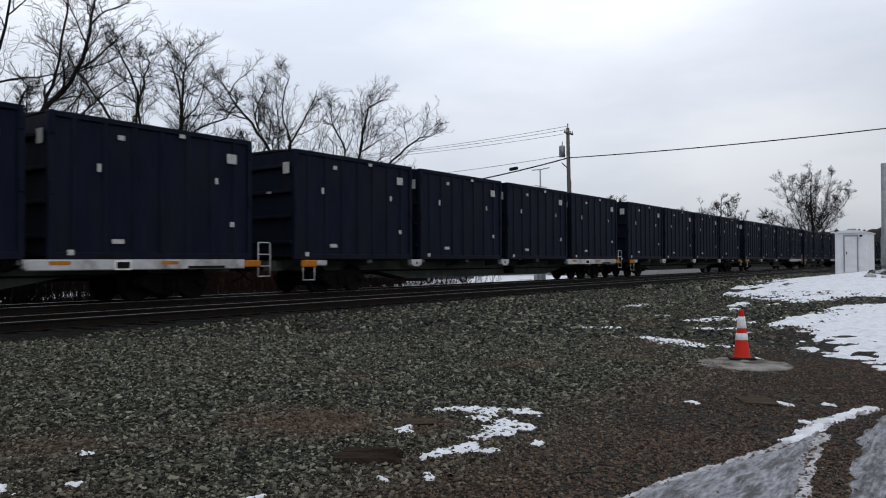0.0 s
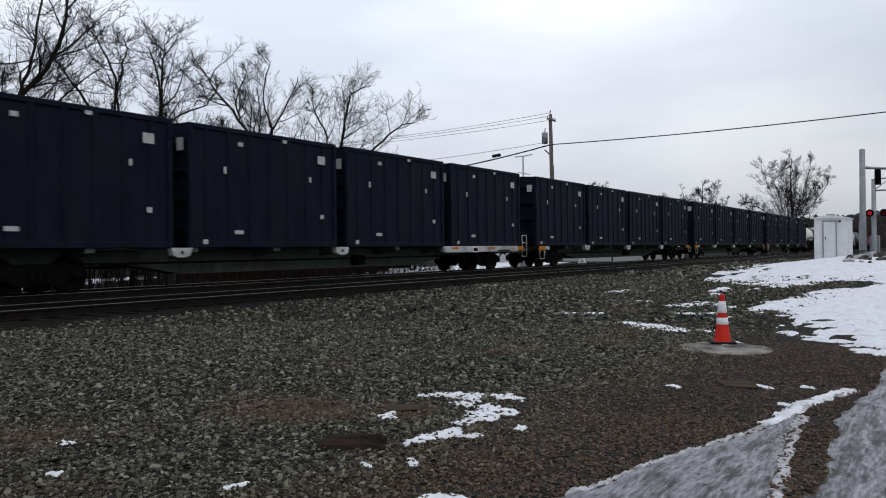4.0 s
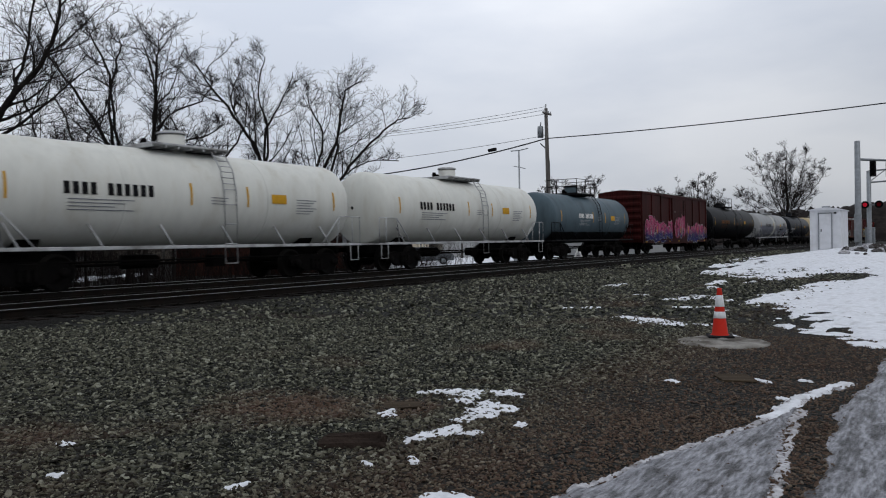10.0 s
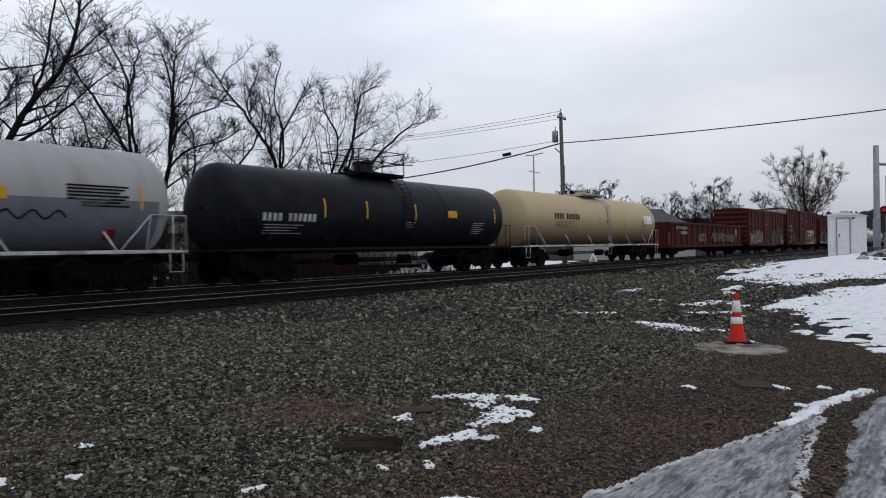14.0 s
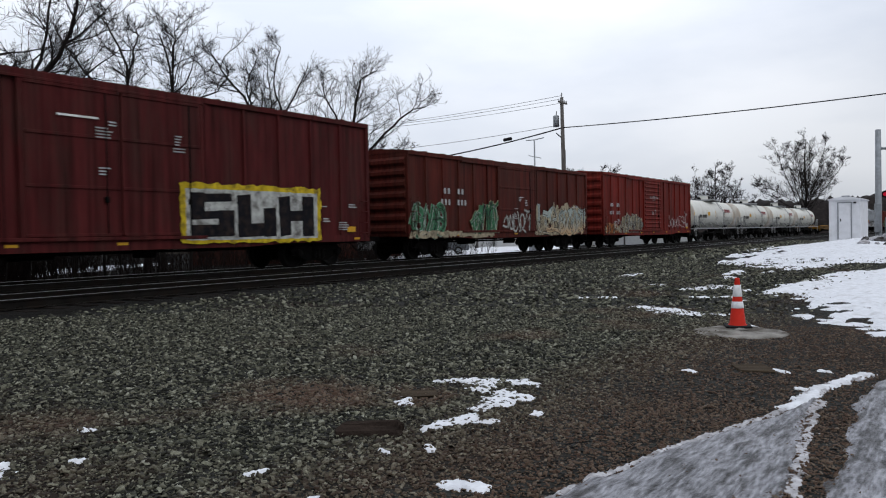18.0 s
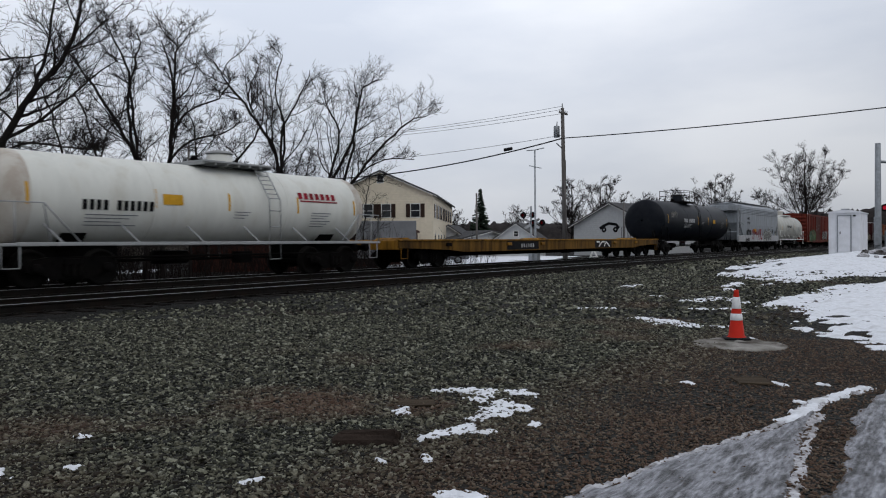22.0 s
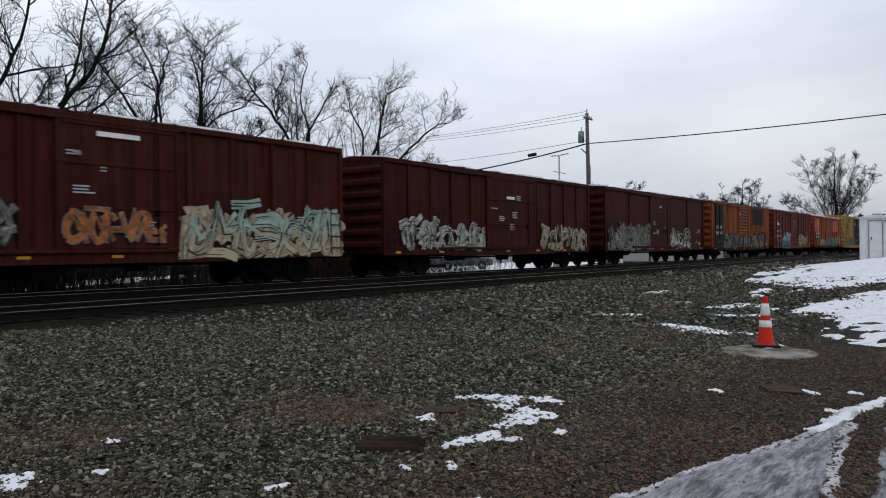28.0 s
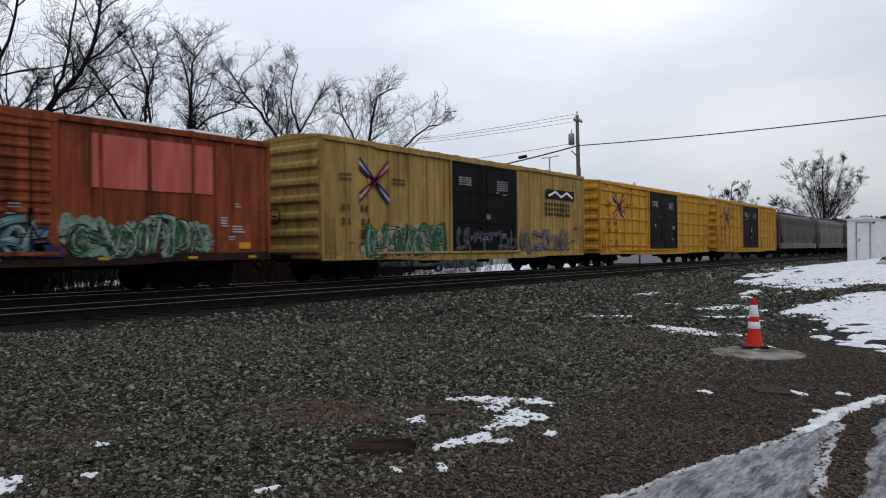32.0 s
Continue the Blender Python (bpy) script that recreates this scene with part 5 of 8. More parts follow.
bars(b, 0.9, 1.95, 1.6, 0.2, 6, YF, M_GREYWHITE, gap=3)
graffiti(b, 0.1, 2.6, 0.85, 1.5, YF, S_CREAM, S_BLACK, 51, 4, 0.3, S_ORANGE)
graffiti(b, 2.8, 5.9, 0.85, 2.1, YF, S_CREAM, S_BLACK, 52, 4, 0.28, S_GREY)
graffiti(b, 10.8, 14.9, 1.1, 2.1, YF, S_WHITE, S_RED, 53, 4, 0.1)
b = boxcar("faded red boxcar with a brown door and green graffiti", 597.3, 613.0, 4.2, P_FADED, posts=13, door_mat=P_BROWN, door=(0.505, 0.21), sill=0.72)
graffiti(b, 1.9, 6.1, 0.8, 2.4, YF, fade("tan_to_green", (120, 112, 84), (70, 112, 62), 1.5), S_BLACK, 61, 4, 0.22, S_GREEN)
graffiti(b, 11.0, 15.3, 1.0, 2.3, YF, S_WHITE, S_BLACK, 62, 4, 0.18)
b = boxcar("faded red boxcar with tall pale painted strokes", 614.4, 630.3, 4.2, P_FADED, posts=13, door=(0.5, 0.2), ribbed=True)
graffiti(b, 0.6, 6.0, 0.9, 3.7, YF, S_TAN, S_BLACK, 71, 4, 0.07)
graffiti(b, 9.6, 15.4, 0.9, 3.7, YF, S_TAN, S_BLACK, 72, 4, 0.07)
plate_sign(b, 13.6, 1.4, 0.6, 0.4, YF - 0.01, M_BLACK)
plate_sign(b, 13.6, 1.0, 0.6, 0.25, YF - 0.01, M_YELLOW)
b = boxcar("dark maroon boxcar with snow on its roof and pale graffiti", 631.8, 647.4, 4.28, P_MAROON, posts=11, door=(0.515, 0.19), snow=True)
plate_sign(b, 1.1, 3.0, 0.4, 0.4, YF, M_WHITE)
plate_sign(b, 2.1, 3.0, 0.7, 0.4, YF, M_WHITE)
plate_sign(b, 7.4, 3.75, 1.1, 0.12, YF - 0.05, M_WHITE)
graffiti(b, 0.2, 2.6, 0.9, 2.6, YF, S_GREY, S_BLUE, 81, 4, 0.18)
graffiti(b, 2.7, 5.6, 0.9, 2.7, YF, S_GREY, S_BLACK, 82, 2, 0.16)
F_PALE = fade("mint_to_cream", (140, 160, 150), (165, 158, 132), 1.4)
graffiti(b, 9.7, 15.4, 0.8, 2.4, YF, F_PALE, S_BLACK, 83, 4, 0.26, S_CREAM)
graffiti(b, 6.6, 9.2, 1.2, 2.2, YF - 0.06, S_ORANGE, S_GREY, 84, 3, 0.14)
b = boxcar("maroon boxcar with snow on its roof and white graffiti", 649.4, 665.1, 4.2, P_DEEP, posts=12, door=(0.53, 0.24), snow=True)
graffiti(b, 0.8, 6.1, 0.9, 2.3, YF, S_WHITE, S_BLACK, 91, 5, 0.26)
graffiti(b, 10.8, 15.4, 0.9, 2.3, YF, S_CREAM, S_BLACK, 92, 4, 0.24)
plate_sign(b, 7.8, 3.1, 0.6, 0.12, YF - 0.05, M_WHITE)
b = boxcar("wine-red boxcar with snow on its roof and grey graffiti", 667.0, 682.8, 4.25, P_DEEP, posts=5, door=(0.49, 0.19), snow=True)
graffiti(b, 0.5, 6.2, 0.85, 2.5, YF, S_GREY, S_BLACK, 101, 5, 0.2, S_GREY)
graffiti(b, 9.4, 13.1, 0.95, 2.3, YF, S_BLACK, S_WHITE, 102, 2, 0.24, S_WHITE)
b = boxcar("rusty orange boxcar with black panels and crowded graffiti", 684.7, 700.3, 4.29, P_RUSTO, roof=M_RUSTROOF, sill_mat=M_RUSTROOF, post_mat=P_POSTO, posts=12, door=(0.505, 0.18), ribbed=True, sill=0.75)
for x0, x1, z0, z1 in ((0.75, 1.6, 1.0, 4.05), (1.75, 2.6, 1.0, 4.05), (10.4, 11.45, 2.75, 4.05), (11.55, 12.6, 2.75, 4.05), (12.7, 13.7, 2.75, 4.05)):
    part("black_panel", Shape().box(x0, x1, YF - 0.004, -1.5, z0, z1), P_DOORBLK, b, "square of black paint")
part("black_panel", Shape().box(13.4, 14.5, YF - 0.003, -1.5, 1.0, 2.2), P_DOORBLK, b, "square of black paint")
F_MURKY = fade("grey_to_mint", (118, 116, 104), (84, 108, 100), 1.4)
S_SOOT = spray("soot", 46, 40, 38)
graffiti(b, 2.6, 6.8, 0.75, 2.2, YF - 0.008, F_MURKY, S_BLACK, 111, 5, 0.2, S_SOOT)
bars(b, 0.95, 2.3, 1.35, 0.22, 4, YF - 0.006, M_GREYWHITE, gap=2)
bars(b, 0.85, 1.88, 1.55, 0.22, 6, YF - 0.006, M_GREYWHITE, gap=3)
graffiti(b, 9.6, 13.6, 0.75, 2.3, YF - 0.008, spray("dusty_rose", 150, 128, 118), S_BLACK, 112, 5, 0.2, S_SOOT)
graffiti(b, 6.6, 9.4, 0.95, 1.9, YF - 0.06, F_MURKY, S_BLACK, 113, 4, 0.16, S_SOOT)
b = boxcar("red boxcar with a ribbed door and blue-white graffiti", 702.0, 717.5, 4.3, P_BRICK, posts=14, door=(0.51, 0.19), ribbed=True)
bars(b, 1.2, 2.25, 1.35, 0.22, 4, YF, M_GREYWHITE, gap=2)
bars(b, 1.1, 1.8, 1.6, 0.22, 6, YF, M_GREYWHITE, gap=3)
part("small_emblem", Shape().prism([(1.2, 2.95), (1.35, 3.3), (1.55, 3.1), (2.0, 3.05), (2.0, 2.9)], YF - 0.004, YF, "y"), M_WHITE, b, "small white emblem")
graffiti(b, 3.2, 6.2, 0.75, 2.4, YF, fade("white_to_slate", (150, 165, 170), (66, 92, 110), 1.5), S_BLACK, 121, 3, 0.3, S_TEAL)
graffiti(b, 9.6, 13.3, 1.0, 2.2, YF, S_CREAM, S_CREAM, 122, 4, 0.14)
b = boxcar("orange boxcar with pink primer patches and green graffiti", 719.3, 734.8, 4.25, P_ORANGE, posts=12, door=(0.495, 0.195), ribbed=True, snow=True, sill_mat=M_RUSTROOF)
for x0, x1, z0, z1 in ((0.6, 2.7, 2.5, 3.9), (10.1, 13.5, 2.6, 3.9)):
    part("primer_patch", Shape().box(x0, x1, YF + 0.035, -1.49, z0, z1), P_PINK, b, "paler pink square of primer")
P_NIGHT = paint("dark_brown_square_paint", (0.012, 0.006, 0.006), amount=0.3, streak=0.4)
for x0, x1 in ((0.66, 1.55), (1.72, 2.66)):
    part("dark_patch", Shape().box(x0, x1, YF + 0.034, -1.49, 1.62, 2.52), P_NIGHT, b, "dark brown square behind the marks")
for x0, x1, z0, z1 in ((3.0, 4.3, 1.2, 1.75), (4.5, 5.4, 1.3, 1.8)):
    part("dark_patch", Shape().box(x0, x1, YF + 0.03, -1.49, z0, z1), P_NIGHT, b, "dark brown square of paint")
bars(b, 0.85, 2.22, 1.6, 0.2, 4, YF, M_WHITE, gap=2)
bars(b, 0.8, 1.85, 1.75, 0.2, 6, YF, M_WHITE, gap=3)
graffiti(b, 2.9, 5.8, 0.85, 1.9, YF, S_CREAM, S_BLACK, 131, 4, 0.22)
graffiti(b, 6.2, 9.0, 0.95, 2.0, YF - 0.05, S_TEAL, S_BLACK, 132, 3, 0.25, S_BLUE)
graffiti(b, 9.4, 13.3, 0.9, 2.0, YF, S_GREEN, S_BLACK, 133, 4, 0.3, S_MINT)


M_FADEDINK = mat("faded_brown_lettering", (0.06, 0.03, 0.015), 0.7, 0, 0.3, 9, (0.2, 0.13, 0.05), 0.6, 6.0)


def yellow_boxcar(u0, tall, straps, body, gaudy):
    b = boxcar("tall yellow sixty-foot boxcar with black double doors" + (" and green graffiti" if gaudy else ""), u0, u0 + 18.75, tall, body, posts=17, door=(0.508, 0.265), doors=2, door_mat=P_DOORBLK,
               sill=0.72, straps=straps, flat=True)
    for sgn, m in ((1, S_RED), (-1, S_BLUE)):
        for d in (-0.14, 0.0, 0.14):
            s = Shape()
            ribbon(s, [(1.75, 3.42 - sgn * 0.6 + d), (2.5, 3.42 + d * 0.3), (3.25, 3.42 + sgn * 0.62 + d)], 0.1, YF - 0.004 - (0.003 if sgn > 0 else 0))
            part("arrow_stripe", s, m if d else M_GREYWHITE, b, "stripe of a red, white and blue crossed-arrow emblem")
    bars(b, 0.9, 2.35, 1.4, 0.22, 4, YF, M_FADEDINK, gap=2)
    bars(b, 0.9, 1.9, 1.5, 0.22, 4, YF, M_FADEDINK, gap=2)
    bars(b, 0.8, 3.5, 0.6, 0.1, 6, YF, M_BLACK, rows=2)
    bars(b, 3.5, 3.5, 0.7, 0.1, 6, YF, M_BLACK, rows=2)
    bars(b, 7.5, 3.9, 0.9, 0.06, 8, YF - 0.04, M_GREYWHITE, rows=4)
    bars(b, 10.3, 3.9, 0.9, 0.06, 8, YF - 0.04, M_GREYWHITE, rows=5)
    if gaudy:
        part("dark_plate", Shape().box(14.7, 17.6, YF - 0.004, YF, 3.45, 3.9), M_BLACK, b)
        ribbon_s = Shape()
        ribbon(ribbon_s, [(14.9, 3.57), (15.6, 3.8), (16.2, 3.57), (16.8, 3.8), (17.4, 3.57)], 0.11, YF - 0.008)
        part("white_zigzag", ribbon_s, M_WHITE, b, "white maker's mark as a plain zigzag")
        bars(b, 14.6, 3.1, 2.6, 0.16, 9, YF, M_BLACK, rows=3)
        graffiti(b, 2.0, 6.6, 0.8, 2.2, YF, S_GREEN, S_BLACK, 141, 5, 0.26, S_CREAM)
        graffiti(b, 12.2, 17.0, 0.85, 2.1, YF, S_GREY, S_BLUE, 142, 5, 0.12)
        graffiti(b, 7.2, 11.8, 0.95, 2.0, YF - 0.06, S_BLUE, S_GREY, 143, 4, 0.1)
    return b


yellow_boxcar(736.9, 4.77, 0, P_YELLOW, True)
yellow_boxcar(757.6, 4.75, 5, P_GOLD, False)
yellow_boxcar(778.4, 4.75, 5, P_GOLD, False)


# ---- gondola, flat car and hoppers ----
def gondola(u0, u1):
    L, top, W, sill = u1 - u0, 2.58, 1.45, 0.8
    car = thing("gondola", "red-brown open gondola car with ribbed sides", "gondola", "train")
    s = Shape()
    for q in (-1, 1):
        s.box(0.05, L - 0.05, q * (W - 0.06), q * W, sill, top)
    s.box(0.05, 0.12, -W, W, sill, top).box(L - 0.12, L - 0.05, -W, W, sill, top).box(0.1, L - 0.1, -W, W, sill, sill + 0.1)
    part("body", s, P_BROWN, car)
    for q in (-1, 1):
        part("top_chord", Shape().box(0, L, q * W, q * (W + 0.1), top - 0.14, top + 0.02, 0.02), P_BROWN, car)
        part("side_sill", Shape().box(0, L, q * W, q * (W + 0.06), sill - 0.02, sill + 0.16, 0.02), P_BROWN, car)
        for i in range(16):
            x = 0.4 + (L - 0.8) * i / 15
            part("side_stake", Shape().prism([(x - 0.1, q * W), (x - 0.07, q * (W + 0.1)), (x + 0.07, q * (W + 0.1)), (x + 0.1, q * W)], sill + 0.1, top - 0.1, "z"), P_BROWN, car)
    for x in (0.3, L - 0.3):
        ladder(car, x, -W - 0.13, 0.5, top - 0.2, 0.4, M_IRON)
    bars(car, 1.6, 2.1, 2.6, 0.2, 9, -W - 0.104, M_GREYWHITE)
    bars(car, 2.6, 1.75, 1.6, 0.2, 6, -W - 0.104, M_GREYWHITE)
    plate_sign(car, 0.02, 1.0, 0.1, 0.9, -W - 0.105, M_YELLOW, "reflective_stripe", "yellow reflective stripe")
    s = Shape().lathe([(0, 0.0), (0, 0.42), (0.004, 0.42), (0.004, 0.0)], (17.7, -W - 0.108, 1.85), "y", 20)
    part("round_emblem", s, S_GREY, car, "faded round white emblem")
    graffiti(car, 6.8, 8.6, 1.2, 2.0, -W - 0.105, S_GREY, S_GREY, 151, 2, 0.16)
    graffiti(car, 10.2, 17.0, 1.1, 2.1, -W - 0.105, S_GREY, S_BROWN, 152, 6, 0.16)
    part("underframe", Shape().box(0.2, L - 0.2, -0.3, 0.3, 0.62, sill + 0.02), M_IRON, car)
    undercarriage(car, L, 2.1)
    brake_gear(car, L, 0.5)
    return roll(car, u0)


S_BROWN = spray("brown", 90, 50, 40)
gondola(366.2, 386.5)


def flat_car(u0, u1):
    L = u1 - u0
    car = thing("flat_car", "long empty yellow flat car with dirty deck and hinged hitches", "flat car", "train")
    # the sill's yellow is darkened for shade below the flange, besides its grime
    PS = paint("shaded_grimy_yellow_sill_paint", (0.115, 0.06, 0.012), (0.02, 0.013, 0.008), 0.9)
    P = paint("yellow_flat_car_paint", (0.24, 0.12, 0.018), (0.05, 0.028, 0.012), 0.85)
    part("deck", Shape().box(0.1, L - 0.1, -1.35, 1.35, 1.0, 1.08), mat("dirty_deck_steel", (0.2, 0.12, 0.04), 0.8, 0, 0.3, 3, (0.06, 0.05, 0.04), 0.7, 0.8), car)
    for q in (-1, 1):
        part("side_sill", Shape().prism([(0, 1.13), (0, 0.82), (3.2, 0.72), (4.4, 0.62), (L - 4.4, 0.62), (L - 3.2, 0.72), (L, 0.82), (L, 1.13)], q * 1.4, q * 1.5, "y"), PS, car)
        part("top_flange", Shape().box(0, L, q * 1.34, q * 1.55, 1.08, 1.14, 0.01), P, car)
    part("end_sill", Shape().box(-0.02, 0.12, -1.45, 1.45, 0.75, 1.1, 0.02), P, car)
    part("end_sill", Shape().box(L - 0.12, L + 0.02, -1.45, 1.45, 0.75, 1.1, 0.02), P, car)
    part("number_panel", Shape().box(7.8, 10.8, -1.506, -1.5, 0.66, 1.05), M_BLACK, car, "black panel with a row of white marks")
    bars(car, 9.1, 0.76, 1.3, 0.17, 6, -1.508, M_GREYWHITE)
    part("emblem_panel", Shape().box(17.4, 19.6, -1.506, -1.5, 0.66, 1.05), M_BLACK, car, "black panel with a white zigzag mark")
    s = Shape()
    ribbon(s, [(17.6, 0.98), (18.0, 0.98), (17.9, 0.72), (18.3, 0.98), (18.7, 0.98), (18.6, 0.72), (18.9, 0.98), (19.4, 0.72)], 0.09, -1.511)
    part("white_zigzag", s, M_WHITE, car)
    for x in (0.9, 12.4, L - 2.4):
        part("hitch", Shape().prism([(x, 1.085), (x + 0.2, 1.2), (x + 0.9, 1.22), (x + 1.3, 1.085)], -0.5, 0.5, "y"), P, car)
    for x in (3.0, 7.8, 11.0, 20.0, L - 4.2):
        part("tie_down", Shape().box(x, x + 0.35, -1.57, -1.5, 0.86, 1.0, 0.02), P if x > 5 else M_IRON, car)
    part("centre_sill", Shape().prism([(2, 1.0), (4, 0.42), (L - 4, 0.42), (L - 2, 1.0)], -0.4, 0.4, "y"), M_IRON, car)
    for x in (0.35, L - 0.35):
        part("step", Shape().tube([(x - 0.2, -1.48, 0.85), (x - 0.2, -1.48, 0.42), (x + 0.2, -1.48, 0.42), (x + 0.2, -1.48, 0.85)], 0.02, 5), P, car)
    bw = Shape().tube([(L - 0.2, -1.3, 0.9), (L - 0.2, -1.3, 1.55)], 0.03, 6).lathe([(0, 0.22), (0.03, 0.24), (0.06, 0.22), (0.03, 0.2), (0, 0.22)], (L - 0.2, -1.3, 1.5), "y", 12)
    part("brake_wheel", bw, M_IRON, car)
    undercarriage(car, L, 2.6)
    brake_gear(car, L, 0.45)
    return roll(car, u0)


flat_car(516.6, 544.1)


def hopper(label, u0, u1, top, m, m_trim, tags=True, seed=0):
    """A covered hopper: curved sides, sloped end sheets with open bays, outlet bays below, roof hatches on a running board."""
    L, sill = u1 - u0, 1.25
    car = thing("covered_hopper", label, "hopper car", "train")
    sec = [(-1.25, 1.05), (-1.5, 1.3), (-1.56, 2.4), (-1.55, 3.4), (-1.42, top - 0.3), (-0.7, top), (0.7, top), (1.42, top - 0.3), (1.55, 3.4), (1.56, 2.4), (1.5, 1.3), (1.25, 1.05)]
    n = len(sec)
    v, f = [], []
    for x, zlow in ((0.6, 2.6), (1.7, 1.05), (L - 1.7, 1.05), (L - 0.6, 2.6)):
        v += [(x, y, max(z, zlow + (z - 1.05) * 0.02 if zlow > 2 else z)) for y, z in sec]
    for i in range(3):
        f += [(i * n + j, i * n + (j + 1) % n, (i + 1) * n + (j + 1) % n, (i + 1) * n + j) for j in range(n)]
    f += [tuple(reversed(range(n))), tuple(range(3 * n, 4 * n))]
    part("body", Shape().add(v, f), m, car)
    for x, q in ((0.0, 1), (L, -1)):
        s = Shape().box(x, x + q * 1.25, -1.5, 1.5, top - 0.75, top - 0.2, 0.05)
        part("end_hood", s, m, car)
        e = Shape()
        for y in (-1.42, 1.42):
            e.box(x + q * 0.02, x + q * 0.14, y - 0.06, y + 0.06, 1.0, top - 0.7)
            e.prism([(x + q * 0.1, top - 0.8), (x + q * 0.22, top - 0.8), (x + q * 2.4, 1.3), (x + q * 2.25, 1.25)], y - 0.03, y + 0.03, "y")
        e.box(x + q * 0.05, x + q * 0.12, -1.4, 1.4, 1.75, 1.85)
        part("end_frame", e, m, car)
        part("slope_sheet", Shape().add([(x + q * 1.1, -1.4, 3.0), (x + q * 1.1, 1.4, 3.0), (x + q * 2.6, 1.4, 1.1), (x + q * 2.6, -1.4, 1.1), (x + q * 1.2, -1.4, 3.0), (x + q * 1.2, 1.4, 3.0), (x + q * 2.7, 1.4, 1.1), (x + q * 2.7, -1.4, 1.1)],
                                        [(0, 1, 2, 3), (4, 5, 6, 7), (0, 3, 7, 4), (1, 2, 6, 5), (0, 1, 5, 4), (3, 2, 6, 7)]), m, car)
        ladder(car, x + q * 0.3, -1.52, 0.55, top - 0.5, 0.4, m_trim)
    for q in (-1, 1):
        part("side_sill", Shape().box(0, L, q * 1.42, q * 1.585, 0.88, sill + 0.2, 0.02), m_trim, car)
        for k in range(4):
            z, y = 3.46 + 0.14 * k, 1.548 - 0.022 * k
            part("side_corrugation", Shape().prism([(q * (y - 0.02), z - 0.045), (q * (y + 0.035), z - 0.02), (q * (y + 0.035), z + 0.02), (q * (y - 0.03), z + 0.045)], 0.6, L - 0.6), m, car)
    for i in range(4):
        x = 3.2 + (L - 6.4) * (i + 0.5) / 4
        part("outlet_bay", Shape().add([(x - 1.3, -1.2, 1.0), (x + 1.3, -1.2, 1.0), (x + 1.3, 1.2, 1.0), (x - 1.3, 1.2, 1.0), (x - 0.35, -0.5, 0.35), (x + 0.35, -0.5, 0.35), (x + 0.35, 0.5, 0.35), (x - 0.35, 0.5, 0.35)],
                                       [(0, 1, 2, 3), (4, 7, 6, 5), (0, 4, 5, 1), (1, 5, 6, 2), (2, 6, 7, 3), (3, 7, 4, 0)]), M_IRON, car)
    for q in (-0.62, 0.62):
        part("running_board", Shape().box(0.1, L - 0.1, q - 0.17, q + 0.17, top + 0.09, top + 0.16), M_BOARD if tags else m_trim, car)
        k = Shape()
        for i in range(14):
            x = 0.5 + (L - 1.0) * i / 13
            k.box(x - 0.02, x + 0.02, q - 0.05, q + 0.05, top - 0.03, top + 0.1)
        part("board_bracket", k, m_trim, car)
    part("roof_hatch", Shape().box(2.0, L - 2.0, -0.42, 0.42, top - 0.02, top + 0.12, 0.04), m, car)
    if tags:
        bars(car, 2.9, 2.9, 0.9, 0.22, 4, -1.57, M_BLACK)
        bars(car, 2.9, 2.5, 1.1, 0.22, 5, -1.57, M_BLACK)
        plate_sign(car, 5.3, 1.75, 1.0, 0.3, -1.566, M_YELLOW, "placard", "yellow placard")
        plate_sign(car, 13.1, 1.75, 0.4, 0.25, -1.566, M_BLACK, "placard", "black placard")
        stencils(car, 12.9, 14.2, 1.6, 2.3, -1.567, 5, 165, M_BLACK)
        graffiti(car, 2.7, 4.2, 1.4, 2.1, -1.57, S_BLACK, S_BLACK, 161, 4, 0.1)
        graffiti(car, 4.3, 8.8, 1.0, 2.3, -1.59, S_RED, S_RED, 162, 3, 0.05)
        graffiti(car, 9.3, 12.6, 0.95, 2.1, -1.59, S_WHITE, S_BLACK, 163, 4, 0.34)
        graffiti(car, 2.2, 3.6, 0.9, 1.24, -1.59, S_BLACK, S_BLACK, 164, 4, 0.12)
    undercarriage(car, L, 2.0)
    return roll(car, u0)


P_HGREY = paint("light_grey_hopper_paint", (0.215, 0.232, 0.25), (0.15, 0.145, 0.14), 0.25, streak=0.1)
P_HTRIM = paint("white_grey_sill_paint", (0.3, 0.305, 0.315), (0.16, 0.14, 0.13), 0.4, streak=0.2)
M_BOARD = mat("grey_steel_grating", (0.11, 0.112, 0.118), 0.7, 0.2, 0.3, 12)
P_HDULL = paint("dull_grey_hopper_paint", (0.15, 0.145, 0.145), (0.06, 0.045, 0.04), 0.7)
P_HDARK = paint("brown_grey_hopper_paint", (0.1, 0.085, 0.082), (0.045, 0.03, 0.026), 0.7)
hopper("light grey covered hopper with red, black and white graffiti", 564.75, 580.8, 4.4, P_HGREY, P_HTRIM, True)
for k in range(4):
    hopper("dull brown-grey covered hopper with grimy sides" if k % 2 == 0 else "dull grey covered hopper with dusty sides", 798.8 + 19.3 * k, 816.4 + 19.3 * k, 4.45, P_HDARK if k % 2 == 0 else P_HDULL, P_HDULL, False)

# ---- snow and ice ----
M_ICE = mat("dirty_road_ice", (0.235, 0.24, 0.262), 0.35, 0, 0.6, 30, (0.03, 0.029, 0.029), 0.88, 9.0, 0.9, 60, (0.28, 1.4, 1), low=0.45, high=0.62)
M_ICE.node_tree.nodes["Mapping"].inputs["Rotation"].default_value[2] = radians(11)
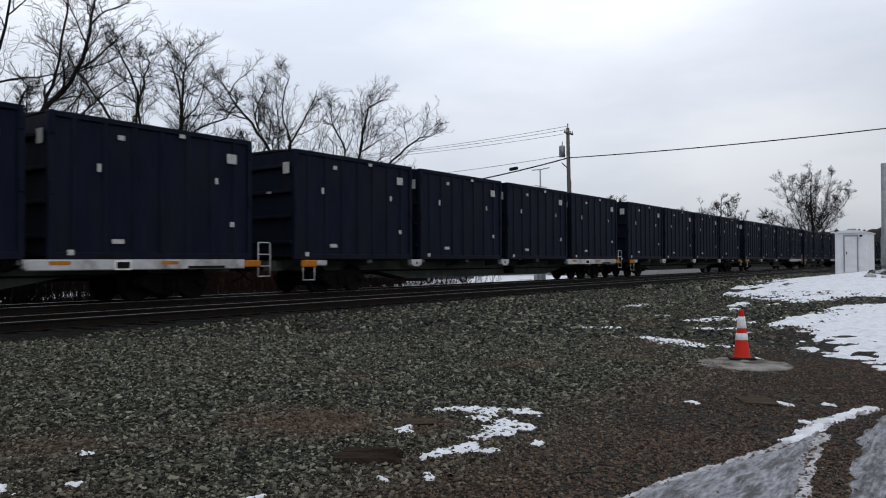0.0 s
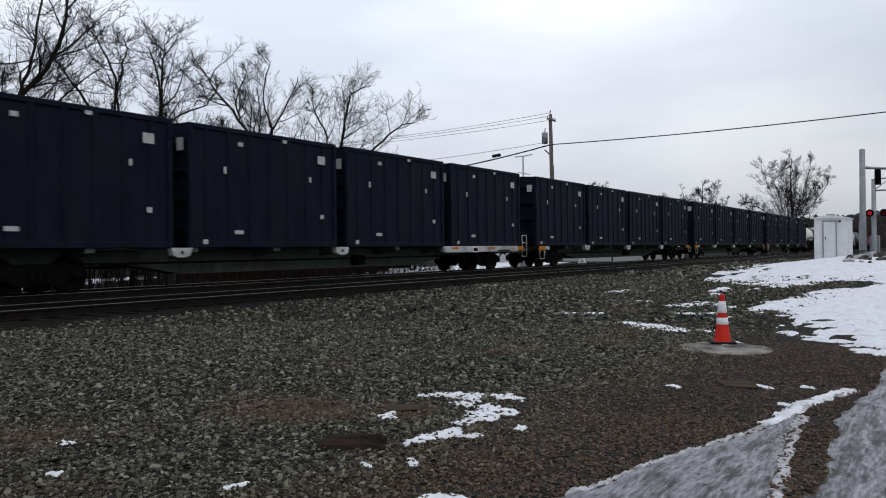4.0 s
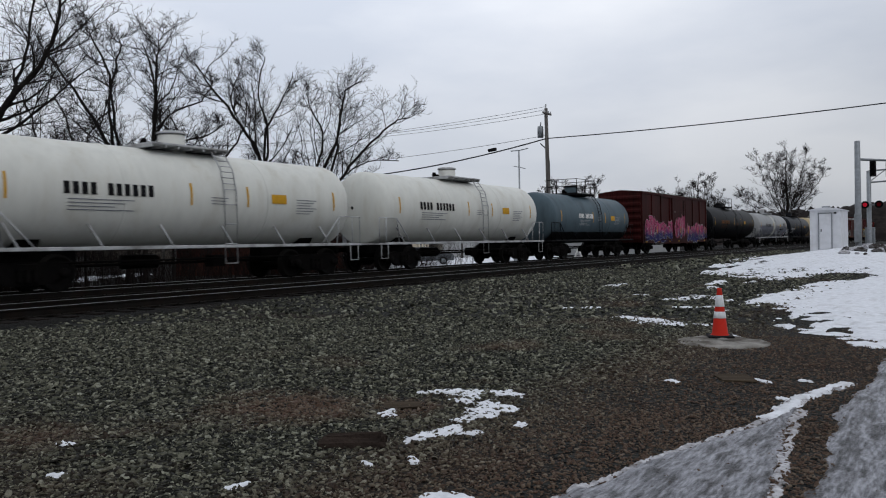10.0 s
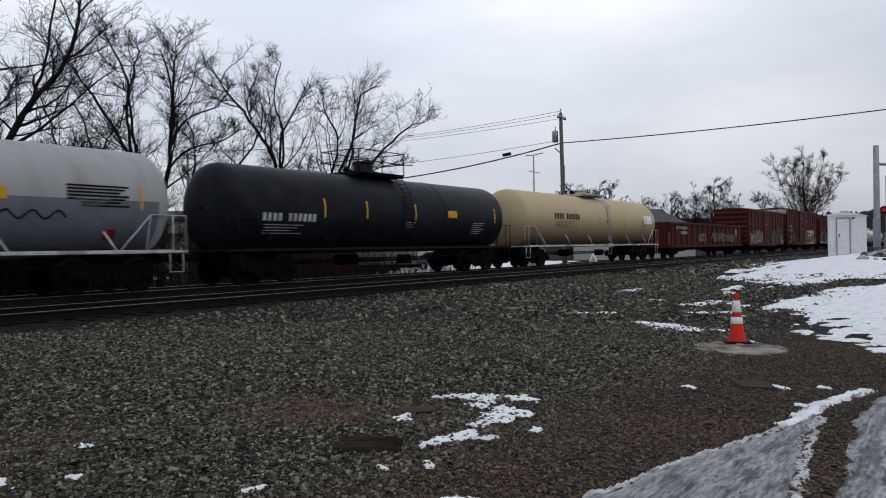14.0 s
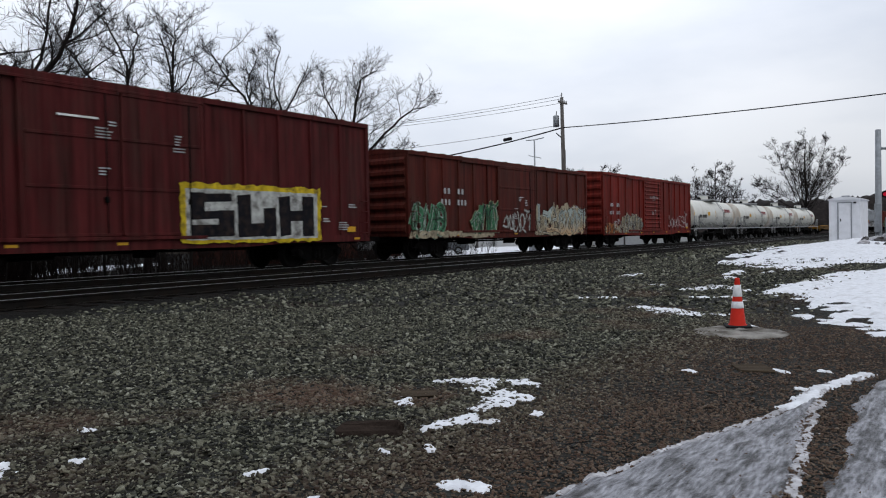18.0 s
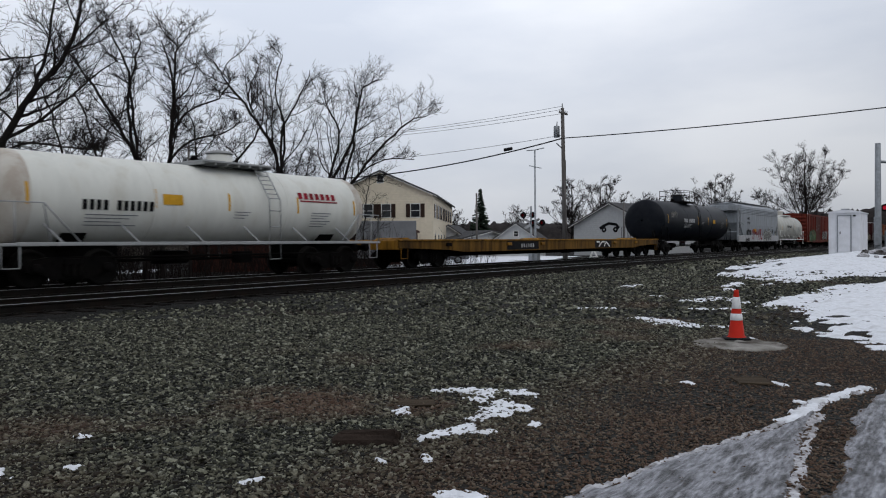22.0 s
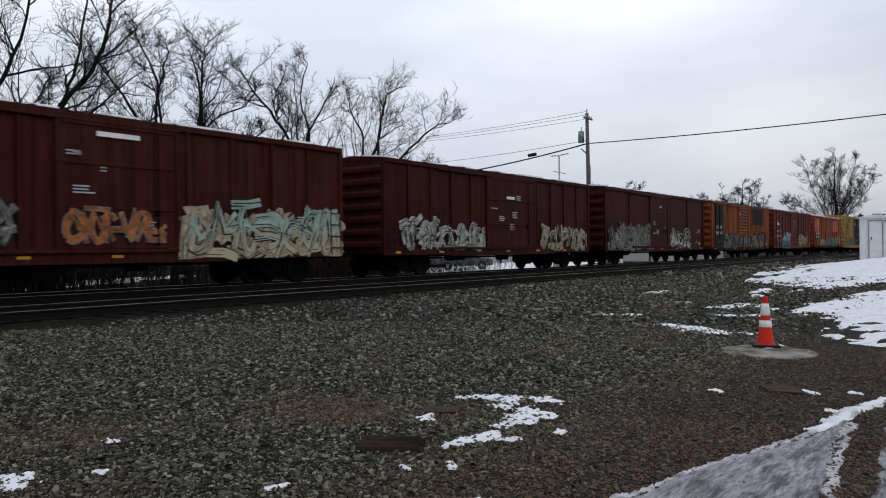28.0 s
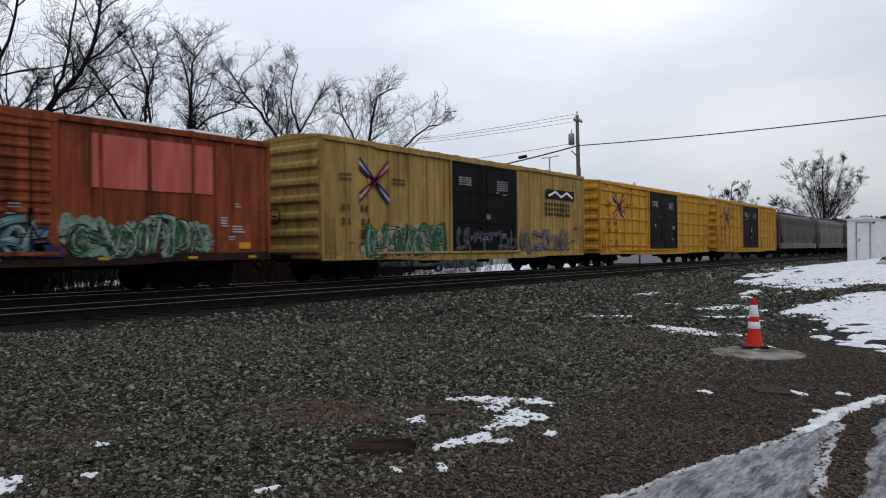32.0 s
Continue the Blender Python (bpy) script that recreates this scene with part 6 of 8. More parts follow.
M_SLUSH = mat("dirty_grey_slush", (0.42, 0.42, 0.44), 0.6, 0, 0.35, 16, (0.12, 0.11, 0.105), 0.8, 7.0, 1.0, 40, low=0.47, high=0.66)


def seg_d(x, y, a, b):
    ax, ay, bx, by = a[0], a[1], b[0], b[1]
    k = max(0.0, min(1.0, ((x - ax) * (bx - ax) + (y - ay) * (by - ay)) / ((bx - ax) ** 2 + (by - ay) ** 2 + 1e-9)))
    return math.hypot(x - ax - k * (bx - ax), y - ay - k * (by - ay))


def sheet(name, label, material, mask, x0, x1, y0, y1, step, thick, lumps=0.02, freq=3.0, category="snow"):
    """A patch that lies on the ground wherever the mask is above zero, thin at its edge."""
    nx, ny = int((x1 - x0) / step) + 1, int((y1 - y0) / step) + 1
    m = [[mask(x0 + i * step, y0 + j * step) for j in range(ny)] for i in range(nx)]
    ids, v, f = {}, [], []

    def vert(i, j):
        if (i, j) not in ids:
            x, y = x0 + i * step, y0 + j * step
            k = max(0.0, min(1.0, m[i][j] * 2.5))
            z = ground_z(x, y) - 0.012 + (thick + 0.012) * math.sqrt(k) + k * lumps * noise.noise(Vector((x * freq, y * freq, 7)))
            ids[(i, j)] = len(v)
            v.append((x, y, z))
        return ids[(i, j)]
    for i in range(nx - 1):
        for j in range(ny - 1):
            if max(m[i][j], m[i + 1][j], m[i][j + 1], m[i + 1][j + 1]) > 0:
                f.append((vert(i, j), vert(i + 1, j), vert(i + 1, j + 1), vert(i, j + 1)))
    s = Shape()
    s.v, s.f, s.s = v, f, [True] * len(f)
    return tagged(part(name, s, material), label, category, kind="stuff")


def chain_mask(caps, amp, freq, along=1.0):
    def mask(x, y):
        d = max(1 - seg_d(x, y, a, b) / r for a, b, r in caps)
        return d - 0.12 * amp + amp * noise.noise(Vector((x * freq * along, y * freq, 1))) + 0.6 * amp * noise.noise(Vector((x * freq * 3.1 * along, y * freq * 3.1, 2)))
    return mask


PATCHES = [
    [((5.72, 4.13), (5.86, 3.97), 0.07), ((5.86, 3.97), (6.0, 3.79), 0.14), ((5.95, 3.75), (5.68, 3.66), 0.12), ((6.02, 3.7), (6.1, 3.5), 0.1), ((6.1, 3.5), (6.15, 3.42), 0.13)],
    [((5.66, 3.42), (5.6, 3.34), 0.17), ((5.5, 3.34), (5.28, 3.24), 0.15), ((5.66, 3.2), (5.56, 3.12), 0.09), ((5.2, 3.27), (5.02, 3.27), 0.09)],
    [((4.84, 3.23), (4.7, 3.2), 0.1), ((4.74, 3.12), (4.58, 3.24), 0.1), ((4.55, 3.24), (4.36, 3.26), 0.09)],
    [((4.8, 2.98), (4.7, 3.06), 0.055)], [((5.18, 2.8), (5.12, 2.78), 0.05)], [((4.98, 3.96), (4.92, 3.94), 0.08)], [((4.86, 3.86), (4.82, 3.86), 0.06)],
    [((3.93, 2.93), (4.0, 3.0), 0.035)], [((3.48, 2.44), (3.54, 2.32), 0.1)], [((2.86, 2.94), (2.8, 2.88), 0.05)], [((2.42, 4.59), (2.45, 4.54), 0.045)], [((2.9, 3.52), (3.02, 3.48), 0.032)],
    [((2.03, 4.84), (2.0, 4.72), 0.12)], [((2.86, 5.25), (2.9, 5.16), 0.04)], [((3.75, 3.22), (3.72, 3.14), 0.035)],
    [((13.0, 4.8), (12.75, 4.4), 0.3), ((12.75, 4.4), (12.4, 3.95), 0.36)], [((12.55, 3.5), (12.66, 3.36), 0.14)], [((13.9, 6.54), (14.27, 6.04), 0.16)], [((17.9, 6.5), (18.0, 6.35), 0.16)],
    [((20.6, 8.2), (21.7, 8.3), 0.22)], [((17.2, 5.3), (18.4, 5.0), 0.34)], [((15.4, 4.58), (15.8, 4.1), 0.24)], [((8.12, 1.66), (8.06, 1.58), 0.06)], [((7.55, 2.38), (7.52, 2.32), 0.06)], [((8.38, 1.3), (8.36, 1.24), 0.05)],
    [((7.33, 1.33), (7.3, 1.26), 0.05)], [((11.5, 2.75), (11.4, 2.6), 0.1)],
]
for caps in PATCHES:
    xs = [p[0] for c in caps for p in c[:2]]
    ys = [p[1] for c in caps for p in c[:2]]
    sheet("snow_patch", "small ragged patch of old snow on gravel", M_SNOW, chain_mask([(a, b, r) for a, b, r in caps], 0.85, 9 if max(xs) < 9 else 4), min(xs) - 0.3, max(xs) + 0.3, min(ys) - 0.3, max(ys) + 0.3, 0.014 if max(xs) < 9 else 0.04, 0.016, 0.012, 24)

EDGE = [(11.5, 1.0), (13.2, 2.1), (15.3, 3.4), (17.4, 4.2), (22, 5.2), (26, 6.2), (30, 7.4), (36, 8.2), (44, 8.9), (60, 9.2), (90, 9.4)]


def bank_mask(x, y):
    for (ax, ay), (bx, by) in zip(EDGE, EDGE[1:]):
        if x <= bx:
            e = ay + (by - ay) * (x - ax) / (bx - ax)
            break
    w = 0.7 + 0.045 * x + 1.2 * smooth(18, 26, x)
    m = (e - y) / w
    m = min(m, (x - 11.3) / 1.5)
    m = min(m, 1.0 - 1.9 * max(0.0, 1 - seg_d(x, y, (20.0, 4.9), (29.0, 3.2)) / 1.5))
    n1 = noise.noise(Vector((x * 0.22, y * 0.9, 5)))
    n2 = noise.noise(Vector((x * 1.1, y * 2.6, 8)))
    n3 = noise.noise(Vector((x * 3.0, y * 6.0, 9)))
    if m < -0.3:
        return -1.0
    return m * 0.85 + 0.95 * n1 + 0.6 * n2 + 0.35 * n3 - 0.08 + 0.3 * smooth(30, 40, x)


sheet("snow_bank", "trampled bank of old snow beside the crossing", M_SNOW, bank_mask, 11, 50, 0.4, 10.5, 0.1, 0.045, 0.06, 2.2)
RIDGE = [(3.3, 1.94), (3.62, 1.89), (4.0, 1.85), (4.27, 1.76), (4.83, 1.66), (5.47, 1.49), (6.48, 1.25), (6.9, 1.19), (7.42, 1.16), (8.0, 1.03), (8.45, 0.89)]
sheet("snow_ridge", "low ridge of dirty ploughed slush along a wheel track", M_SLUSH, chain_mask([(a, b, 0.04 if i < 6 else 0.08) for i, (a, b) in enumerate(zip(RIDGE, RIDGE[1:]))], 0.9, 13, 0.5), 3.0, 9.0, 0.7, 2.3, 0.016, 0.012, 0.01, 24)
sheet("snow_ridge", "white crest of snow where a wheel track ends", M_SNOW, chain_mask([(a, b, 0.07) for a, b in zip(RIDGE[6:], RIDGE[7:])], 0.9, 12, 0.6), 6.0, 9.0, 0.7, 1.6, 0.016, 0.024, 0.012, 22)


def lane(left, right, amp):
    """Ice between two edges that run along the drive."""
    def at(line, x):
        for (ax, ay), (bx, by) in zip(line, line[1:]):
            if ax <= x <= bx:
                return ay + (by - ay) * (x - ax) / (bx - ax)
        return None

    def mask(x, y):
        a, b = at(left, x), at(right, x)
        if a is None or b is None:
            return -1
        return min(a - y, y - b) * 5 + amp * (noise.noise(Vector((x * 1.2, y * 5, 3))) + 0.7 * noise.noise(Vector((x * 5, y * 14, 4))))
    return mask


RIGHT1 = [(3.0, 0.72), (4.4, 0.84), (4.83, 0.89), (5.21, 0.93), (6.19, 1.02), (7.0, 1.1), (8.0, 1.04)]
sheet("road_ice", "grey rutted ice on a gravel drive", M_ICE, lane(RIDGE, RIGHT1, 0.3), 3.3, 8.0, 0.6, 2.0, 0.03, 0.02, 0.014, 6, category="ice")
sheet("snow_ridge", "thin broken slush line beside a wheel track", M_SLUSH, chain_mask([(a, b, 0.055) for a, b in zip(RIGHT1[1:], RIGHT1[2:-1])], 1.2, 14, 0.4), 4.2, 7.2, 0.6, 1.3, 0.016, 0.008, 0.006, 24)
LEFT2, RIGHT2 = [(3.0, 0.5), (4.53, 0.65), (5.5, 0.74), (6.0, 0.77), (7.0, 0.82), (7.6, 0.8), (9.5, 0.72), (12.2, 0.75)], [(3.0, -0.5), (8.0, -0.4), (12.2, -0.3)]
sheet("road_ice", "pale packed ice in a wheel track", M_ICE, lane(LEFT2, RIGHT2, 0.35), 3.2, 12.2, -0.5, 1.0, 0.05, 0.022, 0.015, 5, category="ice")
for lf, rt in ((3.35, 1), (3.25, 2)):
    near_l, near_r = ([(-9, 2.2), (3.4, 1.92)], [(-9, 0.3), (3.4, 0.75)]) if rt == 1 else ([(-9, -0.1), (3.4, 0.52)], [(-9, -1.4), (3.4, -0.49)])
    sheet("road_ice", "grey rutted ice on a gravel drive", M_ICE, lane(near_l, near_r, 0.3), -8.5, lf, -1.6, 2.4, 0.12, 0.02, 0.014, 6, category="ice")
LINE3 = [(5.0, 0.5), (6.4, 0.55), (7.6, 0.56), (9.0, 0.5)]
sheet("snow_ridge", "thin broken slush line between wheel tracks", M_SLUSH, chain_mask([(a, b, 0.06) for a, b in zip(LINE3, LINE3[1:])], 1.2, 14, 0.3), 4.6, 9.6, 0.2, 0.9, 0.02, 0.012, 0.006, 24)


def lot_mask(x, y):
    m = max(1 - seg_d(x, y, (44, 31), (75, 44)) / 7.0, 0.55 - seg_d(x, y, (16, 38), (30, 46)) / 3.0, 0.6 - seg_d(x, y, (2, 33), (12, 40)) / 2.0)
    return m + 0.9 * noise.noise(Vector((x * 0.12, y * 0.3, 4))) + 0.5 * noise.noise(Vector((x * 0.6, y * 0.9, 4))) - 0.1


sheet("snow_field", "patchy old snow on the land beyond the tracks", M_SNOW, lot_mask, 0, 90, 27, 60, 0.5, 0.06, 0.05, 0.8)



def verge_mask(x, y):
    return 0.55 - abs(y - 22.9) / 1.3 + 1.1 * noise.noise(Vector((x * 0.35, y * 0.8, 6))) + 0.5 * noise.noise(Vector((x * 1.7, y * 2.2, 2))) - 0.15


sheet("snow_field", "broken strip of old snow along the far verge of the tracks", M_SNOW, verge_mask, 2, 60, 21.4, 24.6, 0.22, 0.05, 0.04, 2.0)

# ---- cone, pad and litter beside the drive ----
M_PADC = mat("muddy_concrete", (0.26, 0.25, 0.23), 0.85, 0, 0.25, 12, (0.05, 0.042, 0.034), 0.85, 3.0, 0.4, 50, low=0.42, high=0.6)
def jag(s, rnd, amount):
    s.v = [tuple(c + rnd.uniform(-amount, amount) for c in p) for p in s.v]
    return s


pad = single("concrete_pad", jag(Shape().lathe([(0, 0.0), (0.0, 0.64), (0.03, 0.61), (0.042, 0.55), (0.046, 0.3), (0.048, 0.0)], (0, 0, 0), "z", 40), random.Random(2), 0.014), M_PADC, "low round concrete cover set in gravel", "concrete cover", at=(10.75, 2.68, 0.05))
cone = thing("traffic_cone", "orange traffic cone with two white reflective bands on a concrete pad", "traffic cone", at=(11.15, 2.8, 0.097), turn=20)


def cone_r(z):
    return 0.112 - (0.112 - 0.03) * (z - 0.03) / 0.67


part("base", Shape().box(-0.18, 0.18, -0.18, 0.18, 0, 0.03, 0.012), M_RUBBER, cone, "black rubber base")
part("body", Shape().lathe([(0.03, 0.13), (0.05, cone_r(0.05)), (0.66, cone_r(0.66)), (0.7, 0.03), (0.7, 0.022), (0.6, 0.018)], (0, 0, 0), "z", 28), M_CONE, cone)
for a, b in ((0.27, 0.365), (0.435, 0.6)):
    part("reflective_band", Shape().lathe([(a, cone_r(a) + 0.002), (a + 0.004, cone_r(a) + 0.005), (b - 0.004, cone_r(b) + 0.005), (b, cone_r(b) + 0.002)], (0, 0, 0), "z", 28), M_BAND, cone)


_r = random.Random(4)
M_CLOD = mat("frozen_mud", (0.035, 0.03, 0.027), 0.9, 0, 0.4, 12, (0.25, 0.25, 0.26), 0.5, 6.0, 0.6, 40)
M_PLANK = mat("weathered_tan_board", (0.05, 0.038, 0.026), 0.9, 0, 0.4, 14, (0.02, 0.015, 0.011), 0.6, 5.0, 0.5, 40, (0.25, 1.5, 1))
M_OLDWOOD = mat("rotted_brown_wood", (0.03, 0.022, 0.018), 0.9, 0, 0.45, 18, (0.012, 0.01, 0.009), 0.6, 6.0, 0.7, 40, (0.25, 1.5, 1))
s = Shape()
for i in range(4):
    s.box(-0.24 + 0.03 * (i % 2), 0.22 - 0.02 * (i % 3), -0.085 + 0.043 * i, -0.04 + 0.043 * i, 0, 0.085 + 0.015 * math.sin(i * 2), 0.02)
single("broken_tie", jag(s, _r, 0.016), M_OLDWOOD, "split dark piece of old railway tie lying in gravel", "timber", at=(4.02, 3.52, 0.075), turn=-56)
single("flat_board", jag(Shape().box(-0.17, 0.17, -0.19, 0.19, 0, 0.018, 0.006), _r, 0.008), M_PLANK, "flat weathered piece of wood on dirt", "timber", at=(8.05, 1.88, 0.06), turn=-62)
single("flat_board", jag(Shape().box(-0.16, 0.16, -0.13, 0.13, 0, 0.016, 0.006), _r, 0.008), M_PLANK, "flat tan-brown board beside a snow patch", "timber", at=(5.18, 3.98, 0.1), turn=-52)
single("flat_board", jag(Shape().box(-0.2, 0.2, -0.03, 0.03, 0, 0.02, 0.006), _r, 0.01), M_OLDWOOD, "thin splinter of wood on gravel", "timber", at=(2.75, 4.85, 0.115), turn=-48)

# ploughed clods on the bank
_c = random.Random(31)
for _ in range(46):
    x, y = _c.gauss(43.5, 3.2), _c.gauss(3.2, 0.7)
    q = _c.uniform(0.09, 0.3)
    s = jag(Shape().lathe([(-0.35 * q, 0.0), (-0.3 * q, 0.8 * q), (0.1 * q, q), (0.5 * q, 0.6 * q), (0.62 * q, 0.0)], (0, 0, 0), "z", 7, smooth=False), _c, q * 0.16)
    single("snow_clod", s, M_SLUSH if _c.random() < 0.55 else M_CLOD, "lump of dirty ploughed snow on the bank", "snow", group="ploughed clods", at=(x, y, ground_z(x, y) + 0.07), turn=_c.uniform(0, 360))

# ---- signal cabinet and masts at the crossing ----
M_CAB = mat("white_cabinet_paint", (0.62, 0.63, 0.66), 0.5, 0, 0.06, 3, (0.3, 0.3, 0.3), 0.35, 1.2)
cab = thing("signal_cabinet", "white metal railway signal cabinet with a closed door behind snow", "cabinet", at=(44.6, 5.75, 0.72), turn=0)
part("body", Shape().box(0, 3.3, -0.74, 0.74, 0, 2.2, 0.02), M_CAB, cab)
part("roof", Shape().prism([(-0.8, 2.18), (-0.8, 2.23), (-0.4, 2.31), (0, 2.34), (0.4, 2.31), (0.8, 2.23), (0.8, 2.18)], -0.06, 3.36), M_CAB, cab)
d = part("door", Shape().box(-0.045, -0.002, -0.3, 0.28, 0.12, 2.0, 0.01), M_CAB, cab)
fr = Shape().box(-0.06, -0.002, 0.29, 0.33, 0.1, 2.05).box(-0.06, -0.002, -0.35, -0.31, 0.1, 2.05).box(-0.06, -0.002, -0.35, 0.33, 2.02, 2.06)
part("door_frame", fr, M_GALV, cab)
part("handle", Shape().box(-0.1, -0.045, 0.16, 0.2, 1.05, 1.2, 0.01), M_IRON, d)
part("vent", Shape().box(-0.05, -0.002, -0.55, -0.42, 1.98, 2.06, 0.01), M_BLACK, cab)
part("roof_vent", Shape().box(0.4, 0.65, -0.2, 0.2, 2.3, 2.42, 0.02), M_GALV, cab)

mast = thing("signal_mast", "thick galvanised steel mast with a cantilever arm and traffic lights", "signal mast", at=(54.8, 5.15, 0.5))
part("pole", Shape().lathe([(0, 0.22), (0.4, 0.2), (7.05, 0.165), (7.08, 0.15), (7.08, 0.0)], (0, 0, 0), "z", 18), M_GALV, mast)
part("base_plate", Shape().box(-0.35, 0.35, -0.35, 0.35, 0, 0.06, 0.01), M_GALV, mast)
arm = part("arm", Shape().tube([(0.1, -0.1, 5.9), (2.6, -1.4, 5.95), (6.5, -3.5, 6.1)], 0.09, 8, 0.06), M_GALV, mast)
for x, y in ((1.35, -0.75), (2.9, -1.55), (4.6, -2.5)):
    hd = part("traffic_light", Shape().box(x - 0.14, x + 0.14, y - 0.18, y + 0.18, 4.85, 5.85, 0.03), M_BLACK, arm)
    part("visor", Shape().lathe([(-0.2, 0.12), (0.0, 0.12)], (x - 0.14, y, 5.6), "x", 10).lathe([(-0.2, 0.12), (0.0, 0.12)], (x - 0.14, y, 5.3), "x", 10).lathe([(-0.2, 0.12), (0.0, 0.12)], (x - 0.14, y, 5.0), "x", 10), M_BLACK, arm)
part("control_box", Shape().box(-0.42, -0.15, -0.2, 0.2, 0.6, 2.4, 0.02), M_GALV, mast)

m2 = thing("crossing_signal", "galvanised crossing signal with red lamps and a truss arm", "crossing signal", at=(59.8, 4.95, 0.5))
part("pole", Shape().lathe([(0, 0.16), (5.5, 0.14), (5.52, 0.0)], (0, 0, 0), "z", 14), M_GALV, m2)
tr = Shape()
for z in (4.7, 5.5):
    tr.tube([(0, 0, z), (1.0, -9.0, z + 0.3)], 0.06, 6)
for i in range(9):
    tr.tube([(i / 9, -i, 4.7 + i / 30), ((i + 1) / 9, -i - 1, 5.5 + (i + 1) / 30)], 0.03, 5)
part("truss_arm", tr, M_GALV, m2)


def flasher_pair(mast, x, y, z, lit=None, name="flasher"):
    bar = part("lamp_bar", Shape().box(x - 0.04, x + 0.04, y - 0.55, y + 0.55, z - 0.04, z + 0.04), M_GALV, mast)
    for q in (-1, 1):
        c = (x - 0.1, y + q * 0.42, z)
        h = part("lamp_hood", Shape().lathe([(-0.22, 0.17), (-0.22, 0.15), (0.05, 0.15), (0.1, 0.08), (0.1, 0.0)], c, "x", 16).lathe([(0.0, 0.26), (0.012, 0.26), (0.012, 0.0)], c, "x", 20), M_BLACK, bar, "black round lamp shield")
        part("lens", Shape().lathe([(-0.02, 0.0), (-0.02, 0.14)], c, "x", 16), M_REDLIT if lit == q else M_RED, bar, "red lamp lens")


flasher_pair(m2, -0.25, -0.2, 3.15, 1)
part("relay_box", Shape().box(0.2, 0.7, -0.3, 0.3, 0.0, 1.6, 0.03), M_GALV, m2)

m3 = thing("crossing_signal", "crossing signal seen from behind with black round lamp shields", "crossing signal", at=(54.0, 29.6, -0.2))
part("pole", Shape().lathe([(0, 0.09), (4.6, 0.08), (4.62, 0.0)], (0, 0, 0), "z", 12), M_GALV, m3)
flasher_pair(m3, 0.2, 0.35, 3.9)
flasher_pair(m3, 0.2, -0.55, 3.25)
part("crossbuck", Shape().prism([(-0.75, 2.9), (-0.6, 2.75), (0.75, 3.5), (0.6, 3.65)], 0.12, 0.15).prism([(0.75, 2.9), (0.6, 2.75), (-0.75, 3.5), (-0.6, 3.65)], 0.16, 0.19), M_GREYWHITE, m3)
part("relay_box", Shape().box(0.2, 0.8, -0.4, 0.4, 0.0, 1.5, 0.03), M_GALV, m3)

# ---- poles and wires ----
M_CABLE = mat("black_cable", (0.012, 0.012, 0.013), 0.6, 0, 0.2, 5, bump=0)


def utility_pole(x, y, h, lean=(0, 0), arm=True, can=True, r=0.16):
    p = thing("utility_pole", "weathered wooden utility pole" + (" with a transformer and crossarm" if can else ""), "utility pole", at=(x, y, ground_z(x, y)))
    part("pole", Shape().tube([(0, 0, -0.3), (lean[0] * 0.5, lean[1] * 0.5, h / 2), (lean[0], lean[1], h)], r, 12, r * 0.68), M_WOODPOLE, p)
    lx, ly = lean
    if arm:
        a = part("crossarm", Shape().box(lx - 0.75, lx + 0.75, ly - 0.13, ly - 0.03, h - 0.5, h - 0.38, 0.01), M_WOODPOLE, p)
        for k in (-0.65, -0.3, 0.3, 0.65):
            part("insulator", Shape().lathe([(0, 0.03), (0.05, 0.06), (0.1, 0.035), (0.15, 0.055), (0.2, 0.0)], (lx + k, ly - 0.08, h - 0.38), "z", 8), M_GREYWHITE, a)
        part("pole_top_pin", Shape().lathe([(0, 0.04), (0.2, 0.04), (0.25, 0.07), (0.4, 0.0)], (lx, ly, h), "z", 8), M_GREYWHITE, p)
    if can:
        c = part("transformer", Shape().lathe([(h - 2.3, 0.0), (h - 2.3, 0.24), (h - 1.45, 0.24), (h - 1.4, 0.2), (h - 1.38, 0.0)], (lx * 0.85 - 0.1, ly + 0.5, 0), "z", 16), M_GALV, p)
        part("bushing", Shape().tube([(lx * 0.85 - 0.1, ly + 0.5, h - 1.4), (lx * 0.85 - 0.1, ly + 0.45, h - 1.05)], 0.04, 6), M_GREYWHITE, c)
        part("conduit", Shape().tube([(lx * 0.5 + 0.17, ly - 0.05, 0.2), (lx * 0.6 + 0.17, ly - 0.05, h - 4.2), (lx * 0.7 + 0.1, ly + 0.15, h - 3.2), (lx * 0.75, ly + 0.6, h - 2.75)], 0.05, 6), M_CABLE, p)
    return p


utility_pole(54.9, 27.0, 12.4, (-0.45, -0.05), r=0.2)
utility_pole(49.9, 68.8, 12.6, (0, 0))
utility_pole(71.4, 46.1, 7.3, (0, 0), False, False, 0.13)
utility_pole(60.5, -16.0, 12.5, (0, 0), True, False)
utility_pole(84.6, 34.0, 6.4, (0, 0), False, False, 0.11)


def wire(a, b, sag, r, name="overhead_wire", label="thin dark overhead wire between poles"):
    a, b = Vector(a), Vector(b)
    pts = [a.lerp(b, i / 28) - Vector((0, 0, sag * 4 * (i / 28) * (1 - i / 28))) for i in range(29)]
    return single(name, Shape().tube(pts, r, 5), M_CABLE, label, "wire")


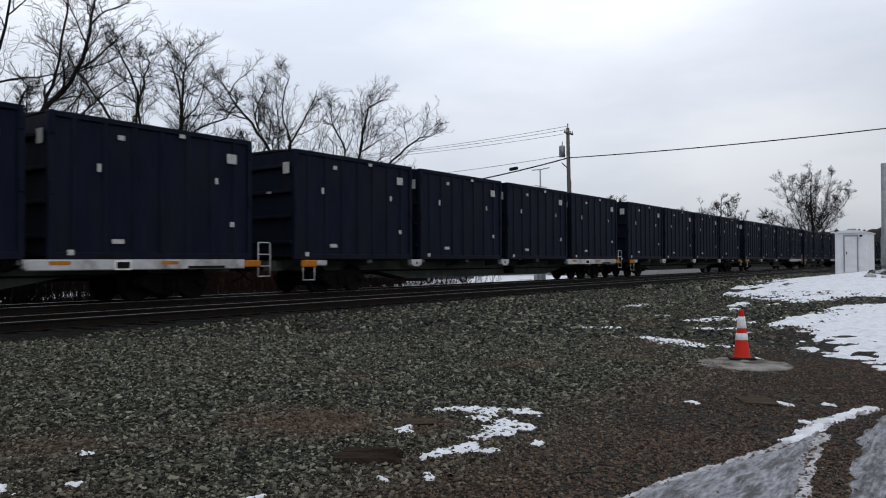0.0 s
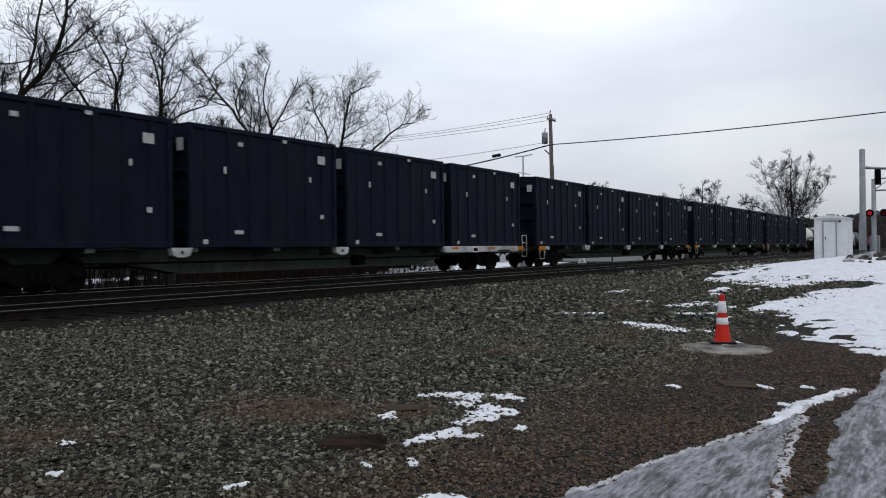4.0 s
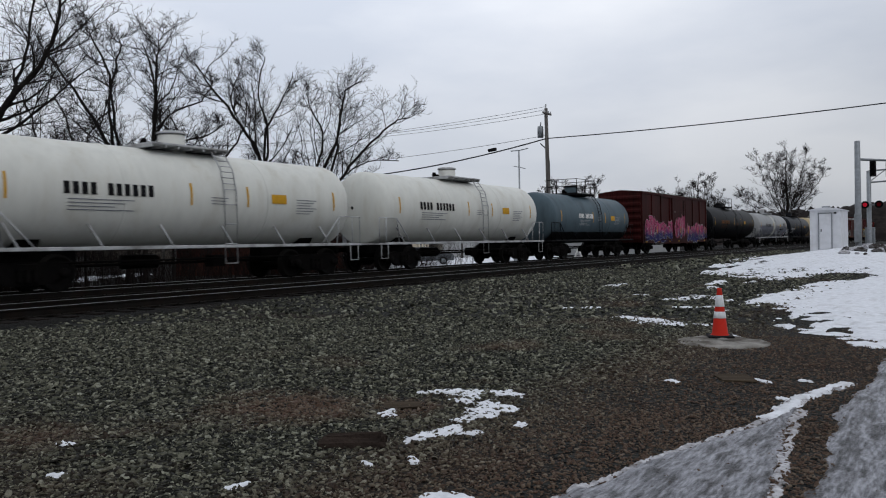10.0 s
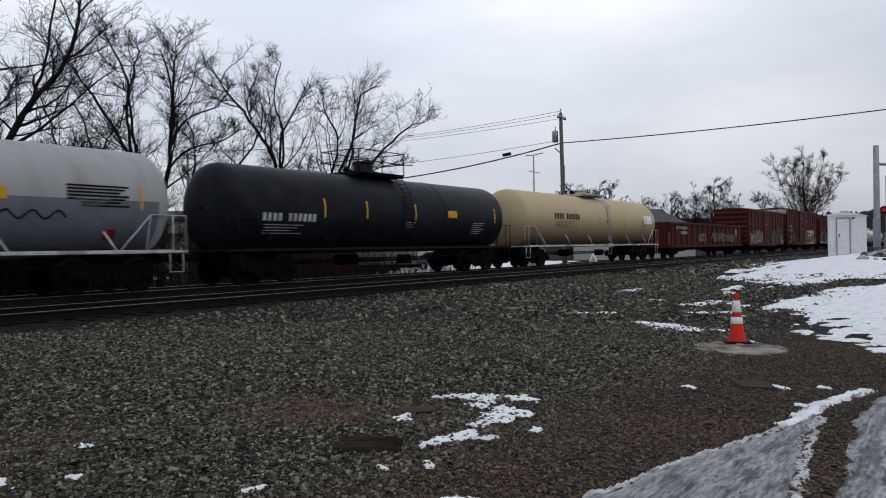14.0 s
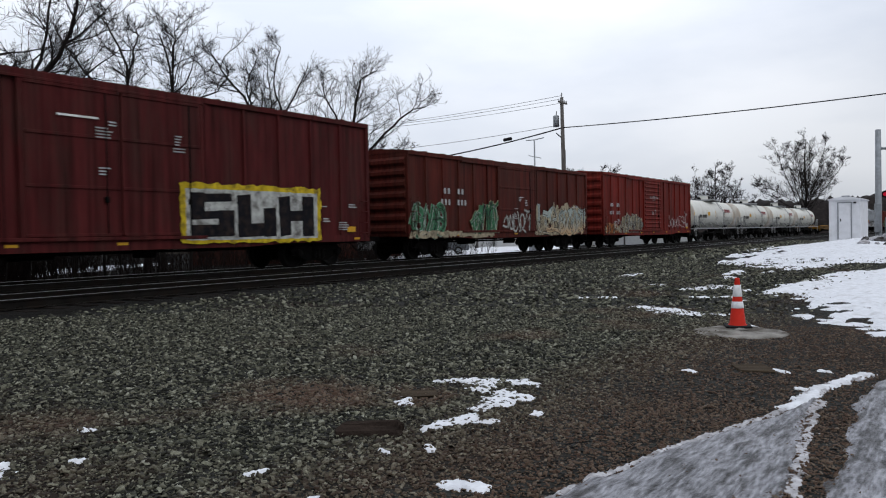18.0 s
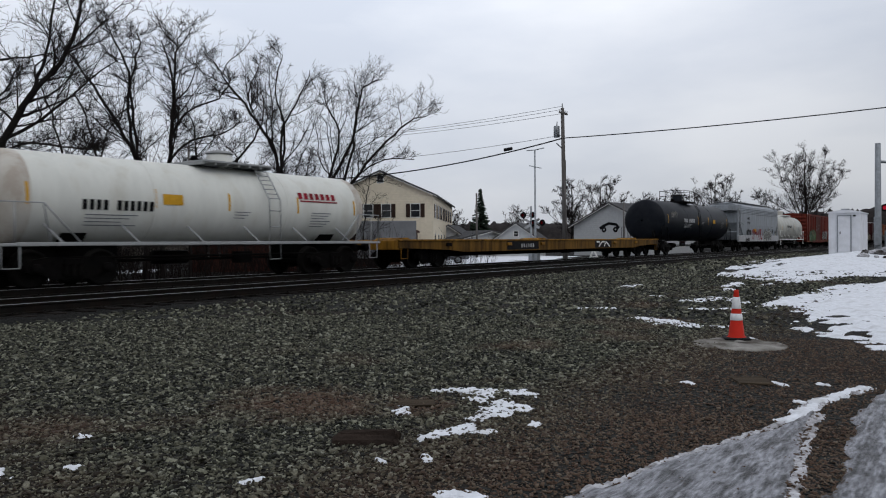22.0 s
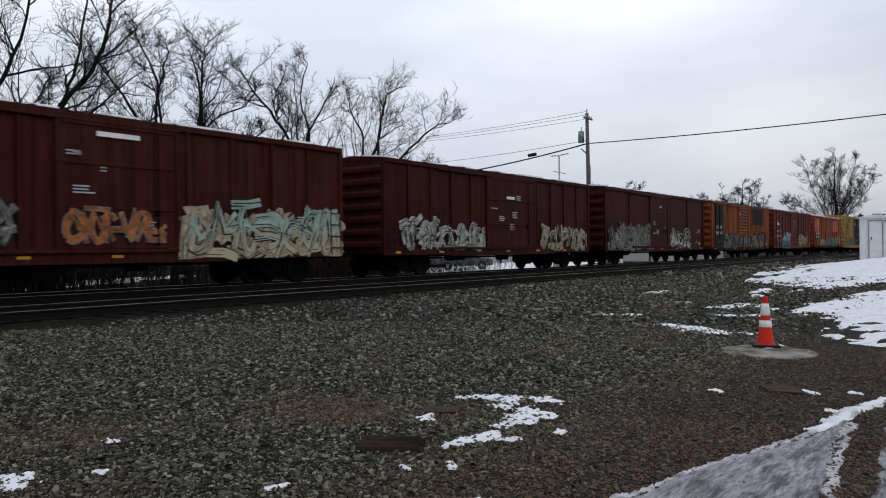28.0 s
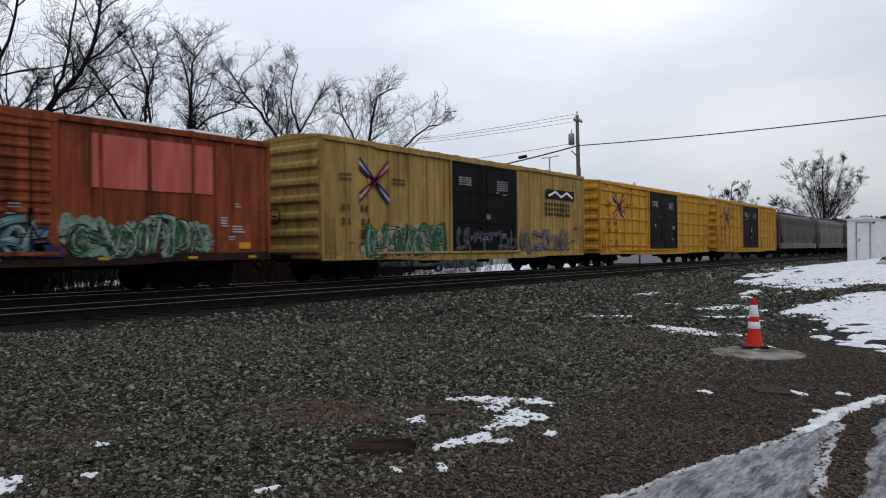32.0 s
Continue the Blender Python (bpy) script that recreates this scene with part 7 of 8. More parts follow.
PT = (54.45, 26.95)
for k, dz in ((-0.65, 11.9), (0.0, 12.3), (0.65, 11.85)):
    wire((PT[0] + k, PT[1], dz), (49.9 + k * 0.5, 68.8, 12.4), 0.85, 0.016)
wire((PT[0], PT[1], 9.75), (49.9, 68.8, 9.3), 1.9, 0.055, label="thick bundled telephone cable between poles")
wire((PT[0], PT[1], 10.0), (49.9, 68.8, 9.9), 0.9, 0.018)
wire((PT[0], PT[1], 9.75), (60.5, -16.0, 11.7), 0.55, 0.04, label="thick overhead cable that crosses the tracks")
part("splice_case", Shape().tube([(54.1, 31.4, 9.25), (54.05, 32.1, 9.18)], 0.14, 8), M_CABLE, None)
bpy.data.objects["splice_case"]["label"] = "black splice case hung on the telephone cable"
bpy.data.objects["splice_case"]["category"] = "splice case"
lp = thing("street_pole", "slim grey steel pole with short brackets at its top", "pole", at=(51.2, 27.7, ground_z(51.2, 27.7)))
part("pole", Shape().lathe([(0, 0.09), (8.8, 0.055), (8.82, 0.0)], (0, 0, 0), "z", 10), M_GALV, lp)
part("bracket", Shape().tube([(-0.4, 0.5, 8.75), (0, 0, 8.8), (0.4, -0.6, 8.95)], 0.04, 6), M_GALV, lp)
part("bracket", Shape().tube([(-0.3, 0.35, 7.6), (0.3, -0.4, 7.4)], 0.03, 6), M_GALV, lp)

# ---- buildings beyond the tracks ----
def siding(name, base, dirt):
    m = mat(name, base, 0.6, 0, 0.06, 3, dirt, 0.3, 0.6, 0.05)
    n, l = m.node_tree.nodes, m.node_tree.links
    tc, w, b = n.new("ShaderNodeTexCoord"), n.new("ShaderNodeTexWave"), n.new("ShaderNodeBump")
    w.bands_direction, w.wave_profile = "Z", "SAW"
    w.inputs["Scale"].default_value = 1.25
    l.new(tc.outputs["Object"], w.inputs["Vector"])
    l.new(w.outputs["Fac"], b.inputs["Height"])
    b.inputs["Strength"].default_value, b.inputs["Distance"].default_value = 0.6, 0.03
    l.new(b.outputs["Normal"], n["Principled BSDF"].inputs["Normal"])
    return m


M_SIDING = siding("cream_siding", (0.62, 0.55, 0.43), (0.4, 0.35, 0.28))
M_SIDEW = siding("white_siding", (0.42, 0.43, 0.44), (0.35, 0.35, 0.35))
M_SHINGLE = mat("dark_roof_shingles", (0.06, 0.06, 0.063), 0.85, 0, 0.3, 8, (0.1, 0.1, 0.1), 0.5, 1.0, 0.4, 8)
M_SHUTTER = mat("dark_brown_shutters", (0.03, 0.018, 0.014), 0.6, 0, 0.2, 5)
M_TRIMW = mat("white_trim", (0.6, 0.6, 0.58), 0.5, 0, 0.05, 4)
M_BROOF = mat("brown_roof_felt", (0.035, 0.026, 0.023), 0.9, 0, 0.3, 3, (0.06, 0.05, 0.046), 0.5, 0.8)
M_BRICKRED = mat("brown_red_siding", (0.045, 0.016, 0.012), 0.8, 0, 0.3, 4, (0.04, 0.025, 0.02), 0.6, 1.0)


def gabled(name, label, at, turn, width, depth, eave, ridge, wall, roof, windows=(), overhang=0.4, category="house"):
    """A house: its gable runs along local y from 0 to width, its ridge along local x from 0 to depth."""
    h = thing(name, label, category, at=at, turn=turn)
    part("wall", Shape().prism([(0, 0), (width, 0), (width, eave), (width / 2, ridge), (0, eave)], 0, depth), wall, h)
    k = (ridge - eave) / (width / 2)
    for q, y0 in ((1, -overhang), (-1, width + overhang)):
        z0 = eave - k * overhang
        rf = Shape().prism([(y0, z0), (width / 2, ridge + 0.02), (width / 2, ridge + 0.22), (y0, z0 + 0.2)], -overhang, depth + overhang)
        r = part("roof", rf, roof, h)
        part("fascia", Shape().prism([(y0, z0 - 0.06), (width / 2, ridge - 0.04), (width / 2, ridge + 0.018), (y0, z0 - 0.002)], -overhang - 0.05, -overhang + 0.05), M_TRIMW, r)
    for side, a, z, w, hh, sh in windows:
        if side == "gable":
            def bx(y0, y1, z0, z1, d):
                return Shape().box(-d, 0.02, y0, y1, z0, z1)
        else:
            def bx(y0, y1, z0, z1, d):
                return Shape().box(y0, y1, -d, 0.02, z0, z1)
        wn = part("window", bx(a - w / 2 - 0.08, a + w / 2 + 0.08, z - 0.08, z + hh + 0.08, 0.04), M_TRIMW, h)
        part("pane", bx(a - w / 2, a + w / 2, z + hh / 2 + 0.03, z + hh, 0.055), M_GLASS, wn)
        part("pane", bx(a - w / 2, a + w / 2, z, z + hh / 2 - 0.03, 0.055), M_GLASS, wn)
        if sh:
            for q in (-1, 1):
                c = a + q * (w / 2 + 0.32)
                part("shutter", bx(c - 0.22, c + 0.22, z - 0.04, z + hh + 0.04, 0.07), M_SHUTTER, wn)
    return h


WIN = [("gable", 1.9, 4.55, 0.9, 1.35, True), ("gable", 5.0, 4.55, 0.9, 1.35, True), ("gable", 6.9, 4.55, 0.9, 1.35, True), ("gable", 9.3, 4.55, 0.9, 1.35, True), ("gable", 5.6, 8.2, 0.6, 0.7, False)]
WIN += [("side", 2.0 + 3.6 * i, 4.5, 0.9, 1.4, True) for i in range(7)] + [("side", 2.0 + 3.6 * i, 1.3, 0.9, 1.4, False) for i in range(7)]
gabled("house", "large two-storey cream house with dark shutters and a low gable roof", (63.8, 46.6, -0.3), 30.5, 11.2, 27.0, 6.85, 9.3, M_SIDING, M_SHINGLE, WIN)
gabled("shop", "low white gabled building with dark roof and black emblem", (86.4, 31.4, -0.4), -8, 10.7, 12.0, 3.95, 6.5, M_SIDEW, M_SHINGLE, [("side", 3.0 + 5 * i, 1.2, 1.6, 1.5, False) for i in range(2)], 0.5, "building")
em = Shape()
ribbon(em, [(4.2, 0), (4.6, 0.45), (5.6, 0.6), (6.4, 0.3), (6.9, 0.0)], 0.35, 0)
em.v = [(-0.03, a, 3.5 + c) for a, b, c in em.v]
e = part("wall_emblem", em, M_BLACK, None, "black painted emblem of curved strokes")
e.parent = bpy.data.objects["shop"]
for a in (4.7, 6.3):
    part("wall_emblem", Shape().lathe([(-0.035, 0.12), (-0.035, 0.34), (-0.03, 0.34)], (0, a, 3.35), "x", 16), M_BLACK, bpy.data.objects["shop"])
gabled("garage", "small white gabled garage with a grey roof", (79.0, 52.8, -0.4), 25, 4.2, 8, 2.6, 4.0, M_SIDEW, M_SHINGLE, category="garage")
gabled("garage", "low white outbuilding with a grey roof", (82.5, 46.5, -0.4), 60, 9, 6, 2.2, 3.2, M_SIDEW, M_SHINGLE, category="garage")
gabled("garage", "white gabled shed with a dark attic window", (80.0, 43.0, -0.4), 20, 5.2, 7, 2.3, 4.1, M_SIDEW, M_SHINGLE, [("gable", 2.6, 2.6, 0.5, 0.6, False)], category="shed")
gabled("house", "grey house with a dark roof behind bare trees", (46.0, 78.0, -0.4), -37, 8, 10, 4.2, 6.6, mat("grey_siding", (0.09, 0.08, 0.07), 0.7, 0, 0.15, 3), M_SHINGLE, [("gable", 2.5, 1.5, 0.9, 1.3, False), ("gable", 6.5, 1.5, 0.9, 1.3, False)])
gabled("shed", "long low brown-red shed with a grey roof behind the tracks", (29.3, 40.5, -0.4), -41, 4.0, 8.9, 2.3, 2.9, M_BRICKRED, M_BROOF, category="shed")
gabled("shed", "brown-red barn wall with a dark roof behind the tracks", (34.5, 46.5, -0.4), -41, 5.0, 15.0, 2.5, 3.1, M_BRICKRED, M_BROOF, category="shed")
trl = thing("box_trailer", "plain grey box trailer parked behind the tracks", "trailer", at=(40.0, 33.2, ground_z(40, 33.2)), turn=-50)
part("box", Shape().box(-2.0, 2.0, -1.1, 1.1, 0.7, 3.25, 0.05), mat("dull_grey_panels", (0.17, 0.175, 0.185), 0.6, 0, 0.1, 2, (0.09, 0.09, 0.09), 0.5, 0.7), trl)
part("chassis", Shape().box(-2.0, 2.4, -0.5, 0.5, 0.45, 0.7), M_IRON, trl)
for x in (-1.1, -0.2):
    for y in (-1.0, 1.0):
        part("wheel", Shape().lathe([(-0.12, 0.0), (-0.12, 0.36), (0.12, 0.36), (0.12, 0.0)], (x, y, 0.38), "y", 16), M_RUBBER, trl)
gabled("porch", "brown porch with posts beside the cream house", (57.5, 44.5, -0.3), 30.5, 3.0, 4.0, 2.9, 3.5, M_BRICKRED, M_BRICKRED, overhang=0.2, category="porch")


def parked_car(x, y, turn, paint_mat, label):
    c = thing("parked_car", label, "car", at=(x, y, ground_z(x, y) + 0.02), turn=turn)
    side = [(-2.25, 0.35), (-2.3, 0.75), (-2.1, 0.95), (-1.75, 1.0), (-1.2, 1.45), (0.5, 1.47), (1.2, 1.0), (2.1, 0.9), (2.3, 0.7), (2.28, 0.35)]
    part("body", Shape().prism(side, -0.88, 0.88, "y"), paint_mat, c)
    for q in (-1, 1):
        part("side_window", Shape().prism([(-1.6, 1.02), (-1.15, 1.38), (0.4, 1.4), (0.95, 1.02)], q * 0.88, q * 0.887, "y"), M_GLASS, c)
        for wx in (-1.4, 1.4):
            w = part("wheel", Shape().lathe([(q * 0.9, 0.0), (q * 0.9, 0.3), (q * 0.88, 0.33), (q * 0.68, 0.33), (q * 0.68, 0.0)], (wx, 0, 0.33), "y", 18), M_RUBBER, c)
            part("rim", Shape().lathe([(q * 0.902, 0.0), (q * 0.905, 0.19), (q * 0.895, 0.21)], (wx, 0, 0.33), "y", 14), M_GALV, w)
        part("headlight", Shape().box(2.2, 2.31, q * 0.5, q * 0.8, 0.62, 0.76, 0.02), M_GREYWHITE, c)
        part("tail_light", Shape().box(-2.31, -2.2, q * 0.55, q * 0.82, 0.7, 0.85, 0.02), M_RED, c)
    return c


parked_car(50.4, 36.1, -54, mat("grey_car_paint", (0.12, 0.13, 0.14), 0.3, 0.4, 0.05, 3), "grey parked car on snowy ground beyond the tracks")
parked_car(47.2, 40.6, -54, mat("silver_car_paint", (0.3, 0.31, 0.33), 0.3, 0.4, 0.05, 3), "silver parked car beside another on snowy ground")
sh = thing("a_frame_stand", "white folding stand beyond the tracks", "folding stand", at=(57.0, 25.5, ground_z(57, 25.5)))
for q in (-1, 1):
    part("leg", Shape().tube([(0, q * 0.5, 0), (0, 0, 1.15)], 0.07, 6), M_WHITE, sh)
part("crossbar", Shape().tube([(0, -0.27, 0.5), (0, 0.27, 0.5)], 0.05, 6), M_WHITE, sh)


# ---- trees ----
M_TWIG = mat("grey_brown_twigs", (0.016, 0.014, 0.014), 0.9, 0, 0.3, 4, bump=0)
ACROSS, BEHIND = Vector((0.585, -0.811, 0)), Vector((0.811, 0.585, 0))


class Tree:
    """A bare tree: bent stems given by a few knees, with limbs, branches and crowded fine twigs that curve upwards."""
    def __init__(self, seed, twig=0.0062, dense=1.0):
        self.rnd, self.wood, self.fine, self.twig, self.dense = random.Random(seed), Shape(), Shape(), twig, dense

    def path(self, p, d, length, n, wobble, rise):
        g, out, q, dd = self.rnd.gauss, [p], p.copy(), d.normalized()
        for _ in range(n):
            dd = (dd + Vector((g(0, wobble), g(0, wobble), g(0, wobble * 0.7) + rise))).normalized()
            q = q + dd * (length / n)
            out.append(q.copy())
        return out

    def fork(self, dd, lo, hi):
        a, ang = self.rnd.uniform(0, 6.283), self.rnd.uniform(lo, hi)
        side = Vector((math.cos(a), math.sin(a), self.rnd.uniform(-0.2, 0.5)))
        side = (side - dd * side.dot(dd)).normalized()
        return dd * math.cos(ang) + side * math.sin(ang)

    def grow(self, pts, rad, level, length):
        """Hangs the next level of growth on a path."""
        rnd, n = self.rnd, len(pts) - 1
        for i in range(1, n + 1):
            k, dd = i / n, (pts[i] - pts[i - 1]).normalized()
            m = (1.15, 0.95, 1.2, 1.0)[level] * self.dense
            m = int(m) + (rnd.random() < m - int(m))
            for _ in range(m):
                p = pts[i].lerp(pts[i - 1], rnd.random())
                if level == 0:
                    d = self.fork(dd, 0.5, 1.2)
                    ln = length * rnd.uniform(0.55, 1.25) * (0.44 - 0.32 * k)
                    r = max(0.014, rad * rnd.uniform(0.22, 0.42) * (1.1 - 0.6 * k))
                    q = self.path(p, d, ln, 8, 0.15, 0.075)
                    self.wood.tube(q, r, 5, self.twig * 1.2, caps=False)
                    self.grow(q, r, 1, ln)
                elif level == 1:
                    d = self.fork(dd, 0.4, 1.0)
                    ln = length * rnd.uniform(0.3, 0.62) * (1.1 - 0.6 * k) + 0.2
                    q = self.path(p, d, ln, 5, 0.2, 0.06)
                    self.fine.tube(q, max(self.twig * 1.3, rad * 0.4), 3, self.twig * 0.9, caps=False)
                    self.grow(q, self.twig, 2, ln)
                elif level == 2:
                    d = self.fork(dd, 0.4, 1.1)
                    ln = length * rnd.uniform(0.25, 0.55) + 0.1
                    q = self.path(p, d, ln, 3, 0.25, 0.08)
                    self.fine.tube(q, self.twig, 3, self.twig * 0.7, caps=False)
                    self.grow(q, self.twig, 3, ln)
                else:
                    self.fine.tube(self.path(p, self.fork(dd, 0.4, 1.2), length * rnd.uniform(0.25, 0.5) + 0.05, 1, 0.1, 0.1), self.twig * 0.9, 3, self.twig * 0.7, caps=False)

    def stem(self, knees, rad, bare=0.0, tip=0.02, depth=0.0):
        """A stem through (across, up) knees; bare: the share of it that carries no limbs; depth: how far it leans away."""
        z0, z1 = knees[0][1], knees[-1][1]
        line = curve_pts(knees, 4)
        pts = [ACROSS * a + Vector((0, 0, z)) + BEHIND * depth * max(0.0, (z - z0) / max(1.0, abs(z1 - z0))) for a, z in line]
        g = self.rnd.gauss
        pts = [pts[0]] + [p + Vector((g(0, 0.04), g(0, 0.04), 0)) for p in pts[1:]]
        rad *= 0.78
        self.wood.tube(pts, rad, 8, tip, caps=False)
        total = sum((a - b).length for a, b in zip(pts, pts[1:]))
        first = int(len(pts) * bare)
        self.grow(pts[first:], rad, 0, max(4.0, total * (1 - bare * 0.6)))

    def plant(self, x, y, label, turn=0.0):
        t = thing("bare_tree", label, "tree", "bare trees", at=(x, y, ground_z(x, y)), turn=turn)
        part("trunk", self.wood, M_BARK, t)
        part("crown", self.fine, M_TWIG, t, "fine leafless twigs")
        return t


t = Tree(3, dense=0.84)
t.stem([(0, -0.2), (1.7, 4.4), (2.6, 6.1), (3.8, 7.5), (4.4, 9.0), (4.9, 11.0)], 0.19, 0.2)
t.stem([(2.1, 5.3), (2.9, 6.8), (3.2, 8.3), (3.5, 11.4)], 0.1, depth=0.8)
t.stem([(1.7, 4.4), (2.8, 4.9), (4.0, 4.8), (5.1, 4.7)], 0.06, depth=-1.0)
t.plant(10.1, 26.5, "large bare tree that leans towards the crossing")
t = Tree(4, dense=0.84)
t.stem([(0, -0.2), (0.8, 4.1), (2.2, 6.8), (3.1, 8.5), (3.8, 11.5)], 0.16, 0.3)
t.stem([(0.9, 4.4), (2.3, 5.4), (3.4, 6.3), (4.1, 7.3)], 0.08)
t.plant(9.1, 27.6, "bare tree with bent limbs in brush")
t = Tree(5, dense=0.76)
t.stem([(0, -0.2), (0, 3.6), (-0.3, 5.2), (-1.3, 7.0), (-2.7, 9.1), (-3.3, 10.1)], 0.15, 0.22)
t.stem([(-0.1, 3.9), (-0.6, 6.1), (-0.7, 8.1), (-0.4, 9.7), (-0.3, 10.5)], 0.1, depth=0.7)
t.stem([(-0.1, 4.5), (-0.3, 6.5), (-0.4, 8.5), (-0.9, 9.8), (-1.2, 10.3)], 0.09, depth=-0.6)
t.plant(17.5, 27.0, "bare tree that forks into three upright stems")
t = Tree(6, dense=0.76)
t.stem([(0, -0.2), (0.2, 3.4), (0.5, 5.9), (0.6, 8.2), (0.7, 9.5), (0.9, 10.2)], 0.16, 0.25)
t.stem([(0.5, 6.8), (0.5, 8.4), (0.2, 9.5), (-0.1, 10.2)], 0.08, depth=0.6)
t.stem([(0.5, 6.0), (1.2, 7.1), (2.5, 7.6), (3.1, 8.4)], 0.06, depth=-0.5)
t.stem([(0.4, 5.2), (1.2, 6.0), (2.4, 6.3), (3.2, 6.8)], 0.07, depth=0.6)
t.plant(18.2, 27.0, "tall straight bare tree with a fan-shaped crown")
t = Tree(7, dense=0.72)
t.stem([(0, -0.2), (0.1, 3.2), (0.3, 5.4), (0.2, 6.7), (-0.1, 7.7)], 0.1, 0.22)
t.stem([(0.1, 3.4), (1.0, 4.4), (2.1, 5.3), (3.0, 6.4), (3.3, 7.7)], 0.1, 0.15, depth=-0.5)
t.plant(19.6, 27.0, "bare tree with one long limb reaching sideways")
t = Tree(8, dense=0.78)
t.stem([(0, -0.2), (-0.1, 3.4), (-0.4, 6.1), (-1.5, 8.0), (-2.8, 9.7), (-3.3, 10.5)], 0.16, 0.2)
t.stem([(-0.1, 3.7), (-0.2, 6.9), (0.5, 8.5), (1.2, 10.2)], 0.1, depth=0.8)
t.stem([(-0.2, 5.1), (0.1, 7.5), (-0.3, 9.2), (0.2, 10.6)], 0.08, depth=-0.7)
t.stem([(-1.5, 7.9), (-1.6, 9.2), (-1.1, 10.3)], 0.06)
t.plant(24.9, 27.0, "bare tree with a wide many-stemmed crown")
t = Tree(9, dense=0.72)
t.stem([(0, -0.2), (0.2, 2.9), (1.2, 4.9), (1.8, 6.9), (1.3, 8.3), (1.0, 9.2)], 0.13, 0.18)
t.stem([(0.4, 3.5), (2.1, 6.2), (2.6, 8.2), (2.9, 9.4), (3.6, 9.9)], 0.11, 0.15, depth=0.6)
t.plant(26.2, 27.0, "bare tree with crooked limbs beside the tracks")
t = Tree(10, dense=0.72)
t.stem([(0, -0.2), (0.9, 3.5), (2.0, 5.3), (3.4, 6.9), (4.6, 7.9), (5.4, 8.1)], 0.14, 0.18)
t.stem([(1.9, 5.2), (3.3, 5.9), (4.8, 5.9)], 0.05, depth=-0.6)
t.stem([(0.9, 3.7), (1.6, 6.6), (1.8, 8.4), (2.1, 9.8)], 0.1, 0.1, depth=0.8)
t.plant(27.3, 27.0, "bare tree whose limbs lean out over the yard")
t = Tree(11, dense=0.7)
t.stem([(0, -0.2), (-0.2, 4.0), (-0.7, 6.0), (-1.1, 7.4)], 0.07, 0.3)
t.plant(14.1, 26.0, "slim bare sapling among brush")
t = Tree(12, dense=0.7)
t.stem([(0, -0.2), (-0.2, 4.3), (-0.6, 6.2), (-1.1, 7.5)], 0.08, 0.3)
t.stem([(-0.2, 4.1), (0, 6.0), (0.8, 7.0)], 0.05, depth=0.4)
t.plant(15.5, 26.4, "slim bare sapling among brush")


_w = random.Random(77)
for i in range(16):
    t = Tree(40 + i, 0.006, 0.75)
    h, a = _w.uniform(3.6, 6.4), _w.uniform(-0.5, 0.6)
    t.stem([(0, -0.2), (a * 0.3, h * 0.4), (a * 0.8, h * 0.75), (a * 1.4, h)], 0.05, 0.12, 0.012, depth=_w.uniform(-0.5, 0.5))
    if i % 2:
        t.stem([(0, 0.3), (-a * 0.6 - 0.2, h * 0.45), (-a - 0.5, h * 0.85)], 0.04, 0.1, 0.012)
    t.plant(11.5 + 1.15 * i + _w.uniform(-0.4, 0.4), _w.uniform(25.4, 29.5), "slim many-stemmed bare sapling in brush")


def round_tree(seed, height, reach, limbs, x, y, label, twig, dense=0.8, trunk=0.3):
    """An open-grown tree: a short trunk that breaks into limbs spread all round."""
    t = Tree(seed, twig, dense)
    r = t.rnd
    t.stem([(0, -0.2), (0.1, height * 0.4), (-0.1, height * 0.75), (0.1, height)], trunk, 0.3, 0.04)
    for i in range(limbs):
        a, k, far = 6.283 * i / limbs * 1.618 + r.uniform(-0.3, 0.3), r.uniform(0.17, 0.32), (i + 0.5) / limbs
        out, up = reach * (0.35 + 0.65 * far), height * (0.98 - 0.5 * far * far)
        w = math.cos(a) * out
        z0 = height * k
        t.stem([(0, z0), (w * 0.45, z0 + (up - z0) * 0.4), (w * 0.8, z0 + (up - z0) * 0.75), (w, up)], trunk * 0.3, 0.1, 0.025, depth=math.sin(a) * out)
    return t.plant(x, y, label)


big = round_tree(21, 15.2, 8.2, 12, 131.0, 22.4, "large bare tree with a round crown", 0.0135, 0.85)
bush = round_tree(22, 13.6, 6.4, 10, 144.5, 40.1, "dark bare tree with a dense round crown", 0.02, 0.7)


def far_copy(src, x, y, turn, k, label="distant bare tree behind the buildings"):
    c = copy_thing(src, pose(x, y, ground_z(x, y), 0, 0, turn))
    c.scale = (k, k, k)
    c["label"] = label
    return c


_rr = random.Random(8)
for x, y, k in ((135.2, 65.0, 1.0), (137.6, 60.0, 1.02), (140.6, 52.2, 0.78), (142.3, 47.4, 0.82), (143.6, 43.6, 0.82), (145.6, 35.8, 0.64), (114.0, 79.0, 0.55), (110.0, 76.5, 0.5), (126.0, 72.0, 0.62)):
    far_copy(bush, x, y, _rr.uniform(0, 360), k)
_src = [o for o in scene.objects if o.name.startswith("bare_tree")]
for x, y, k in ((58, 75, 0.75), (40, 72, 0.7), (30, 66, 0.7), (48, 62, 0.6), (22, 58, 0.75), (12, 55, 0.8), (34, 55, 0.55), (66, 80, 0.75), (26, 40, 0.5), (20, 36, 0.5), (14, 35, 0.55), (30, 38, 0.45)):
    far_copy(_src[_rr.choice((11, 13, 17, 25))], x, y, _rr.uniform(0, 360), k * 2.0, "smaller bare tree standing further back")


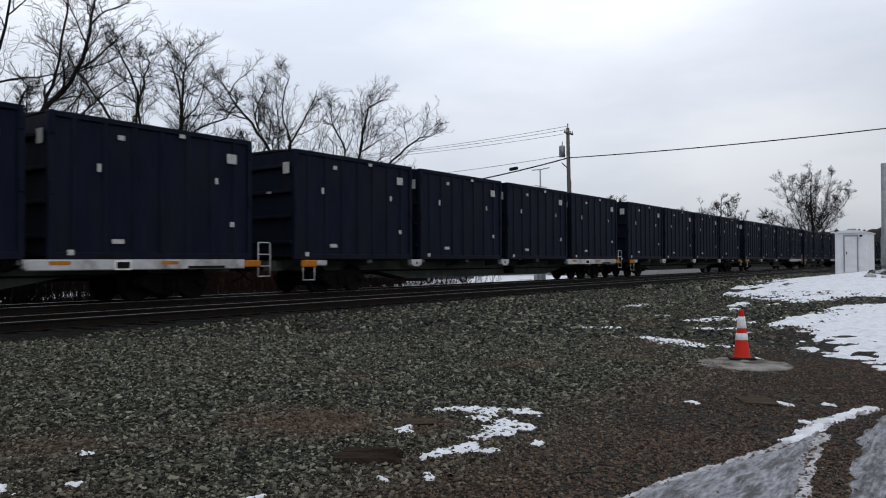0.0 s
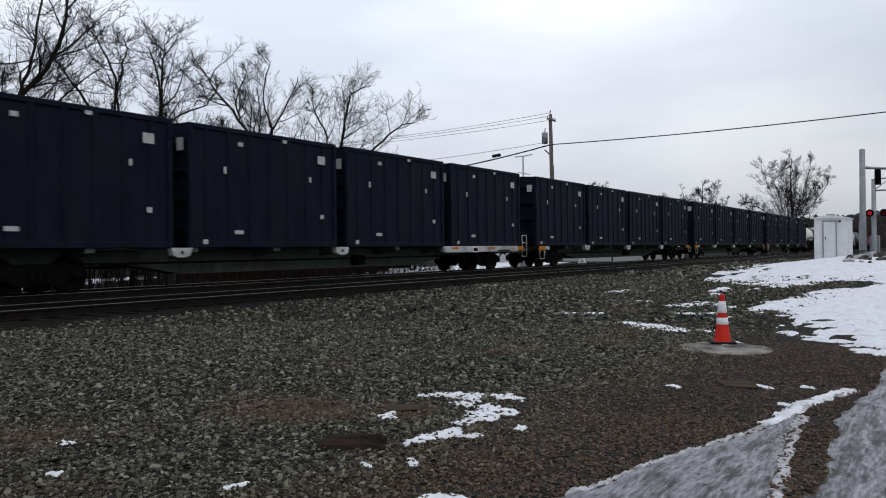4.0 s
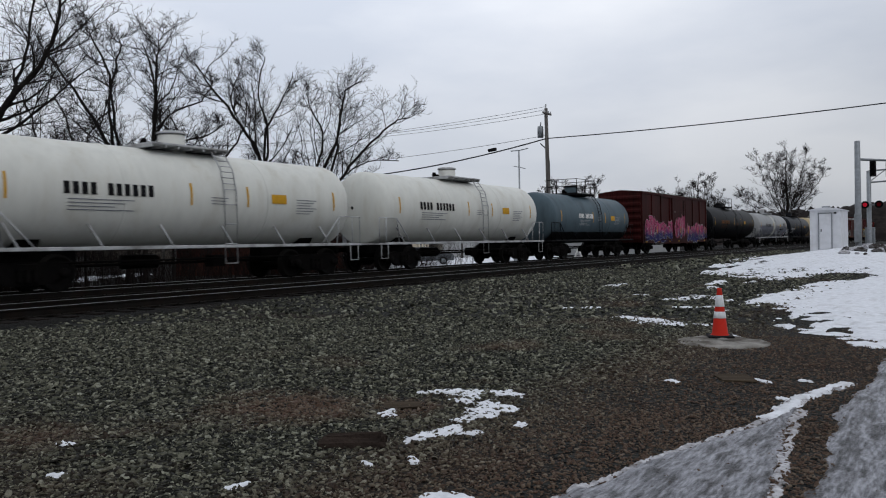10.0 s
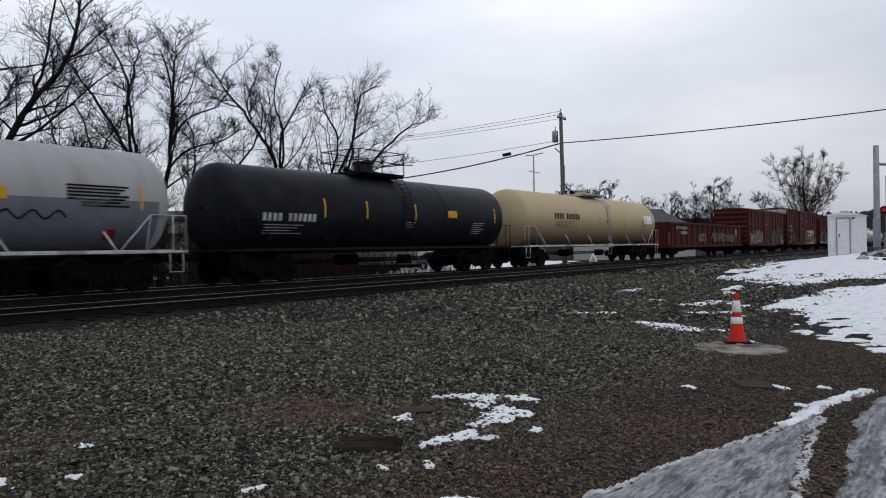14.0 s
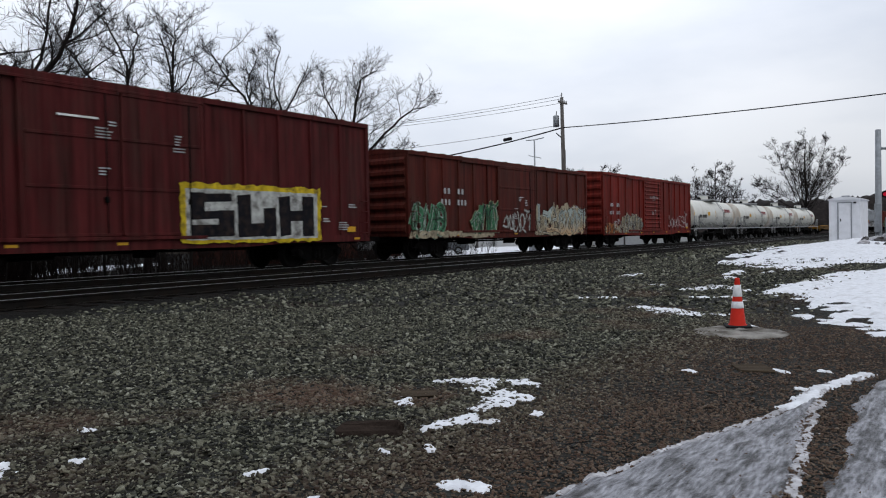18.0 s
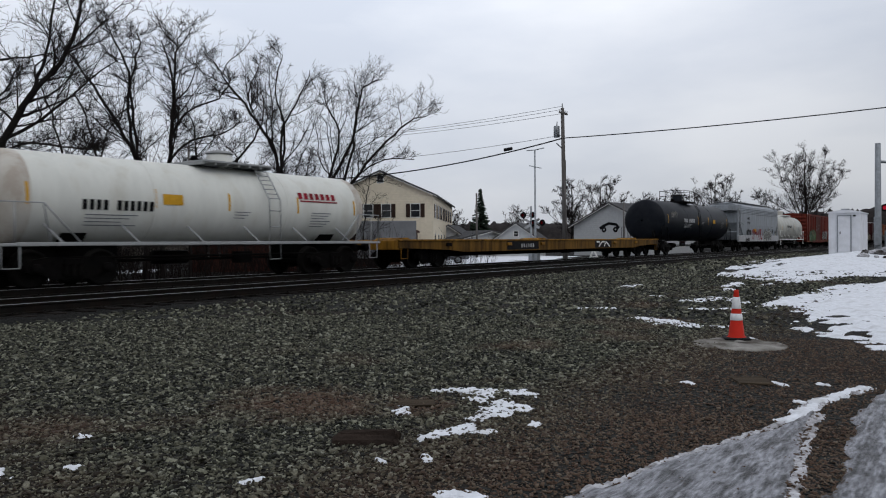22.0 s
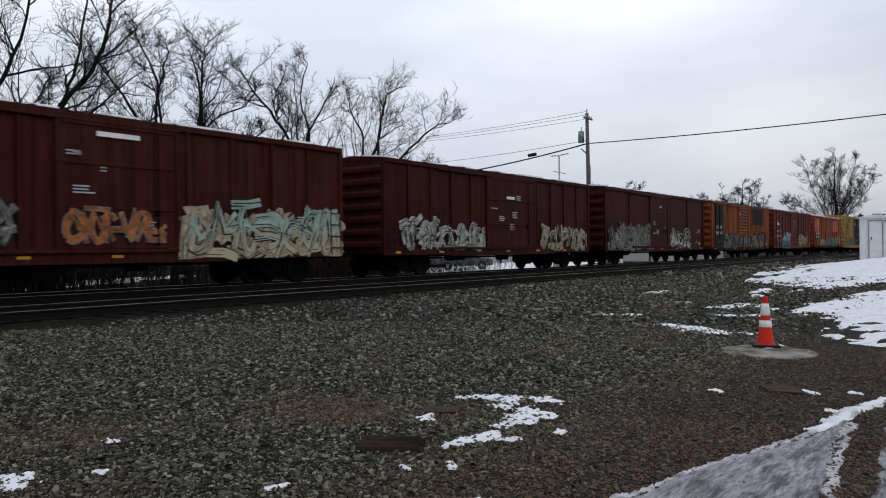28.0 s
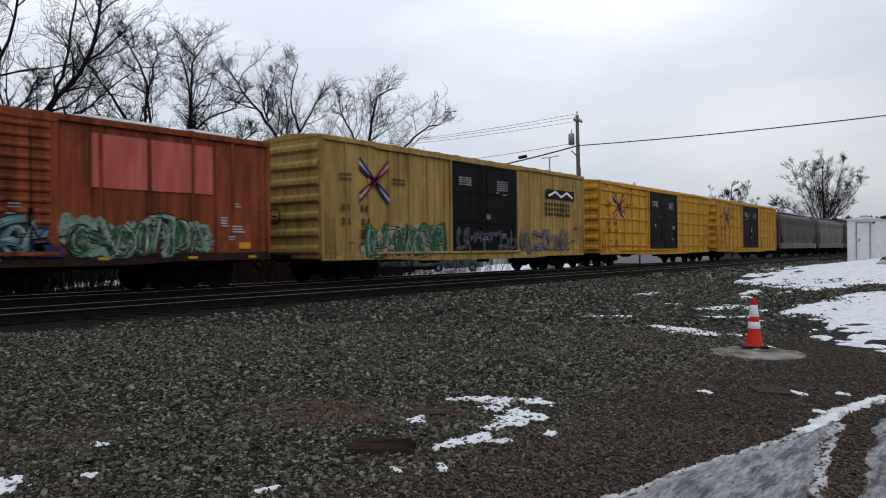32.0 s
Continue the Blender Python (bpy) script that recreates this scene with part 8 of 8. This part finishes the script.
def conifer(x, y, h, seed):
    rnd = random.Random(seed)
    t = thing("conifer", "dark green conifer far behind the house", "tree", at=(x, y, ground_z(x, y)))
    part("trunk", Shape().tube([(0, 0, 0), (0, 0, h)], 0.2, 7, 0.03), M_BARK, t)
    s = Shape()
    for i in range(420):
        z = h * (0.15 + 0.84 * i / 420)
        r = (1 - z / h) * h * 0.24 * rnd.uniform(0.5, 1.1) + 0.15
        a = rnd.uniform(0, 6.28)
        c, q = math.cos(a), math.sin(a)
        w = 0.3
        s.add([(0.1 * c, 0.1 * q, z + 0.2), (r * c - w * q, r * q + w * c, z - 0.25 * r), (r * 1.15 * c, r * 1.15 * q, z - 0.1 * r), (r * c + w * q, r * q - w * c, z - 0.25 * r)], [(0, 1, 2), (0, 2, 3)])
    part("crown", s, mat("conifer_needles", (0.018, 0.026, 0.018), 0.9, 0, 0.4, 2), t)


conifer(109.6, 70.0, 11.0, 1)
conifer(112.5, 71.5, 8.0, 2)

# brush along the far side of the tracks
def brush():
    rnd = random.Random(17)
    s = Shape()
    for i in range(4200):
        x, y = rnd.uniform(-6, 42), rnd.uniform(25.6, 34)
        h = rnd.uniform(0.6, 3.4) * (0.6 + 0.4 * noise.noise(Vector((x * 0.3, y * 0.3, 0))))
        if i > 2700:
            x, y, h = rnd.gauss(10.5, 2.6), rnd.uniform(26, 30), rnd.uniform(1.5, 4.2)
        z = ground_z(x, y)
        p = Vector((x, y, z))
        d = Vector((rnd.gauss(0, 0.25), rnd.gauss(0, 0.25), 1)).normalized()
        q = p + d * h
        s.tube([p, p + d * h * 0.5 + Vector((rnd.gauss(0, 0.05), 0, 0)), q], 0.012, 3, 0.005, caps=False)
        for _ in range(4):
            b = p + d * h * rnd.uniform(0.25, 0.95)
            e = b + (d + Vector((rnd.gauss(0, 0.7), rnd.gauss(0, 0.7), 0.1))).normalized() * h * 0.32
            s.tube([b, e], 0.007, 3, 0.004, caps=False)
    tagged(part("brush", s, mat("brown_brush_stems", (0.011, 0.0075, 0.0065), 0.9, 0, 0.3, 2, bump=0, rnd="island")), "tangled leafless brown brush along the tracks", "brush", kind="stuff")


brush()


# far wooded hills
def hills():
    m = mat("distant_bare_woods", (0.018, 0.0145, 0.0135), 0.95, 0, 0.6, 0.9, (0.007, 0.006, 0.006), 0.8, 0.25, 0, stretch=(1, 1, 0.2))
    s = Shape()
    xs = 800
    v, f = [], []
    for i in range(xs + 1):
        a = radians(-8 + 110 * i / xs)
        for k, (d, hh) in enumerate(((210, -1.0), (230, 1.0), (300, 1.6), (420, 0.4))):
            h = hh * (5.0 + 2.0 * noise.noise(Vector((a * 4, 0, k * 0.3))) + 0.5 * noise.noise(Vector((a * 30, 2, k))) + 0.7 * noise.noise(Vector((a * 130, 5, k))) + 0.7 * noise.noise(Vector((a * 380, 6, k)))) if hh > 0 else -2
            if hh > 0:
                h += hh * (3.0 * (1 - smooth(0.36, 0.46, a)) + 6.2 * smooth(0.84, 1.0, a) - 2.0 * smooth(1.12, 1.25, a)) * (1 + 0.25 * noise.noise(Vector((a * 9, 1, 0))))
            v.append((d * math.cos(a), d * math.sin(a), h))
    for i in range(xs):
        for k in range(3):
            f.append((i * 4 + k, (i + 1) * 4 + k, (i + 1) * 4 + k + 1, i * 4 + k + 1))
    tagged(part("far_woods", s.add(v, f, True), m), "low distant ridge of bare grey-brown woods", "woods", kind="stuff")


hills()


# ---- loose stones ----
def stones(name, label, n_list, seed, material):
    """Angular stones scattered by stretches of the plan: (count, nearest, farthest, smallest, largest)."""
    rng = np.random.default_rng(seed)
    cube = np.array([[x, y, z] for x in (-1, 1) for y in (-1, 1) for z in (-1, 1)], float)
    quads = np.array([(0, 1, 3, 2), (4, 6, 7, 5), (0, 4, 5, 1), (2, 3, 7, 6), (1, 5, 7, 3)])
    verts, faces, k = [], [], 0
    for count, r0, r1, s0, s1, *arc in n_list:
        r = np.sqrt(rng.uniform(r0 * r0, r1 * r1, count))
        a = np.radians(rng.uniform(*(arc or (3.0, 70.0)), count))
        x, y = r * np.cos(a), r * np.sin(a)
        ok = (y < 12.25 + 0.045 * np.clip(x - 4, 0, 16) + 0.1 * np.sin(x * 2.7) + rng.normal(0, 0.08, count)) & ((y > 0.25) | (y < -1.0) | (len(arc) > 0)) & ((y > 8.8) | (r1 < 60))
        # fewer and finer stones on the trodden dirt beside the drive
        trod = np.clip(1 - (np.abs(y) - (2.2 + 0.12 * np.sin(x * 1.3))) / 1.0, 0, 1)
        ok &= (rng.uniform(0, 1, count) > trod * 0.6) | (s1 < 0.035)
        x, y, trod = x[ok], y[ok], trod[ok]
        m = len(x)
        z = np.array([ground_z(p, q) for p, q in zip(x, y)])
        size = s0 + (s1 - s0) * rng.uniform(0, 1, m) ** 2.4
        size *= 1 - (0.5 * trod if s1 > 0.035 else 0.0)
        dims = size[:, None] * rng.uniform(0.6, 1.25, (m, 3)) * np.array([1.5, 1.0, 0.55])
        p = cube[None] * rng.uniform(0.22, 1.0, (m, 8, 3)) * dims[:, None, :] * 0.5
        t, u = rng.uniform(0, 6.283, m), rng.normal(0, 0.45, m)
        c, s = np.cos(u)[:, None], np.sin(u)[:, None]
        px, pz = p[:, :, 0] * c - p[:, :, 2] * s, p[:, :, 0] * s + p[:, :, 2] * c
        c, s = np.cos(t)[:, None], np.sin(t)[:, None]
        qx, qy = px * c - p[:, :, 1] * s, px * s + p[:, :, 1] * c
        lift = size * rng.uniform(0.0, 0.3, m)
        verts.append(np.stack([qx + x[:, None], qy + y[:, None], pz + (z + lift)[:, None]], 2).reshape(-1, 3))
        faces.append((quads[None] + 8 * (k + np.arange(m))[:, None, None]).reshape(-1, 4))
        k += m
    v, f = np.concatenate(verts), np.concatenate(faces)
    me = bpy.data.meshes.new(name)
    me.vertices.add(len(v))
    me.vertices.foreach_set("co", v.ravel())
    me.loops.add(f.size)
    me.loops.foreach_set("vertex_index", f.ravel())
    me.polygons.add(len(f))
    me.polygons.foreach_set("loop_start", np.arange(0, f.size, 4))
    me.update(calc_edges=True)
    me.validate()
    me.materials.append(material)
    tagged(new(name, me), label, "gravel", kind="stuff")


SILT = ((4.6, 4.75, 0.9), (5.2, 3.9, 0.5))


def stone_material():
    m = bpy.data.materials.new("ballast_stone")
    m.use_nodes = True
    n, l = m.node_tree.nodes, m.node_tree.links
    b = n["Principled BSDF"]
    g = n.new("ShaderNodeNewGeometry")
    r = n.new("ShaderNodeValToRGB")
    el = r.color_ramp.elements
    el[0].position, el[0].color = 0.0, (0.0070, 0.0075, 0.0059, 1)
    el[1].position, el[1].color = 1.0, (0.2700, 0.2750, 0.2200, 1)
    for p, c in ((0.3, (0.0180, 0.0185, 0.0130, 1)), (0.6, (0.0830, 0.0850, 0.0600, 1)), (0.8, (0.1200, 0.1160, 0.0850, 1)), (0.92, (0.2200, 0.2220, 0.1650, 1))):
        e = el.new(p)
        e.color = c
    l.new(g.outputs["Random Per Island"], r.inputs["Fac"])
    tc, nz = n.new("ShaderNodeTexCoord"), n.new("ShaderNodeTexNoise")
    nz.inputs["Scale"].default_value, nz.inputs["Detail"].default_value = 70, 4
    l.new(tc.outputs["Object"], nz.inputs["Vector"])
    k = ramp(n, 0.3, 0.7, (0.5, 0.5, 0.5), (1.2, 1.2, 1.2))
    l.new(nz.outputs["Fac"], k.inputs["Fac"])
    mx = n.new("ShaderNodeMixRGB")
    mx.blend_type, mx.inputs["Fac"].default_value = "MULTIPLY", 1.0
    l.new(r.outputs["Color"], mx.inputs["Color1"])
    l.new(k.outputs["Color"], mx.inputs["Color2"])
    dirt, dk, soil = n.new("ShaderNodeTexNoise"), ramp(n, 0.52, 0.68, (0, 0, 0), (0.5, 0.5, 0.5)), n.new("ShaderNodeMixRGB")
    dirt.inputs["Scale"].default_value, dirt.inputs["Detail"].default_value = 0.55, 8
    l.new(tc.outputs["Object"], dirt.inputs["Vector"])
    l.new(dirt.outputs["Fac"], dk.inputs["Fac"])
    # brown silt on the trodden strip beside the drive
    xyz, strip, most = n.new("ShaderNodeSeparateXYZ"), n.new("ShaderNodeMapRange"), n.new("ShaderNodeMath")
    l.new(tc.outputs["Object"], xyz.inputs["Vector"])
    l.new(xyz.outputs["Y"], strip.inputs["Value"])
    strip.inputs["From Min"].default_value, strip.inputs["From Max"].default_value = 3.7, 2.1
    strip.inputs["To Max"].default_value = 0.72
    most.operation = "MAXIMUM"
    near_by, keep = n.new("ShaderNodeMapRange"), n.new("ShaderNodeMath")
    near_by.inputs["From Min"].default_value, near_by.inputs["From Max"].default_value = 7.5, 5.5
    l.new(xyz.outputs["Y"], near_by.inputs["Value"])
    keep.operation = "MULTIPLY"
    l.new(dk.outputs["Color"], keep.inputs[0])
    l.new(near_by.outputs["Result"], keep.inputs[1])
    l.new(keep.outputs["Value"], most.inputs[0])
    reach, brown = n.new("ShaderNodeMapRange"), n.new("ShaderNodeMath")
    reach.inputs["From Min"].default_value, reach.inputs["From Max"].default_value = 15.0, 11.5
    l.new(xyz.outputs["X"], reach.inputs["Value"])
    brown.operation = "MULTIPLY"
    l.new(strip.outputs["Result"], brown.inputs[0])
    l.new(reach.outputs["Result"], brown.inputs[1])
    l.new(brown.outputs["Value"], most.inputs[1])
    # two patches of reddish silt washed between the stones
    last = most.outputs["Value"]
    for px, py, rad in SILT:
        far, near, more = n.new("ShaderNodeVectorMath"), n.new("ShaderNodeMapRange"), n.new("ShaderNodeMath")
        far.operation, more.operation = "DISTANCE", "MAXIMUM"
        warp, shift = n.new("ShaderNodeTexNoise"), n.new("ShaderNodeMixRGB")
        warp.inputs["Scale"].default_value = 2.2
        shift.blend_type, shift.inputs["Fac"].default_value = "ADD", 0.9
        l.new(tc.outputs["Object"], warp.inputs["Vector"])
        l.new(tc.outputs["Object"], shift.inputs["Color1"])
        l.new(warp.outputs["Color"], shift.inputs["Color2"])
        l.new(shift.outputs["Color"], far.inputs[0])
        far.inputs[1].default_value = (px + 0.45, py + 0.45, 0.55)
        l.new(far.outputs["Value"], near.inputs["Value"])
        near.inputs["From Min"].default_value, near.inputs["From Max"].default_value = rad, rad * 0.3
        near.inputs["To Max"].default_value = 0.7
        l.new(last, more.inputs[0])
        l.new(near.outputs["Result"], more.inputs[1])
        last = more.outputs["Value"]
    l.new(last, soil.inputs["Fac"])
    l.new(mx.outputs["Color"], soil.inputs["Color1"])
    soil.inputs["Color2"].default_value = (0.098, 0.058, 0.04, 1)
    l.new(soil.outputs["Color"], b.inputs["Base Color"])
    b.inputs["Roughness"].default_value = 0.7
    b.inputs["Specular IOR Level"].default_value = 0.15
    return m


stones("ballast_gravel", "loose angular grey-green ballast stones and grit",
       [(5000, 0.7, 3.2, 0.02, 0.07, -180, 180), (2500, 3.2, 9.0, 0.035, 0.1, 70, 363), (2500, 9.0, 22.0, 0.06, 0.16, 70, 363), (36000, 2.4, 6.6, 0.011, 0.03), (36000, 2.4, 7.5, 0.014, 0.05),
        (26000, 6.6, 12.0, 0.016, 0.0349), (62000, 7.5, 13.5, 0.02, 0.056), (52000, 13.5, 32, 0.035, 0.1), (22000, 32, 75, 0.07, 0.2, 2.0, 25.0)], 5, stone_material())


# ---- the train rolls ----
def motions():
    """All cars and containers roll past at one steady speed."""
    for ob, u in TRAIN:
        walk(ob, [(t, pose(u - SPEED * t, YTRAIN, RAIL)) for t in (0.0, 1 / 30, 16.0, 32.0 - 1 / 30, 32.0)])


motions()
